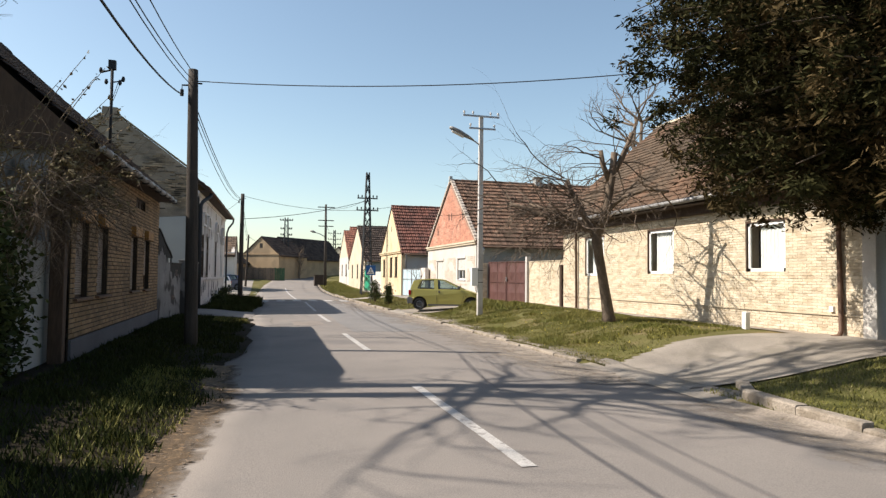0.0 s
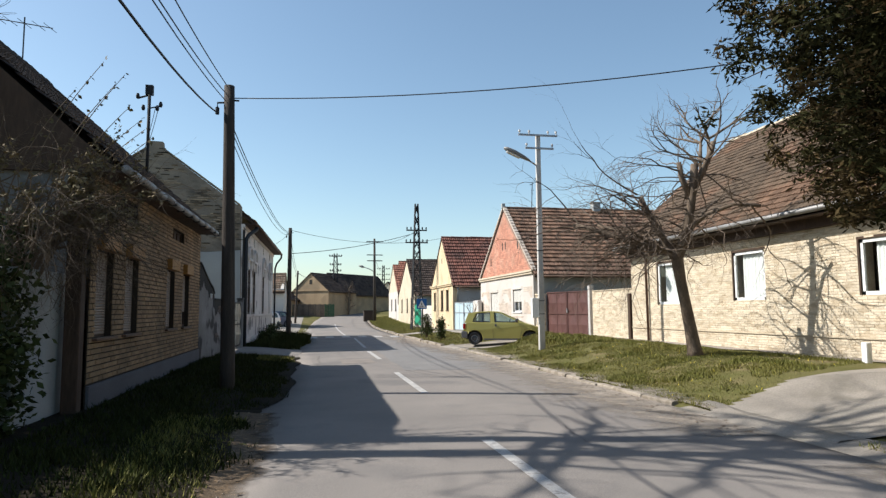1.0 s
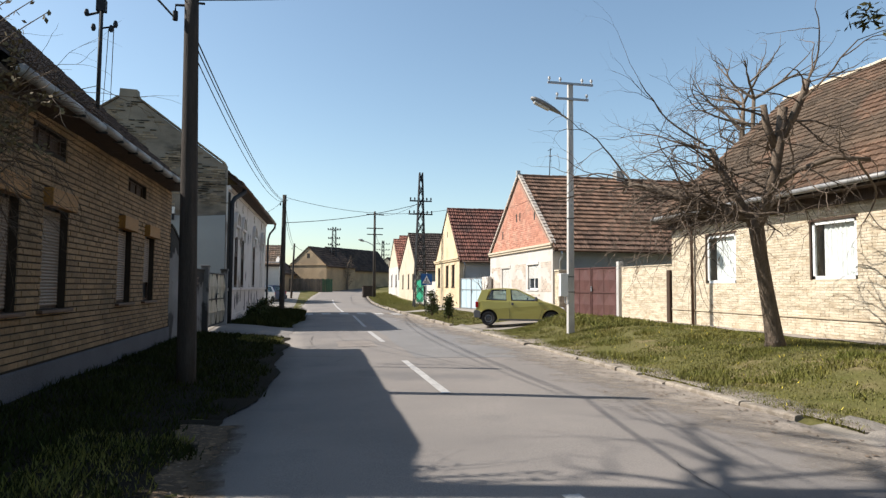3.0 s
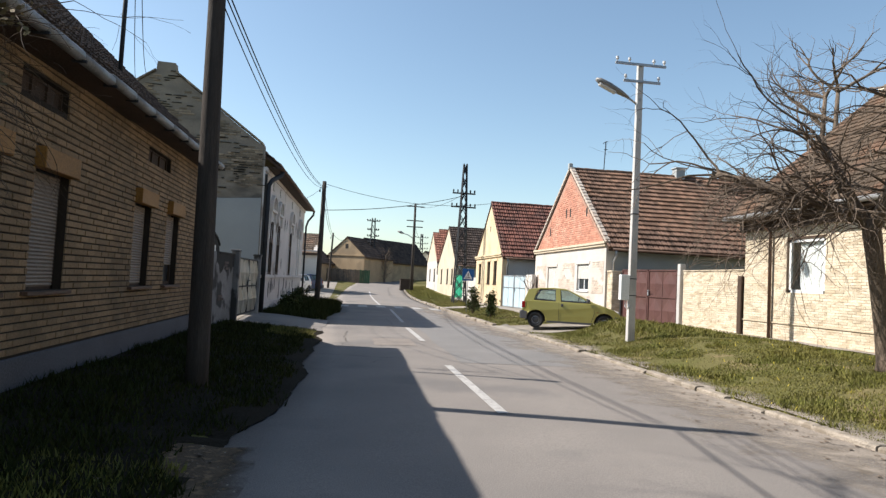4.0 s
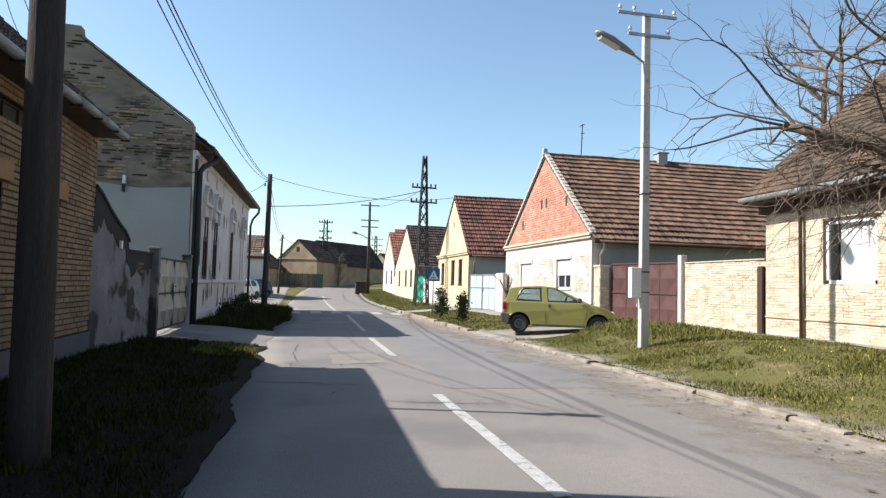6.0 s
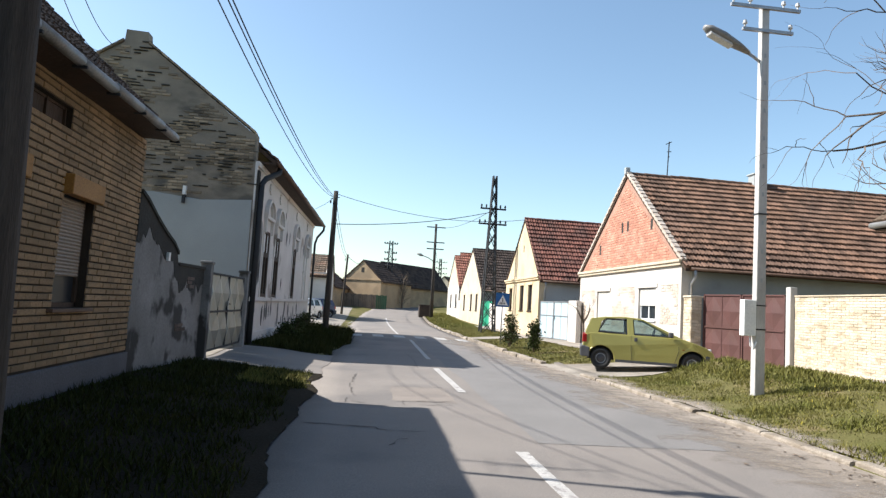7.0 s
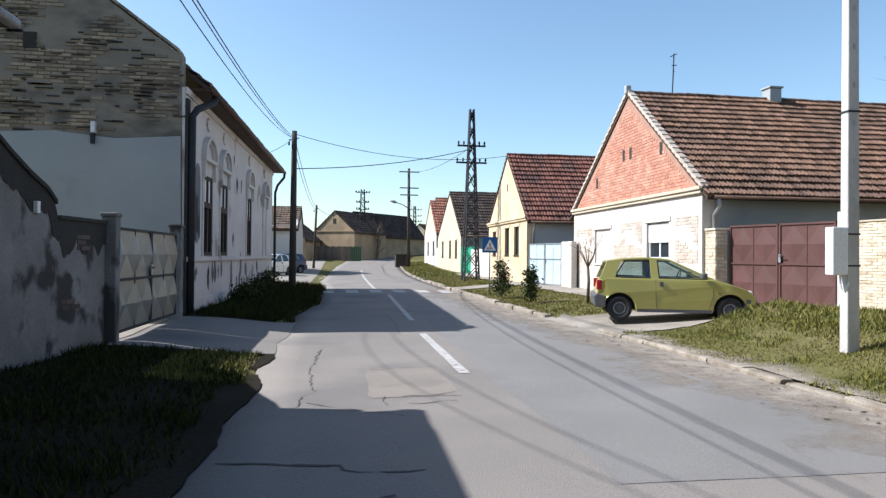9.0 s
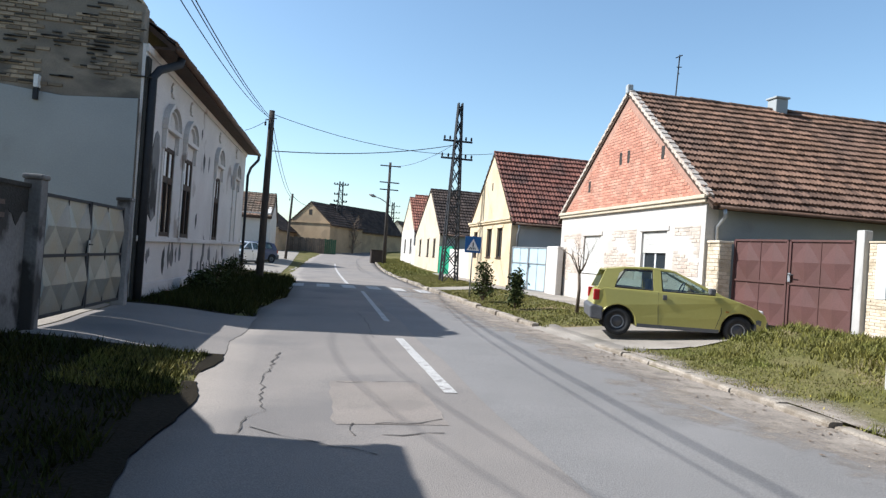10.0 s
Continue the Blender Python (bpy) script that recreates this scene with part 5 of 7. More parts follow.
    roof = part("roof", MB().prism([(ev[0], Y0 - 0.15, ev[1] - 0.08), (rd[0], Y0 - 0.15, rd[1] - 0.1), (21.6, Y0 - 0.15, ev[1] - 0.08), (21.6, Y0 - 0.15, ev[1] - 0.16), (rd[0], Y0 - 0.15, rd[1] - 0.2), (ev[0], Y0 - 0.15, ev[1] - 0.16)], (0, Y1 - Y0 + 0.4, 0)), M_DARKWOOD, h)
    v = Vector((rd[0] - ev[0], 0, rd[1] - ev[1]))
    tiled_roof(roof, (ev[0], Y0 - 0.15, ev[1]), (0, 1, 0), v, Y1 - Y0 + 0.4, v.length, M_TILE_OLD, 0.2, 0.27, 200, near(11.5, 17, 4), 7, lip=0.04)
    ridge_caps(roof, (rd[0], Y0 - 0.15, rd[1]), (rd[0], Y1 + 0.25, rd[1]), M_CREAM)
    brickwork(w, (X, Y0, 0), (0, 1, 0), (-1, 0, 0), Y1 - Y0, B, top, M_BRICK_C, [(a - Y0, c, b - Y0, d) for a, b, c, d in wins], 0.27, 0.067, joint=0.008, limit=300, first=near(11.94, 17, 1.6), seed=21, proud=0.009, upright=0.003)
    return settle(h, (16.5, 17.2, 0.3))


cream_house()
gate_post(11.95, 10.08, 0.3, 2.75, 0.32, M_WHITE, "white rendered gate post")
metal_gate("yard_gate", (11.98, 9.85), (12.0, 6.4), 0.5, 2.6, 1, 3, M_PLASTIC_W, "white yard gate in a dark frame beside the cream house", M_DARKSTEEL, False)
solo("yard_wall", MB().box(11.9, -12, 0.2, 12.2, 6.3, 2.3), M_CREAM, "plain cream yard wall", "wall", bevel=0.02)
stub = thing("marker_post", (11.25, 12.95, 0.45), "short white concrete marker post in the grass", "post")
part("shaft", MB().prism([(-0.07, -0.07, -0.1), (0.07, -0.07, -0.1), (0.07, 0.07, -0.1), (-0.07, 0.07, -0.1)], (0.02, 0.01, 0.55)), M_PLASTIC_W, stub, bevel=0.02)


def brick_yard_wall():
    w = thing("yard_wall", (0, 0, 0), "cream brick yard wall between house and gate", "wall")
    b = part("wall_body", MB().box(11.97, 24.25, 0.3, 12.25, 27.8, 2.36), M_MORTAR_C, w)
    part("coping", MB().box(11.93, 24.25, 2.36, 12.28, 27.8, 2.4), M_MORTAR_C, w, bevel=0.01)
    part("broken_pier", MB().box(11.86, 24.25, 0.4, 11.97, 24.45, 2.2), M_DARKWOOD, w, "dark rotten board at the wall end", 0.03)
    brickwork(b, (11.97, 24.46, 0), (0, 1, 0), (-1, 0, 0), 3.34, 0.36, 2.36, M_BRICK_C, bl=0.27, bh=0.067, joint=0.008, limit=120, seed=4, proud=0.011, upright=0.004)
    return settle(w, (12.1, 26, 0.3))


brick_yard_wall()
gate_post(11.95, 27.93, 0.35, 2.62, 0.2, M_POLECON, "pale concrete gate post", False)
metal_gate("double_gate", (11.9, 28.08), (11.12, 31.0), 0.42, 2.42, 2, 2, M_GATEBROWN, "brown sheet-metal double gate with faintly folded panels", M_GATEBROWN, fold=0.045)


# ---- gable-fronted houses ----
def gable_front(label, X, Y0, Y1, B, eave, apex, depth, wall_m, gable_m, roof_m, wins, over=0.3, ya=None, bricks=None, tiles=(0.24, 0.34), limit=0, side_m=None, shutters=False, frame=M_PLASTIC_W, first=None, band=None, vents=()):
    """A house whose gable looks to the road (towards -x), its ridge running away from the road."""
    h = thing("gabled_house", (0, 0, 0), label, "house", "gabled houses along the road")
    ya = ya or (Y0 + Y1) / 2
    holes = [(a - Y0, c - B, b - Y0, d - B) for a, b, c, d in wins]
    w = part("front_wall", MB().wall((X, Y0, B), (0, 1, 0), (1, 0, 0), Y1 - Y0, eave - B, 0.35, holes), wall_m, h)
    g = part("gable", MB().prism([(X - 0.001, Y0, eave), (X - 0.001, ya, apex - 0.12), (X - 0.001, Y1, eave)], (0.35, 0, 0)), gable_m, h)
    part("side_wall", MB().box(X + 0.35, Y0, B, X + depth, Y0 + 0.3, eave), side_m or wall_m, h)
    part("side_wall", MB().box(X + 0.35, Y1 - 0.3, B, X + depth, Y1, eave), side_m or wall_m, h)
    part("back_wall", MB().box(X + depth - 0.3, Y0 + 0.3, B, X + depth, Y1 - 0.3, eave), side_m or wall_m, h)
    zo = eave - over * (apex - eave) / (ya - Y0)
    e0, e1 = (Y0 - over, zo), (Y1 + over, zo)
    roof = part("roof", MB().prism([(X - 0.05, e0[0], e0[1]), (X - 0.05, ya, apex), (X - 0.05, e1[0], e1[1]), (X - 0.05, e1[0], e1[1] - 0.09), (X - 0.05, ya, apex - 0.11), (X - 0.05, e0[0], e0[1] - 0.09)], (depth + 0.2, 0, 0)), M_DARKWOOD, h)
    for y, zz in (e0, e1):
        v = Vector((0, ya - y, apex - zz))
        tiled_roof(roof, (X - 0.05, y, zz + 0.02), (1, 0, 0), v, depth + 0.2, v.length, roof_m, tiles[0], tiles[1], limit if y < ya else 0, first, 5 if y < ya else 6, lip=0.075)
    ridge_caps(roof, (X - 0.05, ya, apex + 0.02), (X + depth + 0.1, ya, apex + 0.02), roof_m)
    gutter([(X + 0.1, e0[0] - 0.05, zo - 0.02), (X + depth, e0[0] - 0.05, zo - 0.04)], 0.06, h, M_BROWNPIPE)
    part("downpipe", MB().tube([(X + 0.25, e0[0] - 0.05, zo - 0.06), (X + 0.3, e0[0] - 0.03, zo - 0.25), (X + 0.3, Y0 - 0.06, zo - 0.5), (X + 0.3, Y0 - 0.06, B + 0.1)], 0.05, 8), M_STEEL, h, smooth=True)
    for a, b, c, d in wins:
        wd = window_x(h, X, a, b, c, d, -1, 0.14, frame, 0.07, 1, None, M_GLASS)
        if shutters:
            k0 = c + (d - c) * (0.45 if a < ya else 0.0)
            n = int((d - k0) / 0.05)
            for i in range(n):
                z = k0 + i * 0.05
                part("slat", MB().box(X + 0.05, a + 0.03, z, X + 0.07, b - 0.03, z + 0.045), M_SHUTTERW, wd)
        part("lintel", MB().box(X - 0.03, a - 0.12, d, X + 0.04, b + 0.12, d + 0.14), wall_m, h, bevel=0.01)
    for y, z in vents:
        # dark box paints the shade inside the vent
        part("attic_vent", MB().box(X - 0.008, y - 0.09, z - 0.2, X + 0.05, y + 0.09, z + 0.2), M_INNER_SHADE, h)
    if band:
        part("cornice", MB().box(X - 0.09, Y0 - 0.05, eave - 0.16, X, Y1 + 0.05, eave - 0.06), band, h, bevel=0.015)
        part("cornice", MB().box(X - 0.14, Y0 - 0.08, eave - 0.06, X, Y1 + 0.08, eave + 0.04), band, h, bevel=0.015)
    return h, w, g, roof


# red brick gable
h, w, g, roof = gable_front("house with a red brick gable and peeling white lower wall", 10.64, 31.55, 41.5, 0.2, 3.5, 7.22, 14.5, M_WHITE, M_MORTAR_R, M_TILE,
                            [(33.4, 34.85, 1.5, 2.66), (37.75, 39.2, 1.3, 2.6)], 0.35, 36.25, tiles=(0.23, 0.365), limit=300, side_m=M_GREYPL, shutters=True,
                            first=near(12, 32, 4.2), band=M_CREAM, vents=[(36.05, 5.12), (36.6, 5.12), (33.9, 4.95), (39.0, 4.4)])
for sgn, y0 in ((1, 31.45), (-1, 41.6)):
    d = Vector((0, 36.25 - y0, 7.3 - 3.5))
    n = 44
    up = Vector((0, -d.z, d.y)).normalized() * (1 if sgn > 0 else -1)
    for i in range(n):
        p = Vector((10.5, y0, 3.5)) + d * (i / n) - up * 0.06 + Vector((0.06, 0, 0))
        part("verge_brick", MB().obox(p + up * (0.025 if i % 2 else 0.0), d / n * 0.93, up * 0.1, (0.2, 0, 0)), M_BRICK_P, h, "pale brick along the gable edge" if i == 0 else "")
part("finial", MB().box(10.5, 36.15, 7.2, 10.7, 36.35, 7.5), M_GREYPL, h, bevel=0.04)


def under_gable(s, z):
    y = 31.6 + s
    return z < 3.5 + (7.1 - 3.5) * ((y - 31.55) / 4.7 if y < 36.25 else (41.5 - y) / 5.25) - 0.16


brickwork(g, (10.638, 31.6, 0), (0, 1, 0), (-1, 0, 0), 9.85, 3.56, 7.1, M_BRICK_R, [(4.36, 4.92, 4.54, 5.32), (4.91, 4.92, 5.09, 5.32), (2.21, 4.75, 2.39, 5.15), (7.31, 4.2, 7.49, 4.6)],
          0.26, 0.1, proud=0.01, limit=150, first=near(10.6, 33.5, 4.5), edge=under_gable, seed=31)
for k, (a, b, c, d) in enumerate([(31.75, 33.0, 1.4, 2.75), (35.2, 37.4, 1.1, 2.75), (39.5, 41.2, 0.9, 2.7), (33.2, 35, 0.6, 1.3)]):
    brickwork(w, (10.64, a, 0), (0, 1, 0), (-1, 0, 0), b - a, c, d, M_BRICK_P, bl=0.26, bh=0.1, proud=0.012, limit=0, seed=40 + k,
              edge=lambda s, z: noise.noise((s * 1.2, z * 1.5, 7)) > -0.22)
ch = part("chimney", MB().box(15.85, 36.0, 6.6, 16.3, 36.45, 7.62).box(15.8, 35.95, 7.62, 16.35, 36.5, 7.69), M_GREYPL, h, bevel=0.02)
part("antenna", MB().tube([(12.28, 36.3, 7.1), (12.34, 36.3, 8.72)], 0.022, 6).tube([(12.2, 36.3, 8.6), (12.44, 36.3, 8.72)], 0.018, 5).tube([(12.26, 36.3, 8.3), (12.44, 36.3, 8.32)], 0.016, 5).tube([(12.26, 36.2, 8.1), (12.42, 36.4, 8.12)], 0.014, 5), M_DARKSTEEL, h)
settle(h, (17.5, 36.4, 0.2))


def brick_pier():
    p = thing("gate_pier", (0, 0, 0), "cream brick gate pier at the house corner", "pier")
    b = part("pier_body", MB().box(10.72, 31.02, 0.2, 11.06, 31.5, 2.3), M_MORTAR_C, p)
    part("coping", MB().box(10.68, 30.98, 2.3, 11.1, 31.5, 2.36), M_BRICK_C, p, bevel=0.01)
    brickwork(b, (10.72, 31.02, 0), (0, 1, 0), (-1, 0, 0), 0.48, 0.3, 2.3, M_BRICK_C, bl=0.25, bh=0.1, limit=60, seed=5)
    brickwork(b, (10.72, 31.02, 0), (1, 0, 0), (0, -1, 0), 0.34, 0.3, 2.3, M_BRICK_C, bl=0.25, bh=0.1, limit=60, seed=6)
    return settle(p, (10.9, 31.2, 0.2))


brick_pier()

# ochre gable
h, w, g, roof = gable_front("narrow house with an ochre gable and dark red tiles", 9.65, 45.2, 53.2, 0.1, 3.45, 6.95, 11, M_OCHRE, M_OCHRE, M_TILE_R,
                            [(46.6, 47.5, 1.6, 3.05), (48.5, 49.4, 1.6, 3.05), (51.4, 52.2, 1.6, 2.95)], 0.25, 48.9, tiles=(0.3, 0.36), side_m=M_WHITE, frame=M_DARKWOOD, band=M_OCHRE, vents=[(48.9, 5.2)])
settle(h, (15, 49.2, 0.1))
solo("gate_wall", MB().box(10.3, 40.9, 0.2, 10.55, 42.15, 2.2), M_WHITE, "short white rendered wall beside the pale blue gate", "wall", bevel=0.03)
metal_gate("yard_gate", (10.35, 42.2), (9.75, 45.1), 0.3, 2.15, 2, 2, M_GATEBLUE, "pale blue sheet-metal yard gate", M_STEEL, False, 0.62)

h, w, g, roof = gable_front("white house with a dark tiled roof behind the lattice mast", 10.0, 64.2, 75.8, 0.25, 3.3, 6.85, 12, M_CREAM, M_CREAM, M_TILE_D,
                            [(65.8, 66.7, 1.4, 2.8), (68.6, 69.5, 1.4, 2.8), (72.5, 73.4, 1.4, 2.8)], 0.3, 69.3, tiles=(0.42, 0.45), side_m=M_GREYPL, frame=M_DARKWOOD)
settle(h, (16, 70, 0.2))
h, w, g, roof = gable_front("white house with orange-red tiles", 10.4, 79.5, 88.5, 0.4, 3.9, 7.3, 10, M_WHITE, M_CREAM, M_TILE_O, [(81, 82, 1.6, 3), (85, 86, 1.6, 3)], 0.3, 84, tiles=(0.45, 0.5), frame=M_DARKWOOD)
settle(h, (15, 84, 0.4))
h, w, g, roof = gable_front("taller house with orange-red tiles farther along the road", 12.6, 90.5, 100, 0.6, 4.4, 8.6, 10, M_WHITE, M_CREAM, M_TILE_O, [(92, 93, 2, 3.4), (96, 97, 2, 3.4)], 0.3, 95, tiles=(0.5, 0.5), frame=M_DARKWOOD)
settle(h, (17, 95, 0.6))
metal_gate("yard_gate", (10.1, 59.4), (10.0, 64.0), 0.25, 2.2, 2, 2, M_GREEN, "green sheet-metal yard gate", M_GREEN, False)
solo("yard_wall", MB().box(9.8, 53.3, 0.2, 10.1, 59.3, 2.0), M_WHITE, "plain white yard wall", "wall", bevel=0.02)
solo("yard_wall", MB().box(10.2, 75.9, 0.3, 10.5, 79.4, 2.3), M_WHITE, "plain white yard wall far along the road", "wall", bevel=0.02)


# ---- far end of the street ----
def far_gable(label, x0, x1, y, B, eave, apex, depth, wall_m, roof_m, turn=0.0, band=True):
    """A house whose gable looks back along the road (towards -y)."""
    h = thing("gabled_house", (x0, y, B), label, "house", "houses at the far bend", turn)
    W, E, A = x1 - x0, eave - B, apex - B
    part("gable_wall", MB().prism([(0, 0, -0.5), (0, 0, E), (W / 2, 0, A - 0.15), (W, 0, E), (W, 0, -0.5)], (0, 0.3, 0)), wall_m, h)
    for a in (0, W - 0.3):
        part("side_wall", MB().box(a, 0.3, -0.5, a + 0.3, depth, E), wall_m, h)
    rf = part("roof", MB().prism([(-0.35, -0.1, E - 0.3), (W / 2, -0.1, A), (W + 0.35, -0.1, E - 0.3), (W + 0.35, -0.1, E - 0.45), (W / 2, -0.1, A - 0.15), (-0.35, -0.1, E - 0.45)], (0, depth, 0)), M_DARKWOOD, h)
    for x, s in ((-0.35, 1), (W + 0.35, -1)):
        v = Vector((W / 2 - x, 0, A - E + 0.3))
        tiled_roof(rf, (x, -0.1, E - 0.28), (0, 1, 0), v, depth, v.length, roof_m, 0.5, 0.5, 0)
    # dark box in place of the shaded attic opening
    part("attic_window", MB().box(W / 2 - 0.25, -0.02, E + (A - E) * 0.35, W / 2 + 0.25, 0.05, E + (A - E) * 0.35 + 0.7), M_INNER_SHADE, h)
    if band:
        part("cornice", MB().box(0, -0.12, E - 0.15, W, 0, E), wall_m, h)
    return h


far_gable("ochre gabled house at the far bend of the road", -2.4, 3.9, 107.6, 0.9, 4.85, 7.55, 9, M_FAROCHRE, M_TILE_D, -32)
far_gable("long tiled house behind the far bend", 0.7, 6.5, 114.2, 1.0, 4.5, 7.9, 15, M_FAROCHRE, M_TILE_D, -40)
far_gable("dark roofed house far along the road", 14, 21, 150, 1.9, 4.6, 8.0, 26, M_CREAM, M_TILE_OLD, -26)
far_gable("grey roofed house beside the parking place", -2.3, 5.7, 66, 0.1, 3.75, 5.45, 13, M_WHITE, M_TILE_OLD, 90, False)
far_gable("small ochre house behind the side street", -9.5, -3.2, 99, 0.6, 3.6, 6.0, 12, M_FAROCHRE, M_TILE_D, -10)
far_gable("white house on the far side street", -16, -10.6, 84, 0.3, 3.6, 6.2, 14, M_WHITE, M_TILE_R, 0)
M_FARBOARD = mat("weathered_fence_board", (0.16, 0.13, 0.105), (0.11, 0.09, 0.075), 2, 30, 0.9, 0.4, vary=0.2)
M_DARKGREEN = mat("dark_green_board", (0.045, 0.1, 0.055), (0.035, 0.08, 0.045), 2, 30, 0.8, 0.3, vary=0.2)
fence = thing("yard_fence", (0, 0, 0), "long weathered brown boarded fence in front of the ochre house", "fence")
for i in range(34):
    t = i / 34
    x, y = -4.5 + 8.3 * t, 103.2 - 1.0 * t
    part("board", MB().obox((x, y, rise(y) - 0.2), (8.3 / 34 * 0.94, -1.0 / 34, 0), (0, 0.05, 0), (0, 0, 2.1 + 0.05 * math.sin(i * 2.1))), M_FARBOARD if i < 28 else M_DARKGREEN, fence)
settle(fence, (0, 102.7, 0.9))
hedge = thing("dark_shed", (7.35, 82.5, 0.3), "small dark boarded shed on the verge", "shed")
part("wall_box", MB().box(-0.75, -0.6, -0.2, 0.75, 0.6, 1.3), M_DARKBOX, hedge, bevel=0.03)
part("roof", MB().box(-0.82, -0.68, 1.3, 0.82, 0.68, 1.37), M_DARKBOX, hedge, bevel=0.02)


# ---- poles, mast, wires ----
def wood_pole(x, y, z0, h, r, lean=(0, 0), label="dark weathered wooden utility pole", brackets=True):
    p = thing("utility_pole", (x, y, z0), label, "utility pole", "wooden poles")
    N = 8
    part("shaft", MB().tube([(lean[0] * i / N, lean[1] * i / N, -0.3 + (h + 0.3) * i / N) for i in range(N + 1)], [r * (1.15 - 0.35 * i / N) for i in range(N + 1)], 12), M_POLE, p, smooth=True)
    if brackets:
        part("bracket", MB().tube([(lean[0], lean[1], h - 0.35), (lean[0] - 0.22, lean[1] - 0.05, h - 0.38), (lean[0] - 0.22, lean[1] - 0.05, h - 0.5)], 0.02, 6), M_DARKSTEEL, p)
        part("bracket", MB().tube([(lean[0], lean[1], h - 0.3), (lean[0] + 0.2, lean[1], h - 0.3)], 0.018, 6), M_DARKSTEEL, p)
        part("insulator", MB().tube([(lean[0] - 0.22, lean[1] - 0.05, h - 0.62), (lean[0] - 0.22, lean[1] - 0.05, h - 0.48)], 0.04, 8), M_DARKSTEEL, p)
    return p


wood_pole(-1.46, 15.2, 0.05, 6.2, 0.13, (-0.1, 0.0))
wood_pole(-1.15, 43.4, 0.05, 6.75, 0.14, (0.03, 0))
wood_pole(-1.4, 75, 0.3, 5.7, 0.11, (0.23, 0), "far wooden utility pole")


def lamp_pole():
    p = thing("street_lamp", (7.98, 23.16, 0.45), "pale concrete street lamp pole with two crossarms", "street lamp")
    H = 7.35
    sh = MB()
    for z, w in ((-0.3, 0.1), (H, 0.078)):
        sh.v += [(-w, -w * 0.8, z), (w, -w * 0.8, z), (w, w * 0.8, z), (-w, w * 0.8, z)]
    sh.f = [(0, 1, 5, 4), (1, 2, 6, 5), (2, 3, 7, 6), (3, 0, 4, 7), (4, 5, 6, 7)]
    part("pole", sh, M_POLECON, p, bevel=0.015)
    for z, w0, w1 in ((H - 0.08, -0.75, 0.7), (H - 0.55, -0.5, 0.55)):
        arm = part("crossarm", MB().box(w0, -0.118, z, w1, -0.058, z + 0.06), M_STEEL, p)
        for x in ([w0 + 0.05, w0 + 0.4, w1 - 0.35, w1 - 0.05] if z > H - 0.3 else [w0 + 0.05, w1 - 0.05]):
            part("insulator", MB().tube([(x, -0.088, z + 0.06), (x, -0.088, z + 0.11), (x, -0.088, z + 0.13), (x, -0.088, z + 0.2)], [0.015, 0.02, 0.045, 0.035], 8), M_PORCELAIN, arm)
    part("lamp_arm", MB().tube([(-0.05, 0, 6.22), (-0.2, 0, 6.32), (-0.4, 0.01, 6.43)], 0.03, 8), M_STEEL, p, smooth=True)
    hd = MB()
    st = [(-0.3, 6.38, 0.05, 0.05), (-0.5, 6.48, 0.1, 0.09), (-0.85, 6.63, 0.155, 0.125), (-1.12, 6.75, 0.145, 0.1), (-1.24, 6.8, 0.07, 0.05)]
    for x, z, w, t in st:
        for k in range(10):
            a = 2 * math.pi * k / 10
            hd.v.append((x, math.cos(a) * w, z + math.sin(a) * t * (1 if math.sin(a) > 0 else 0.6)))
    hd.f = [(10 * i + k, 10 * i + (k + 1) % 10, 10 * i + 10 + (k + 1) % 10, 10 * i + 10 + k) for i in range(4) for k in range(10)] + [tuple(range(9, -1, -1)), tuple(range(40, 50))]
    lh = part("lamp_head", hd, M_ZINC, p, "grey cobra-head lamp", smooth=True)
    part("diffuser", MB().prism([(-0.7, -0.1, 6.515), (-1.16, -0.1, 6.715), (-1.16, 0.1, 6.715), (-0.7, 0.1, 6.515)], (0.02, 0, -0.06)), M_PORCELAIN, lh, bevel=0.02)
    mb = part("meter_box", MB().box(-0.35, -0.1, 0.88, -0.105, 0.06, 1.56), M_PLASTIC_W, p, "white meter box", 0.015)
    part("cable", MB().tube([(-0.2, -0.05, 0.9), (-0.2, -0.07, 0.7), (-0.14, -0.08, 0.64), (-0.085, -0.085, 0.78)], 0.014, 6), M_PLASTIC_W, mb, smooth=True)
    for z in (1.0, 1.45, 3.2):
        part("strap", MB().box(-0.102, -0.084, z, 0.102, 0.084, z + 0.025), M_DARKSTEEL, p)
    # darker grey plates paint the shade of the step holes
    for k in range(9):
        part("step_hole", MB().box(-0.02, -0.079 + 0.00127 * k, 1.9 + 0.55 * k, 0.02, -0.068 + 0.00127 * k, 1.98 + 0.55 * k), M_GREYPL, p)
    return p


lamp_pole()


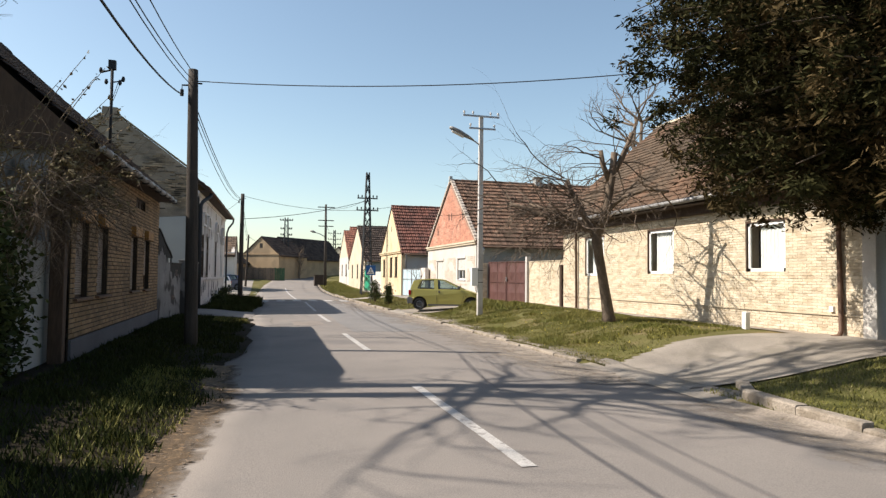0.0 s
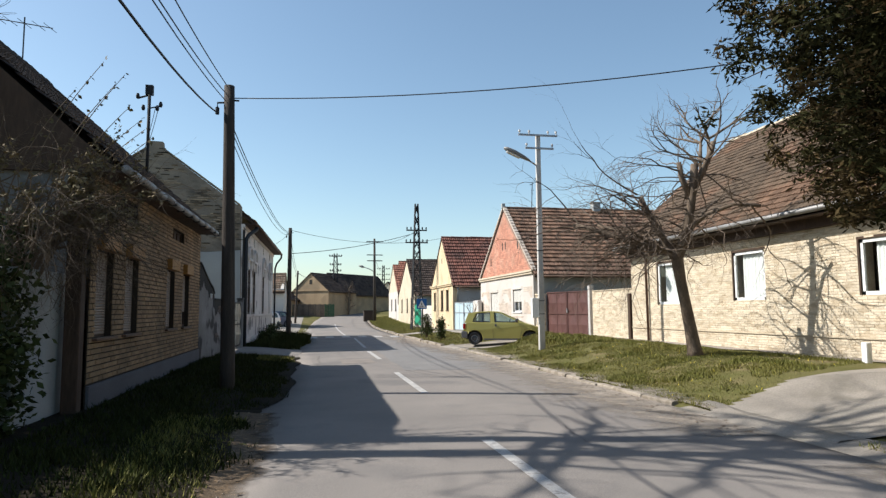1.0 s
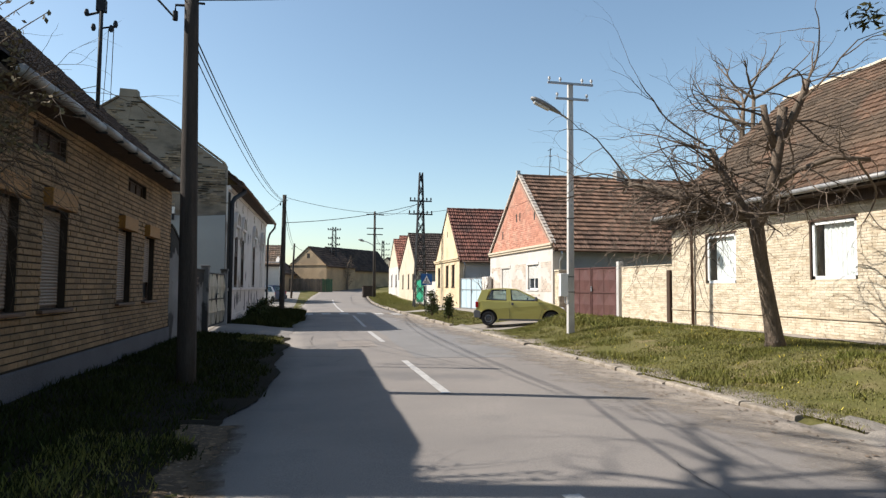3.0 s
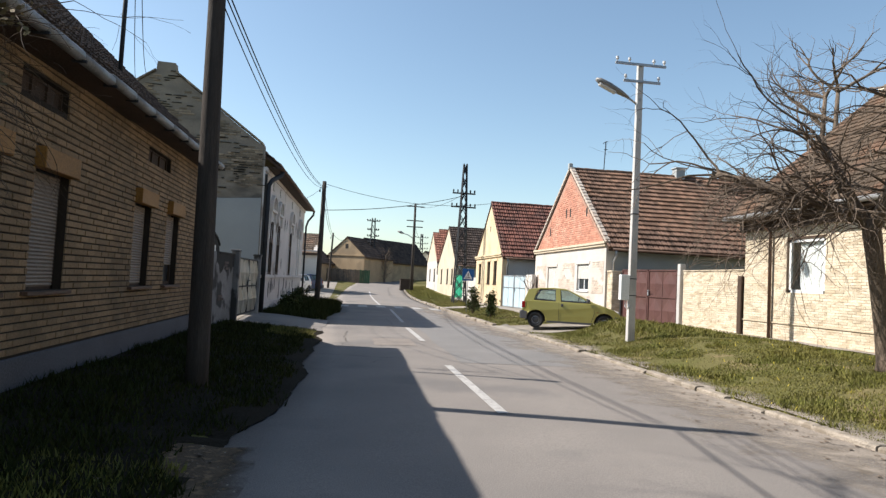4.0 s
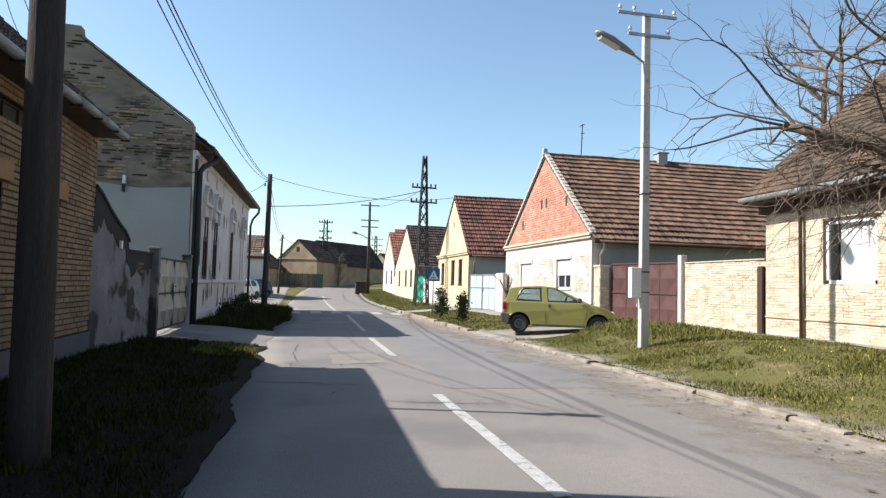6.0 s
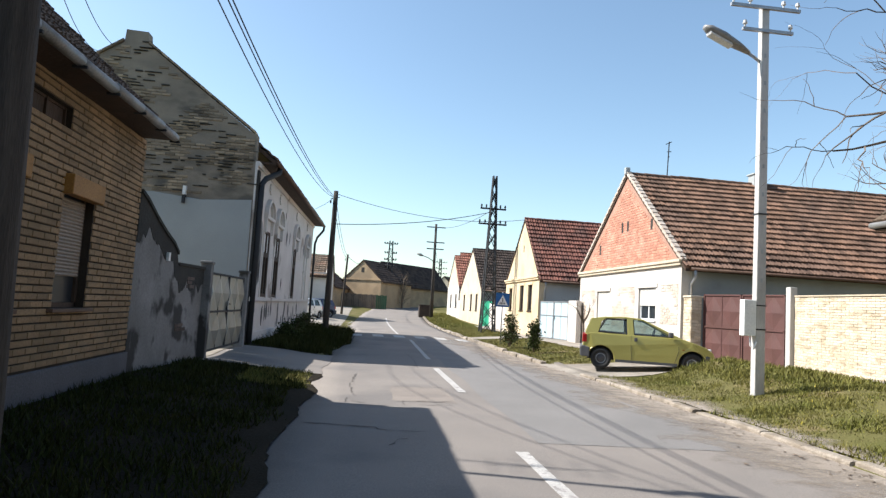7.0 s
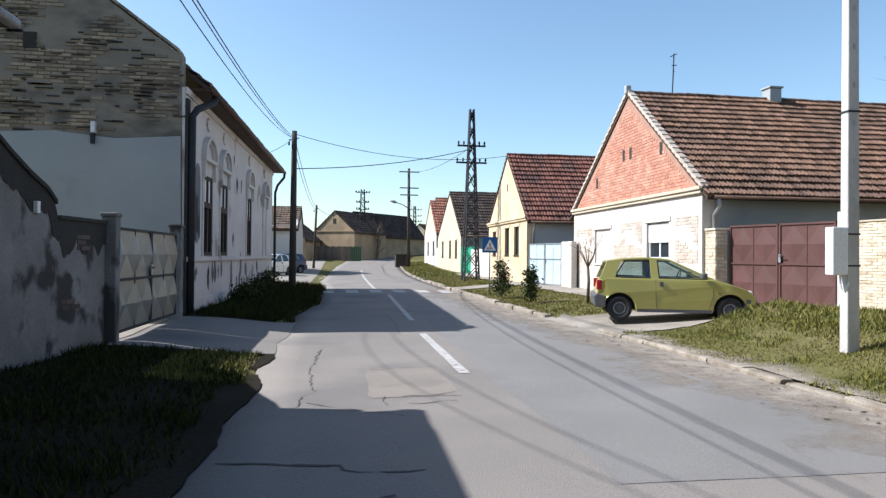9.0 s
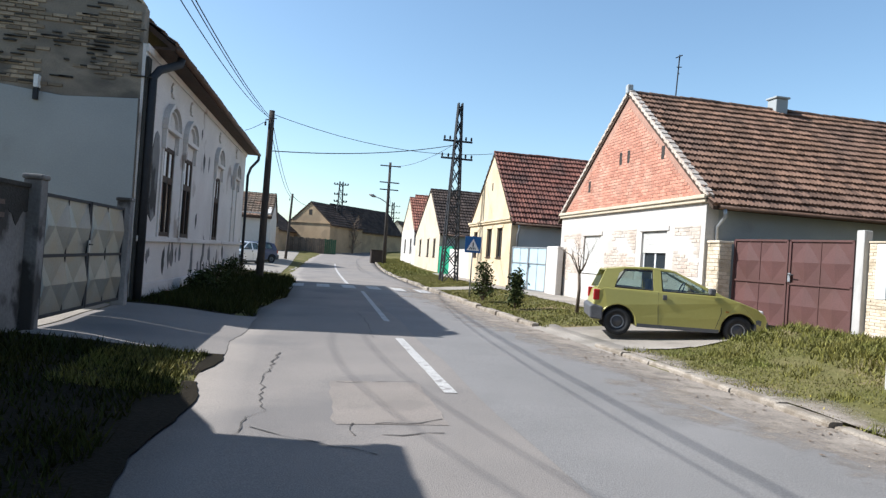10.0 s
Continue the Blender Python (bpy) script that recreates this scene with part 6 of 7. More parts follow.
def lattice(x, y, z0, H, w0, w1, arms, label, panel=False, thick=1.0):
    p = thing("lattice_mast", (x, y, z0), label, "power mast", "lattice masts")
    n = 11

    def C(sx, sy, f):
        w = w0 + (w1 - w0) * f
        return Vector((sx * w, sy * w, H * f - 0.2 * (1 - f)))
    for sx, sy in ((-1, -1), (1, -1), (1, 1), (-1, 1)):
        part("leg", MB().tube([C(sx, sy, 0), C(sx, sy, 1)], 0.05 * thick, 5), M_DARKSTEEL, p)
    for (ax, ay), (bx, by) in (((-1, -1), (1, -1)), ((1, -1), (1, 1)), ((1, 1), (-1, 1)), ((-1, 1), (-1, -1))):
        for i in range(n):
            part("brace", MB().tube([C(ax, ay, i / n), C(bx, by, (i + 1) / n)], 0.028, 4), M_DARKSTEEL, p)
            part("brace", MB().tube([C(bx, by, i / n), C(ax, ay, (i + 1) / n)], 0.028, 4), M_DARKSTEEL, p)
    for z, half in arms:
        a = part("crossarm", MB().box(-half, -0.06, z, half, 0.06, z + 0.09), M_DARKSTEEL, p)
        for x2 in (-half + 0.06, -half * 0.55, half * 0.55, half - 0.06):
            part("insulator", MB().tube([(x2, 0, z + 0.09), (x2, 0, z + 0.17), (x2, 0, z + 0.3)], [0.02 * thick, 0.06 * thick ** 1.5, 0.045 * thick], 8), M_DARKSTEEL, a)
    if panel:
        part("sheet", MB().box(-w0 * 0.95, -w0 - 0.03, 0.1, w0 * 0.95, -w0 - 0.01, 1.3), M_GREEN, p, "green sheet on the foot")
    return p


lattice(8.12, 51.1, 0.25, 9.55, 0.42, 0.1, [(7.45, 0.8), (6.5, 0.87)], "tall dark steel lattice power mast")
lattice(4.2, 110, 0.85, 10.1, 0.5, 0.22, [(9.6, 1.0), (8.2, 0.9), (7.2, 0.9), (6.2, 0.7)], "far lattice mast with stacked insulators", thick=1.8)
lattice(17.5, 160, 2.0, 10.5, 0.4, 0.2, [(9.6, 1.5), (8.2, 1.5), (7.0, 1.5)], "distant dark steel lattice power mast", thick=1.8)
p2 = thing("street_lamp", (7.7, 80, 0.5), "far concrete lamp pole with crossarms", "street lamp")
part("pole", MB().tube([(0, 0, -0.3), (-0.05, 0, 9.7)], [0.19, 0.12], 8), M_POLE, p2, smooth=True)
for z, hw in ((9.3, 1.0), (7.7, 0.95), (7.0, 0.9)):
    part("crossarm", MB().box(-hw, -0.06, z, hw, 0.06, z + 0.1), M_DARKSTEEL, p2)
part("lamp_arm", MB().tube([(0, 0, 5.7), (-0.7, 0, 6.1), (-1.5, 0, 6.35)], 0.05, 6), M_STEEL, p2, smooth=True)
part("lamp_head", MB().tube([(-1.2, 0, 6.25), (-1.5, 0, 6.35), (-1.9, 0, 6.45)], [0.06, 0.16, 0.06], 8), M_ZINC, p2, smooth=True)


def wire(a, b, sag, r=0.009, label="thin black overhead wire"):
    a, b = Vector(a), Vector(b)
    pts = [a + (b - a) * (i / 24) - Vector((0, 0, sag * 4 * (i / 24) * (1 - i / 24))) for i in range(25)]
    return solo("overhead_wire", MB().tube(pts, r, 5), M_WIRE, label, "wire", "overhead wires", smooth=True)


TOP1, TOP2 = Vector((-1.56, 15.2, 6.12)), Vector((-1.12, 43.4, 6.65))
wire(TOP1 + Vector((-0.22, 0, -0.45)), (-1.3, -14.8, 5.7), 1.55, 0.016, "thick black overhead cable")
wire(TOP1 + Vector((0.0, 0, -0.1)), (-1.6, -14.8, 6.0), 1.42)
wire(TOP1 + Vector((0.05, 0, 0.0)), (-1.6, -14.8, 6.1), 1.2)
wire(TOP1 + Vector((-0.05, 0, -0.2)), (-1.65, -14.8, 5.9), 1.32)
wire(TOP1 + Vector((0.1, 0, -0.12)), (11.6, 8.95, 6.22), 0.42, 0.011)
wood_pole(11.6, 8.95, 0.35, 6.2, 0.12, label="wooden utility pole beside the conifer")
wood_pole(-1.5, -14.8, 0.05, 6.2, 0.13, label="wooden utility pole at the start of the street")
wire(TOP1 + Vector((0.1, 0, -0.76)), TOP2 + Vector((0, 0, -0.16)), 0.5, 0.011)
wire(TOP1 + Vector((0.06, 0, -0.8)), TOP2 + Vector((-0.04, 0, -0.2)), 0.5, 0.01)
wire(TOP1 + Vector((0.05, 0, -0.95)), TOP2 + Vector((0.05, 0, -0.2)), 0.72, 0.009)
wire(TOP2 + Vector((0.1, 0, -1.45)), (7.9, 51, 7.5), 0.25, 0.02)
wire(TOP2 + Vector((0.1, 0, 0)), (9.6, 48.9, 6.9), 0.55, 0.013)
wire(TOP2 + Vector((0, 0, -0.1)), (-1.15, 75, 5.8), 0.6, 0.015)
wire(TOP2 + Vector((-0.1, 0, -0.2)), (-1.15, 75, 5.7), 0.8, 0.015)
wire(TOP2 + Vector((-0.1, 0, -0.2)), (-1.9, 41.5, 5.6), 0.05, 0.01)
wire((-1.15, 75, 5.8), (1.0, 106, 7.2), 0.5, 0.02)
aerial = thing("roof_aerial", (-7.6, 20.6, 8.36), "thin metal television aerial on the brick house's ridge", "aerial")
part("mast", MB().tube([(0, 0, -0.3), (0, 0, 1.3)], 0.02, 6), M_DARKSTEEL, aerial)
part("boom", MB().tube([(-0.75, 0.1, 1.25), (0.75, -0.1, 1.0)], 0.014, 5), M_DARKSTEEL, aerial)
for f in (-0.9, -0.5, 0.0, 0.5, 0.9):
    c = Vector((0.75 * f, -0.1 * f, 1.125 - 0.125 * f))
    part("rod", MB().tube([c + Vector((-0.05, -0.32, 0)), c + Vector((0.05, 0.32, 0))], 0.008, 4), M_DARKSTEEL, aerial)
wire((7.6, 80, 9.9), (8.1, 51.1, 7.7), 0.5, 0.015)
wire((7.6, 80, 8.2), (17.4, 160, 11.2), 0.8, 0.02)


wire((-3.75, 19.1, 7.0), (-7.0, 30.6, 8.35), 0.5, 0.009)
wire((-3.85, 19.1, 6.85), (-7.3, 30.6, 8.15), 0.75, 0.008)


def roof_mast():
    p = thing("roof_mast", (-4.0, 19.1, 5.9), "dark steel service mast with insulators on the roof", "mast")
    part("pipe", MB().tube([(0, 0, -0.9), (0, 0, 1.5)], 0.04, 8), M_DARKSTEEL, p, smooth=True)
    part("head", MB().box(-0.09, -0.07, 1.3, 0.09, 0.07, 1.55).tube([(-0.28, 0, 1.2), (0, 0, 1.3)], 0.025, 6), M_DARKSTEEL, p)
    for x, z in ((-0.28, 1.25), (0.28, 1.05), (0.2, 0.95), (-0.14, 0.95)):
        part("insulator", MB().tube([(x, 0, z - 0.06), (x, 0, z), (x, 0, z + 0.08)], [0.03, 0.05, 0.03], 8), M_DARKSTEEL, p)
    part("arm", MB().tube([(0, 0, 0.95), (0.3, 0, 1.02)], 0.018, 6), M_DARKSTEEL, p)
    return p


roof_mast()


def crossing_sign():
    p = thing("road_sign", (6.58, 39.8, 0.27), "square blue pedestrian crossing sign on a steel post", "road sign")
    part("post", MB().tube([(0, 0, -0.2), (0, 0, 2.05)], 0.03, 8), M_STEEL, p, smooth=True)
    part("plate", MB().box(-0.3, -0.045, 1.42, 0.3, -0.03, 2.02), M_SIGNBLUE, p, bevel=0.006)
    part("triangle", MB().prism([(-0.24, -0.046, 1.5), (0.24, -0.046, 1.5), (0, -0.046, 1.94)], (0, -0.004, 0)), M_PLASTIC_W, p, "white triangle")
    for k in range(4):
        part("bar", MB().prism([(-0.15 + 0.075 * k, -0.052, 1.54), (-0.11 + 0.075 * k, -0.052, 1.54), (-0.075 + 0.05 * k, -0.052, 1.62), (-0.1 + 0.05 * k, -0.052, 1.62)], (0, -0.003, 0)), M_WIRE, p)
    part("bar", MB().box(-0.02, -0.056, 1.64, 0.02, -0.051, 1.8), M_WIRE, p)
    return p


crossing_sign()


# ---- cars ----
def car(at, turn, paint, label, k=(1, 1, 1), detail=True):
    """A small one-box hatchback; x forward from the rear axle, y to its left."""
    c = thing("parked_car", at, label, "car", "", turn)
    WB, R, HW = 2.345, 0.275, 0.79

    def arch(cx, r=0.345, n=10):
        return [(cx + r * math.cos(t), 0.275 + r * math.sin(t)) for t in [math.pi * (1 - i / n) * 1.0 for i in range(n + 1)] if 0.275 + r * math.sin(t) >= 0.2]
    low = [(-0.46, 0.24), *arch(0.0), *[(0.36, 0.2), (1.98, 0.2)], *arch(WB), (2.72, 0.24), (2.86, 0.3), (2.9, 0.5), (2.86, 0.6), (2.7, 0.72), (2.35, 0.84), (2.05, 0.93), (1.2, 0.94), (0.2, 0.95), (-0.3, 0.95), (-0.42, 0.88), (-0.49, 0.62), (-0.52, 0.5), (-0.52, 0.34)]
    b = MB()
    n = len(low)
    for y, s in ((-HW, 1), (-HW + 0.1, 1), (HW - 0.1, 1), (HW, 1)):
        for x, z in low:
            inset = 0.0
            yy = y
            if z > 0.8:
                yy = y * (1 - 0.05 * (z - 0.8) / 0.15)
            if x > 2.2:
                yy *= 1 - 0.09 * ((x - 2.2) / 0.7) ** 2
            if x < -0.3:
                yy *= 1 - 0.05 * ((-0.3 - x) / 0.2) ** 2
            b.v.append((x, yy, z))
    for r in range(3):
        b.f += [(r * n + i, r * n + (i + 1) % n, (r + 1) * n + (i + 1) % n, (r + 1) * n + i) for i in range(n)]
    b.f += [tuple(range(n)), tuple(range(4 * n - 1, 3 * n - 1, -1))]
    part("body", b, paint, c, bevel=0.03)
    # greenhouse: pillars and roof round open glass
    bt = [(-0.4, 0.93), (2.12, 0.9)]
    rt = [(-0.12, 1.36), (0.1, 1.405), (0.6, 1.425), (1.05, 1.385)]

    def G(x, z, s):
        f = (z - 0.92) / 0.5
        return (x, s * (0.745 - 0.15 * f), z)
    roof = MB()
    ro = [(-0.3, 1.325), (0.1, 1.395), (0.6, 1.42), (1.0, 1.395), (1.12, 1.36), (1.08, 1.335), (0.6, 1.365), (0.1, 1.345), (-0.27, 1.28)]
    for s in (-1, 1):
        roof.v += [G(x, z, s) for x, z in ro]
    m = len(ro)
    roof.f = [(i, (i + 1) % m, m + (i + 1) % m, m + i) for i in range(m)] + [tuple(range(m - 1, -1, -1)), tuple(range(m, 2 * m))]
    part("roof", roof, paint, c, bevel=0.02)
    for s in (-1, 1):
        for nm, q in (("rear_pillar", [(-0.44, 0.92), (-0.1, 0.92), (0.0, 1.26), (0.12, 1.36), (-0.27, 1.34)]), ("middle_pillar", [(0.68, 0.92), (0.86, 0.92), (0.82, 1.39), (0.66, 1.39)]),
                      ("front_pillar", [(1.92, 0.92), (2.1, 0.91), (1.1, 1.37), (1.02, 1.37)])):
            a = [Vector(G(x, z, s)) for x, z in q]
            part(nm, MB().prism(a, (0, -s * 0.05, 0)), paint, c, bevel=0.01)
        for nm, q in (("rear_side_window", [(-0.1, 0.98), (0.68, 0.95), (0.66, 1.34), (0.12, 1.33)]), ("door_window", [(0.86, 0.95), (1.92, 0.94), (1.08, 1.36), (0.82, 1.36)])):
            a = [Vector(G(x, z, s)) - Vector((0, s * 0.02, 0)) for x, z in q]
            gl = part(nm, MB().add(a, [(0, 1, 2, 3)]), M_CARGLASS, c)
            gl.visible_shadow = False
            fr = MB()
            for i in range(4):
                fr.tube([a[i], a[(i + 1) % 4]], 0.018, 4)
            part("window_seal", fr, M_RUBBER, gl)
        # door seam, handle, trim
        part("door_seam", MB().tube([(0.8, s * (HW + 0.001), 0.28), (0.78, s * (HW + 0.001), 0.6), (0.78, s * (HW - 0.035), 0.92)], 0.005, 4), M_RUBBER, c)
        part("door_seam", MB().tube([(1.9, s * (HW + 0.001), 0.28), (2.0, s * (HW + 0.001), 0.6), (1.98, s * (HW - 0.035), 0.9)], 0.005, 4), M_RUBBER, c)
        part("door_handle", MB().box(0.86, s * HW - 0.015, 0.78, 0.94, s * HW + 0.015, 0.88), M_CARPLASTIC, c, bevel=0.008)
        part("sill_trim", MB().box(0.38, s * (HW - 0.01) - 0.012, 0.2, 1.97, s * (HW - 0.01) + 0.012, 0.27), M_CARPLASTIC, c)
        part("indicator", MB().box(2.08, s * (HW - 0.0) - 0.012, 0.62, 2.14, s * HW + 0.012, 0.65), M_SHUTTERBOX, c)
        mir = part("door_mirror", MB().box(1.72, min(s * 0.77, s * 0.95), 0.95, 1.84, max(s * 0.77, s * 0.95), 1.08), M_CARPLASTIC, c, bevel=0.03)
        part("tail_lamp", MB().box(-0.5, min(s * 0.6, s * 0.765), 0.68, -0.38, max(s * 0.6, s * 0.765), 0.9), M_TAIL, c, "red tail lamp", 0.02)
        part("headlamp", MB().box(2.6, min(s * 0.42, s * 0.68), 0.58, 2.84, max(s * 0.42, s * 0.68), 0.7), M_PORCELAIN, c, bevel=0.04)
    wsA = [Vector(G(2.1, 0.91, -1)), Vector(G(2.1, 0.91, 1)), Vector(G(1.1, 1.36, 1)), Vector(G(1.1, 1.36, -1))]
    part("windscreen", MB().add(wsA, [(0, 1, 2, 3)]), M_CARGLASS, c).visible_shadow = False
    rw = [Vector(G(-0.42, 0.94, -1)), Vector(G(-0.42, 0.94, 1)), Vector(G(-0.28, 1.33, 1)), Vector(G(-0.28, 1.33, -1))]
    part("rear_window", MB().add(rw, [(0, 1, 2, 3)]), M_CARGLASS, c).visible_shadow = False
    part("rear_bumper", MB().prism([(-0.3, -0.8, 0.28), (-0.55, -0.77, 0.3), (-0.57, -0.77, 0.55), (-0.5, -0.79, 0.6), (-0.3, -0.8, 0.55)], (0, 1.58, 0)), M_CARPLASTIC, c, "grey plastic bumper", 0.03)
    part("front_bumper", MB().prism([(2.6, -0.76, 0.26), (2.9, -0.7, 0.28), (2.93, -0.7, 0.48), (2.88, -0.7, 0.54), (2.68, -0.77, 0.52)], (0, 1.42, 0)), M_CARPLASTIC, c, "grey plastic bumper", 0.03)
    part("underbody", MB().box(-0.45, -0.6, 0.24, 2.75, 0.6, 0.62), M_RUBBER, c)
    part("seat", MB().box(0.85, -0.6, 0.6, 1.25, -0.1, 0.95).box(0.72, -0.58, 0.9, 0.86, -0.12, 1.18), M_CARPLASTIC, c, bevel=0.05)
    part("seat", MB().box(0.85, 0.1, 0.6, 1.25, 0.6, 0.95).box(0.72, 0.12, 0.9, 0.86, 0.58, 1.18), M_CARPLASTIC, c, bevel=0.05)
    sw = MB()
    sw.tube([(1.45 + 0.05 * math.sin(t), 0.35 + 0.17 * math.cos(t), 0.98 + 0.15 * math.sin(t)) for t in [i * math.pi / 8 for i in range(17)]], 0.014, 5)
    part("steering_wheel", sw, M_RUBBER, c)
    for x in (0, WB):
        for s in (-1, 1):
            y0 = s * 0.7
            ty = MB()
            prof = [(0.17, -0.075), (0.25, -0.08), (R, -0.055), (R, 0.055), (0.25, 0.08), (0.17, 0.075)]
            N = 24
            for i in range(N):
                t = 2 * math.pi * i / N
                ty.v += [(x + r * math.cos(t), y0 + yy, R + r * math.sin(t)) for r, yy in prof]
            ty.f = [(6 * i + k, 6 * i + (k + 1) % 6, 6 * ((i + 1) % N) + (k + 1) % 6, 6 * ((i + 1) % N) + k) for i in range(N) for k in range(6)]
            wh = part("wheel", ty, M_RUBBER, c, "black tyre", smooth=True)
            rim = MB()
            ro = [(0.178, 0.07), (0.15, 0.02), (0.1, 0.03), (0.05, 0.06), (0.0001, 0.06)]
            for i in range(N):
                t = 2 * math.pi * i / N
                rim.v += [(x + r * math.cos(t), y0 + s * yy, R + r * math.sin(t)) for r, yy in ro]
            rim.f = [(5 * i + k, 5 * i + k + 1, 5 * ((i + 1) % N) + k + 1, 5 * ((i + 1) % N) + k) for i in range(N) for k in range(4)]
            part("rim", rim, M_RIM, wh, "dark steel wheel disc", smooth=True)
            part("rim_ring", MB().tube([(x + 0.125 * math.cos(i * 0.3142), y0 + s * 0.045, R + 0.125 * math.sin(i * 0.3142)) for i in range(21)], 0.012, 5), M_STEEL, wh, "bare steel ring on the wheel")
    c.scale = k
    return c


car((7.25, 29.48, 0.14), -19, M_CARPAINT, "small lime-green hatchback parked on the driveway")
car((-3.3, 60.8, 0.12), 250, M_CARSILVER, "silver hatchback parked beside the road", (1.15, 1.08, 1.02))
car((-2.6, 65.5, 0.14), 230, M_CARBLUE, "dark blue car parked behind the silver one", (1.2, 1.1, 1.05))


# ---- trees and bushes ----
def grow(mb, p, d, length, r, rng, depth, bend_=0.25, up=0.1, split=(2, 3), shrink=0.72, nseg=5, tips=None, spread=0.7, rshrink=0.62):
    pts, rad = [Vector(p)], [r]
    d = Vector(d).normalized()
    for i in range(nseg):
        d = (d + Vector((rng.uniform(-1, 1), rng.uniform(-1, 1), rng.uniform(-1, 1))) * bend_ * 0.5 + Vector((0, 0, up))).normalized()
        pts.append(pts[-1] + d * length / nseg)
        rad.append(r * (1 - (1 - rshrink) * (i + 1) / nseg))
    mb.tube(pts, rad, 7 if r > 0.04 else (5 if r > 0.012 else 3), caps=depth == 0 or r > 0.03)
    if tips is not None and r < 0.02:
        tips += pts[1:]
    if depth > 0:
        for k in range(rng.randint(*split)):
            i = rng.randint(max(1, nseg // 2), nseg) if k else nseg
            q = (d + Vector((rng.gauss(0, 1), rng.gauss(0, 1), rng.gauss(0, 0.7))) * spread).normalized()
            grow(mb, pts[i], q, length * shrink * rng.uniform(0.75, 1.15), rad[i] * rng.uniform(0.65, 0.95), rng, depth - 1, bend_, up, split, shrink, nseg, tips, spread, rshrink)


def street_tree():
    t = thing("bare_tree", (9.46, 16.27, 0.5), "bare pollarded tree with whippy branches on the verge", "tree")
    trunk = MB().tube([(0.03, 0, -0.2), (0.0, 0.0, 0.1), (-0.08, 0, 0.6), (-0.2, -0.02, 1.2), (-0.32, -0.05, 1.75), (-0.4, -0.06, 2.25), (-0.44, -0.05, 2.5)], [0.24, 0.175, 0.15, 0.135, 0.13, 0.145, 0.125], 12)
    part("trunk", trunk, M_BARK, t, smooth=True)
    rng = random.Random(11)
    limbs = [[(-0.42, -0.05, 2.3), (-0.28, -0.2, 2.75), (-0.2, -0.35, 3.4), (-0.15, -0.45, 4.0), (-0.1, -0.5, 4.65)],
             [(-0.44, -0.05, 2.3), (-0.62, 0.05, 2.7), (-0.85, 0.15, 3.2), (-1.02, 0.28, 3.6), (-1.12, 0.36, 3.95)],
             [(-0.45, -0.05, 2.45), (-0.9, 0.2, 2.65), (-1.5, 0.5, 2.85), (-2.1, 0.9, 3.15), (-2.6, 1.2, 3.3)],
             [(-0.42, 0.0, 2.4), (-0.7, 0.5, 2.8), (-1.1, 1.1, 3.1), (-1.6, 1.9, 3.4)],
             [(-0.15, -0.45, 4.0), (0.05, -0.55, 4.4), (0.3, -0.6, 4.95), (0.36, -0.62, 5.2)],
             [(-0.17, -0.4, 3.8), (-0.4, -0.4, 4.3), (-0.48, -0.42, 4.7)],
             [(-0.25, -0.25, 3.0), (0.1, -0.6, 3.4), (0.6, -1.0, 3.6), (1.0, -1.4, 3.5)]]
    for l, r in zip(limbs, (0.13, 0.1, 0.085, 0.07, 0.09, 0.085, 0.06)):
        part("limb", MB().tube(l, [r * (1 - 0.3 * i / (len(l) - 1)) for i in range(len(l))], 9), M_BARK, t, smooth=True)
    tw = MB()
    for j, l in enumerate(limbs):
        for k in range((20, 30, 34, 24, 9, 8, 12)[j]):
            i = rng.randint(1, len(l) - 1)
            f = rng.random()
            p = Vector(l[i - 1]) * (1 - f) + Vector(l[i]) * f
            side = rng.uniform(-0.9, 0.9)
            out = Vector((-1.0 if j in (1, 2, 3) or rng.random() < 0.5 else 0.6, side, 0)).normalized()
            d = (out + Vector((rng.gauss(0, 0.35), rng.gauss(0, 0.35), rng.uniform(-0.3, 0.45)))).normalized()
            grow(tw, p, d, rng.uniform(0.9, 1.9), rng.uniform(0.013, 0.026), rng, 2, 0.6, rng.uniform(-0.11, 0.0), (2, 4), 0.6, 7, None, 0.5, 0.45)
    for a, b, c in (((-1.2, 0.35, 4.0), (-1, 0, 0.3), 2.0), ((0.3, -0.6, 5.0), (0.6, 0, 1), 1.6), ((0.3, -0.6, 5.0), (0.9, 0.2, 0.8), 1.4)):
        grow(tw, a, b, c, 0.024, rng, 3, 0.45, 0.0, (2, 3), 0.55, 8, None, 0.5, 0.4)
    part("twig_mass", tw, M_TWIG, t, kind="stuff")
    return t


street_tree()


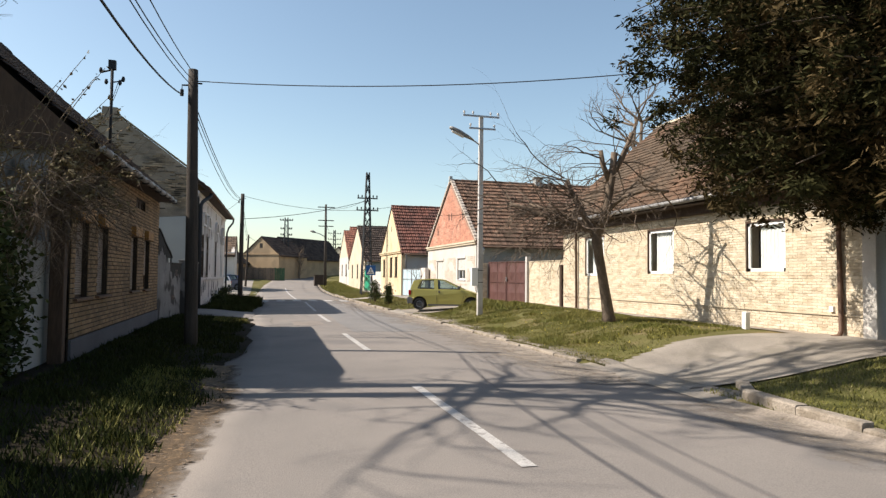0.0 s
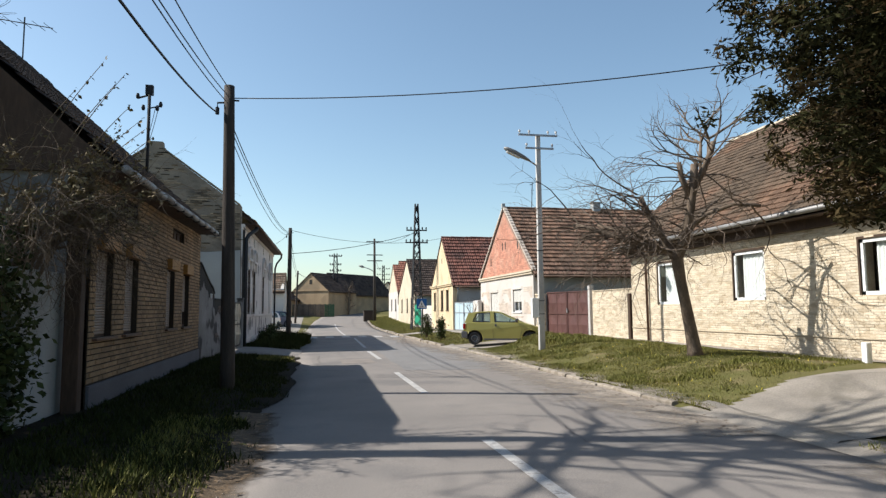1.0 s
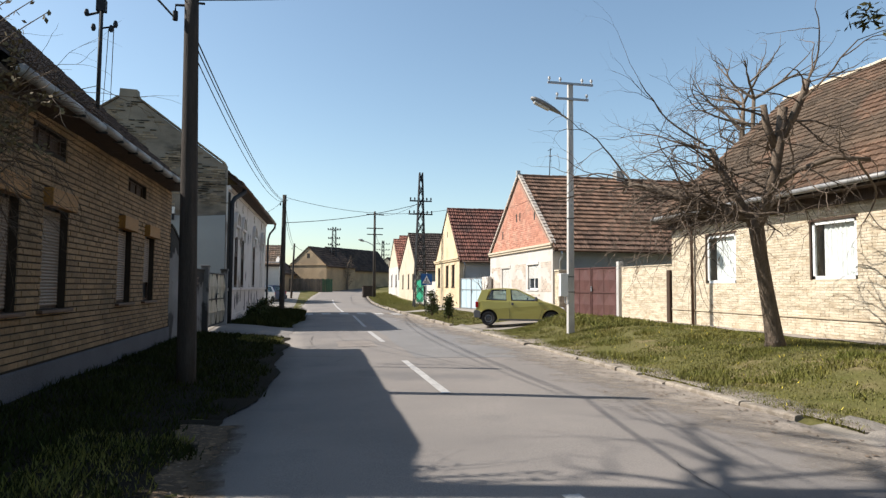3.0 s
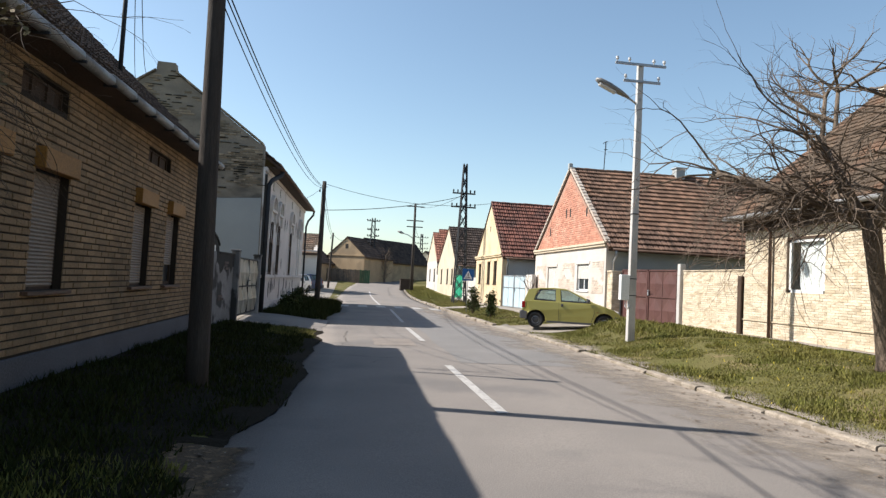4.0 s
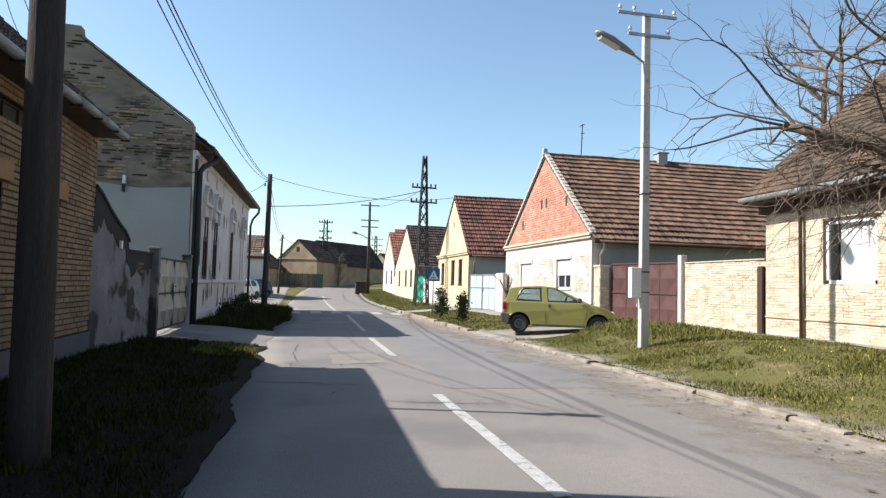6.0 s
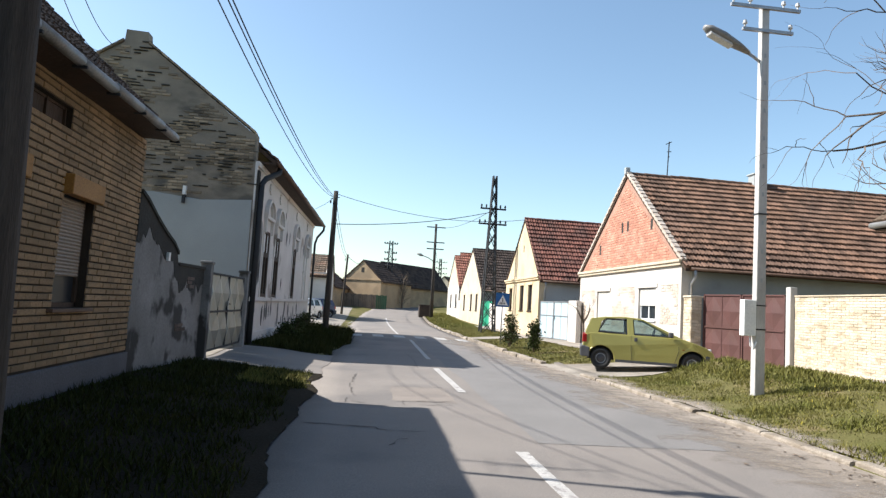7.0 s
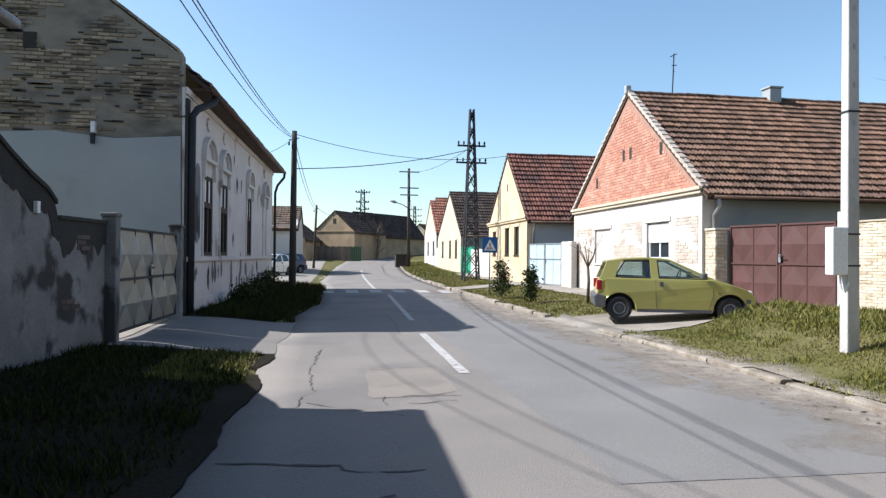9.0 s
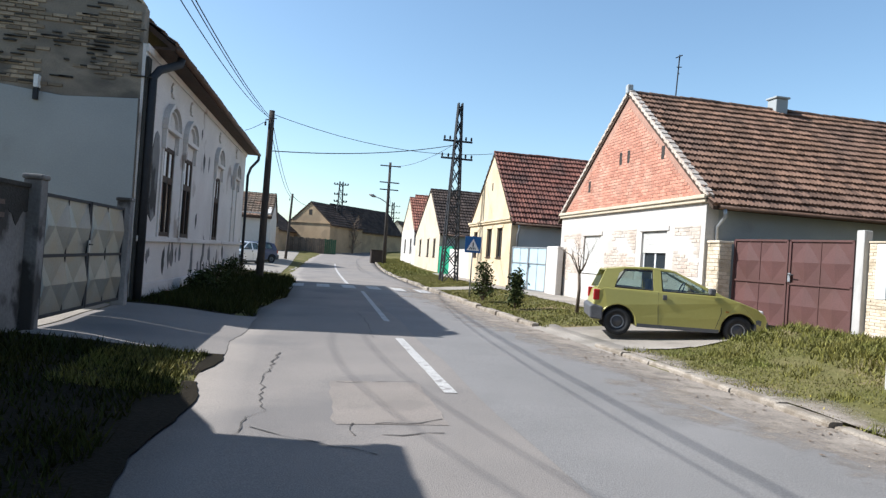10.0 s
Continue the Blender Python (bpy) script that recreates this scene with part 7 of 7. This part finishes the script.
def tall_bare_tree(at, h, seed, label, low=3, deep=5, rr=0.2, material=M_BARK, low_limbs=(), dense=1.0):
    t = thing("bare_tree", at, label, "tree", "bare trees")
    rng = random.Random(seed)
    tr, br = MB(), MB()
    for dx, dy in ((0, 0), (0.1, 0.8)):
        pts = [(dx, dy, -0.2)] + [(dx + 0.05 * math.sin(i * 0.9 + seed), dy + 0.05 * math.cos(i * 1.1), h * 0.8 * i / 8) for i in range(1, 9)]
        tr.tube(pts, [rr * (1.15 - 0.1 * i) for i in range(9)], 9)
        for i in range(low, 9):
            for k in range(int((2 if i < 8 else 4) * dense)):
                a = rng.uniform(0, 6.28)
                grow(br, pts[i], (math.cos(a), math.sin(a), rng.uniform(0.3, 1.1)), h * 0.16 * rng.uniform(0.7, 1.2), rr * (0.32 if dense < 2 else 0.36), rng, deep - 2, 0.35, 0.05, (2, 3), 0.68, 5, None, 0.6, 0.55)
    for dz, dx in low_limbs:
        grow(br, (0, 0, dz), (1, dx, 0.28), 2.0, 0.028, rng, 3, 0.3, 0.0, (2, 4), 0.55, 7, None, 0.5, 0.5)
    part("trunk", tr, material, t, smooth=True)
    part("branch_mass", br, material, t, kind="stuff")
    return t


tall_bare_tree((-5.9, 10.85, 0.1), 16.5, 4, "tall bare twin-trunk tree in the yard", 5, 6, rr=0.25, dense=2.0, low_limbs=((4.9, -0.1), (5.3, -0.25)))
tall_bare_tree((18.3, 28.5, 0.3), 11.5, 5, "bare tree behind the cream house")
tall_bare_tree((21.5, 21.0, 0.3), 14, 6, "bare tree behind the cream house")
tall_bare_tree((6.3, 108.5, 1.0), 5.2, 9, "scrubby bare tree before the far roof", 1, rr=0.1)
tall_bare_tree((16.0, 107, 1.0), 9, 7, "bare tree far along the road")


def sprays(mb, centre, r, n, rng, size, flat=0.6, wide=0.28):
    """Small leafy sprays round a point: bent leaf blades of two triangles."""
    c = Vector(centre)
    for _ in range(n):
        d = Vector((rng.gauss(0, 1), rng.gauss(0, 1), rng.gauss(0, flat)))
        p = c + d * r * 0.45
        a = Vector((rng.uniform(-1, 1), rng.uniform(-1, 1), rng.uniform(-0.9, 0.4))).normalized()
        b = a.cross(Vector((rng.uniform(-1, 1), rng.uniform(-1, 1), rng.uniform(-1, 1)))).normalized()
        s = size * rng.uniform(0.6, 1.5)
        mb.add([p, p + a * s * 0.5 + b * s * wide, p + a * s * 0.5 - b * s * wide, p + a * s], [(0, 1, 2), (1, 3, 2)])


def conifer():
    t = thing("conifer", (10.5, 7.6, 0.4), "large dark evergreen conifer with drooping branches", "tree")
    rng = random.Random(2)
    part("trunk", MB().tube([(0, 0, -0.3), (0.05, 0, 3), (0, 0.1, 7), (0.1, 0, 11.5)], [0.34, 0.28, 0.17, 0.04], 10), M_BARK, t, smooth=True)
    br, lf, lb = MB(), MB(), MB()
    for k in range(420):
        z = 2.95 + 8.5 * (k / 420) ** 1.2
        a = rng.uniform(0, 6.28)
        R = min(5.1 - 0.42 * max(0, z - 6.6), 3.4 + (z - 2.9) * 0.6) * rng.uniform(0.68, 1.0)
        d = Vector((math.cos(a), math.sin(a), 0))
        pts = [d * (R * f) + Vector((0, 0, z + 0.9 * f - 1.25 * f * f + 0.1 * math.sin(7 * f + k))) for f in (0, 0.25, 0.5, 0.75, 1)]
        br.tube(pts, [0.05, 0.04, 0.03, 0.02, 0.008], 4, False)
        for f in (0.3, 0.45, 0.6, 0.74, 0.87, 0.97):
            i = min(3, int(f * 4))
            g = f * 4 - i
            c = pts[i] * (1 - g) + pts[i + 1] * g
            for _ in range(3):
                o = c + Vector((rng.gauss(0, 0.27), rng.gauss(0, 0.27), rng.gauss(-0.14, 0.24)))
                sprays(lb if rng.random() < (0.45 if z < 4.6 else 0.2) else lf, o, 0.23, 74, rng, 0.115, 0.75, 0.14)
    part("branch_mass", br, M_BARK, t, kind="stuff")
    part("crown", lf, M_CONIFER, t, "dark green needle sprays", kind="stuff")
    part("crown", lb, M_CONIFERB, t, "brownish needle sprays", kind="stuff")
    return t


conifer()


def shrub():
    t = thing("bare_shrub", (-3.05, 10.9, 0.12), "overgrown bare shrub with budding twigs against the brick house", "shrub")
    rng = random.Random(6)
    st, lf, tips = MB(), MB(), []
    for k in range(20):
        a = rng.uniform(0, 6.28)
        foot = Vector((-1.0 + 0.12 * math.cos(a), 0.1 + 0.25 * math.sin(a), 0))
        p = Vector((-0.62 + 0.28 * math.cos(a), 0.15 + 0.45 * math.sin(a), 2.15 + 0.2 * rng.random()))
        r = rng.uniform(0.014, 0.026)
        st.tube([foot, foot * 0.5 + p * 0.5 + Vector((-0.12, 0, 0.1)), p], [r * 1.3, r * 1.15, r], 6, False)
        d = (rng.uniform(-0.1, 0.8), rng.uniform(-0.7, 0.4), rng.uniform(0.1, 0.8))
        grow(st, p, d, rng.uniform(0.7, 1.0), r, rng, 3, 0.4, 0.0, (2, 3), 0.66, 5, tips, 0.5, 0.6)
    for tx, tz in ((0.25, 5.05), (0.55, 4.85), (0.42, 4.72), (0.62, 4.4), (0.75, 4.22), (0.84, 4.08), (0.93, 3.96), (-0.1, 4.6)):
        foot, tip = Vector((tx - rng.uniform(0.85, 1.05), rng.uniform(-0.1, 0.3), 2.3)), Vector((tx, 0.3 + rng.uniform(-0.06, 0.1), tz))
        rod = [foot + (tip - foot) * f + Vector((-0.16, 0, 0.1)) * math.sin(math.pi * f) for f in [i / 9 for i in range(10)]]
        st.tube(rod, [0.012 - 0.0009 * i for i in range(10)], 4, False)
        tips += rod[2:5]
        for i in range(4, 10):
            for sg in (-1, 1):
                sprays(lf, rod[i] + Vector((0.02 * sg, 0, 0.03 * sg)), 0.015, 2, rng, 0.06)
    for k in range(190):
        p = rng.choice([q for q in tips if 1.9 < q.z < 3.1 and q.x < 0.45])
        grow(st, p, (rng.uniform(-0.5, 1.0), rng.uniform(-0.7, 0.6), rng.uniform(-0.8, 0.6)), rng.uniform(0.45, 1.05), rng.uniform(0.005, 0.009), rng, 2, 0.5, -0.06, (2, 4), 0.6, 5, None, 0.6, 0.55)
    for p in tips:
        if rng.random() < 0.75 and p.z > 1.6:
            sprays(lf, p, 0.06, 3, rng, 0.05)
    part("stem_mass", st, M_TWIGL, t, kind="stuff")
    part("bud_mass", lf, M_BUD, t, kind="stuff")
    return t


shrub()
vine = thing("ivy", (-3.6, 10.1, 0.1), "dark ivy mass over the fence by the brick house", "ivy")
rng = random.Random(8)
iv = MB()
for k in range(420):
    sprays(iv, (rng.uniform(-0.95, -0.35), rng.uniform(-3.2, 1.65), rng.uniform(0, 2.1)), 0.3, 12, rng, 0.11, 1)
for k in range(260):
    sprays(iv, (rng.uniform(0.0, 0.25), rng.uniform(-1.2, 0.6), rng.uniform(0, 2.6)), 0.25, 14, rng, 0.1, 1)
part("foliage", iv, M_BUSH, vine, kind="stuff")
solo("yard_wall", MB().box(-3.75, 10.55, 0, -3.5, 12.3, 2.2), M_GREYPL, "narrow pale rendered wall beside the brick house", "wall", bevel=0.02)
solo("yard_wall", MB().box(-3.9, -12, 0, -3.65, 6.4, 2.6), M_STAINED, "stained grey yard wall along the verge", "wall", bevel=0.02)
solo("yard_wall", MB().box(-4.6, 6.4, 0, -4.4, 10.5, 2.2), M_STAINED, "lower stained grey yard wall behind the ivy", "wall", bevel=0.02)
dp = thing("gate_post", (-3.3, 12.05, 0.1), "dark wooden gate post at the house corner", "gate post")
part("shaft", MB().box(-0.11, -0.11, -0.2, 0.11, 0.11, 2.9), M_DARKWOOD, dp, bevel=0.02)


def bush(at, r, h, seed, label):
    t = thing("evergreen_bush", at, label, "bush", "small bushes on the verge")
    rng = random.Random(seed)
    st, lf = MB(), MB()
    for k in range(34):
        a, f = rng.uniform(0, 6.28), rng.random()
        e = Vector((math.cos(a) * r * rng.uniform(0.3, 1), math.sin(a) * r * rng.uniform(0.3, 1), h * (0.2 + 0.8 * f)))
        e.x, e.y = e.x * (1.15 - 0.75 * f), e.y * (1.15 - 0.75 * f)
        st.tube([(0, 0, -0.05), e * 0.5 + Vector((0, 0, 0.05)), e], [0.02, 0.012, 0.005], 4, False)
        sprays(lf, e, 0.2, 26, rng, 0.085, 1)
        sprays(lf, e * 0.7, 0.2, 14, rng, 0.08, 1)
    part("stem_mass", st, M_BARK, t, kind="stuff")
    part("foliage", lf, M_BUSH, t, kind="stuff")
    return t


bush((6.45, 37.4, 0.17), 0.4, 1.2, 1, "round dark green bush on the verge")
bush((6.75, 34.8, 0.17), 0.19, 0.98, 2, "narrow dark green bush on the verge")
bush((-2.0, 37.5, 0.1), 0.7, 0.6, 3, "low weedy bush at the foot of the plaster house")
bush((-1.9, 42.0, 0.1), 0.7, 0.7, 4, "low weedy bush at the foot of the plaster house")
bush((-1.95, 34.5, 0.1), 0.6, 0.45, 5, "low weedy bush at the foot of the plaster house")


def sapling():
    t = thing("bare_sapling", (8.0, 33.2, 0.25), "young bare tree on the verge behind the car", "tree")
    rng = random.Random(5)
    m = MB().tube([(0, 0, -0.1), (0.03, 0, 0.6), (0, 0.02, 1.1)], [0.055, 0.045, 0.04], 7)
    part("trunk", m, M_TWIG, t, smooth=True)
    b = MB()
    for k in range(6):
        a = k * 1.05
        grow(b, (0, 0, 1.0), (math.cos(a) * 0.6, math.sin(a) * 0.6, 0.9), 0.6, 0.02, rng, 2, 0.3, 0.06, (2, 2), 0.65, 4, None, 0.5, 0.5)
    part("branch_mass", b, M_TWIG, t, kind="stuff")
    return t


sapling()

# plain house that closes the street behind the camera
back = thing("plain_house", (-8, -10, 0), "plain rendered house behind the start of the walk", "house")
part("walls", MB().box(-5, -8, 0, 4.2, 8, 4.2), M_GREYPL, back)
part("roof", MB().prism([(-5.5, -8.2, 4.2), (-0.4, -8.2, 8.2), (4.7, -8.2, 4.2)], (0, 16.4, 0)), M_TILE_OLD, back)
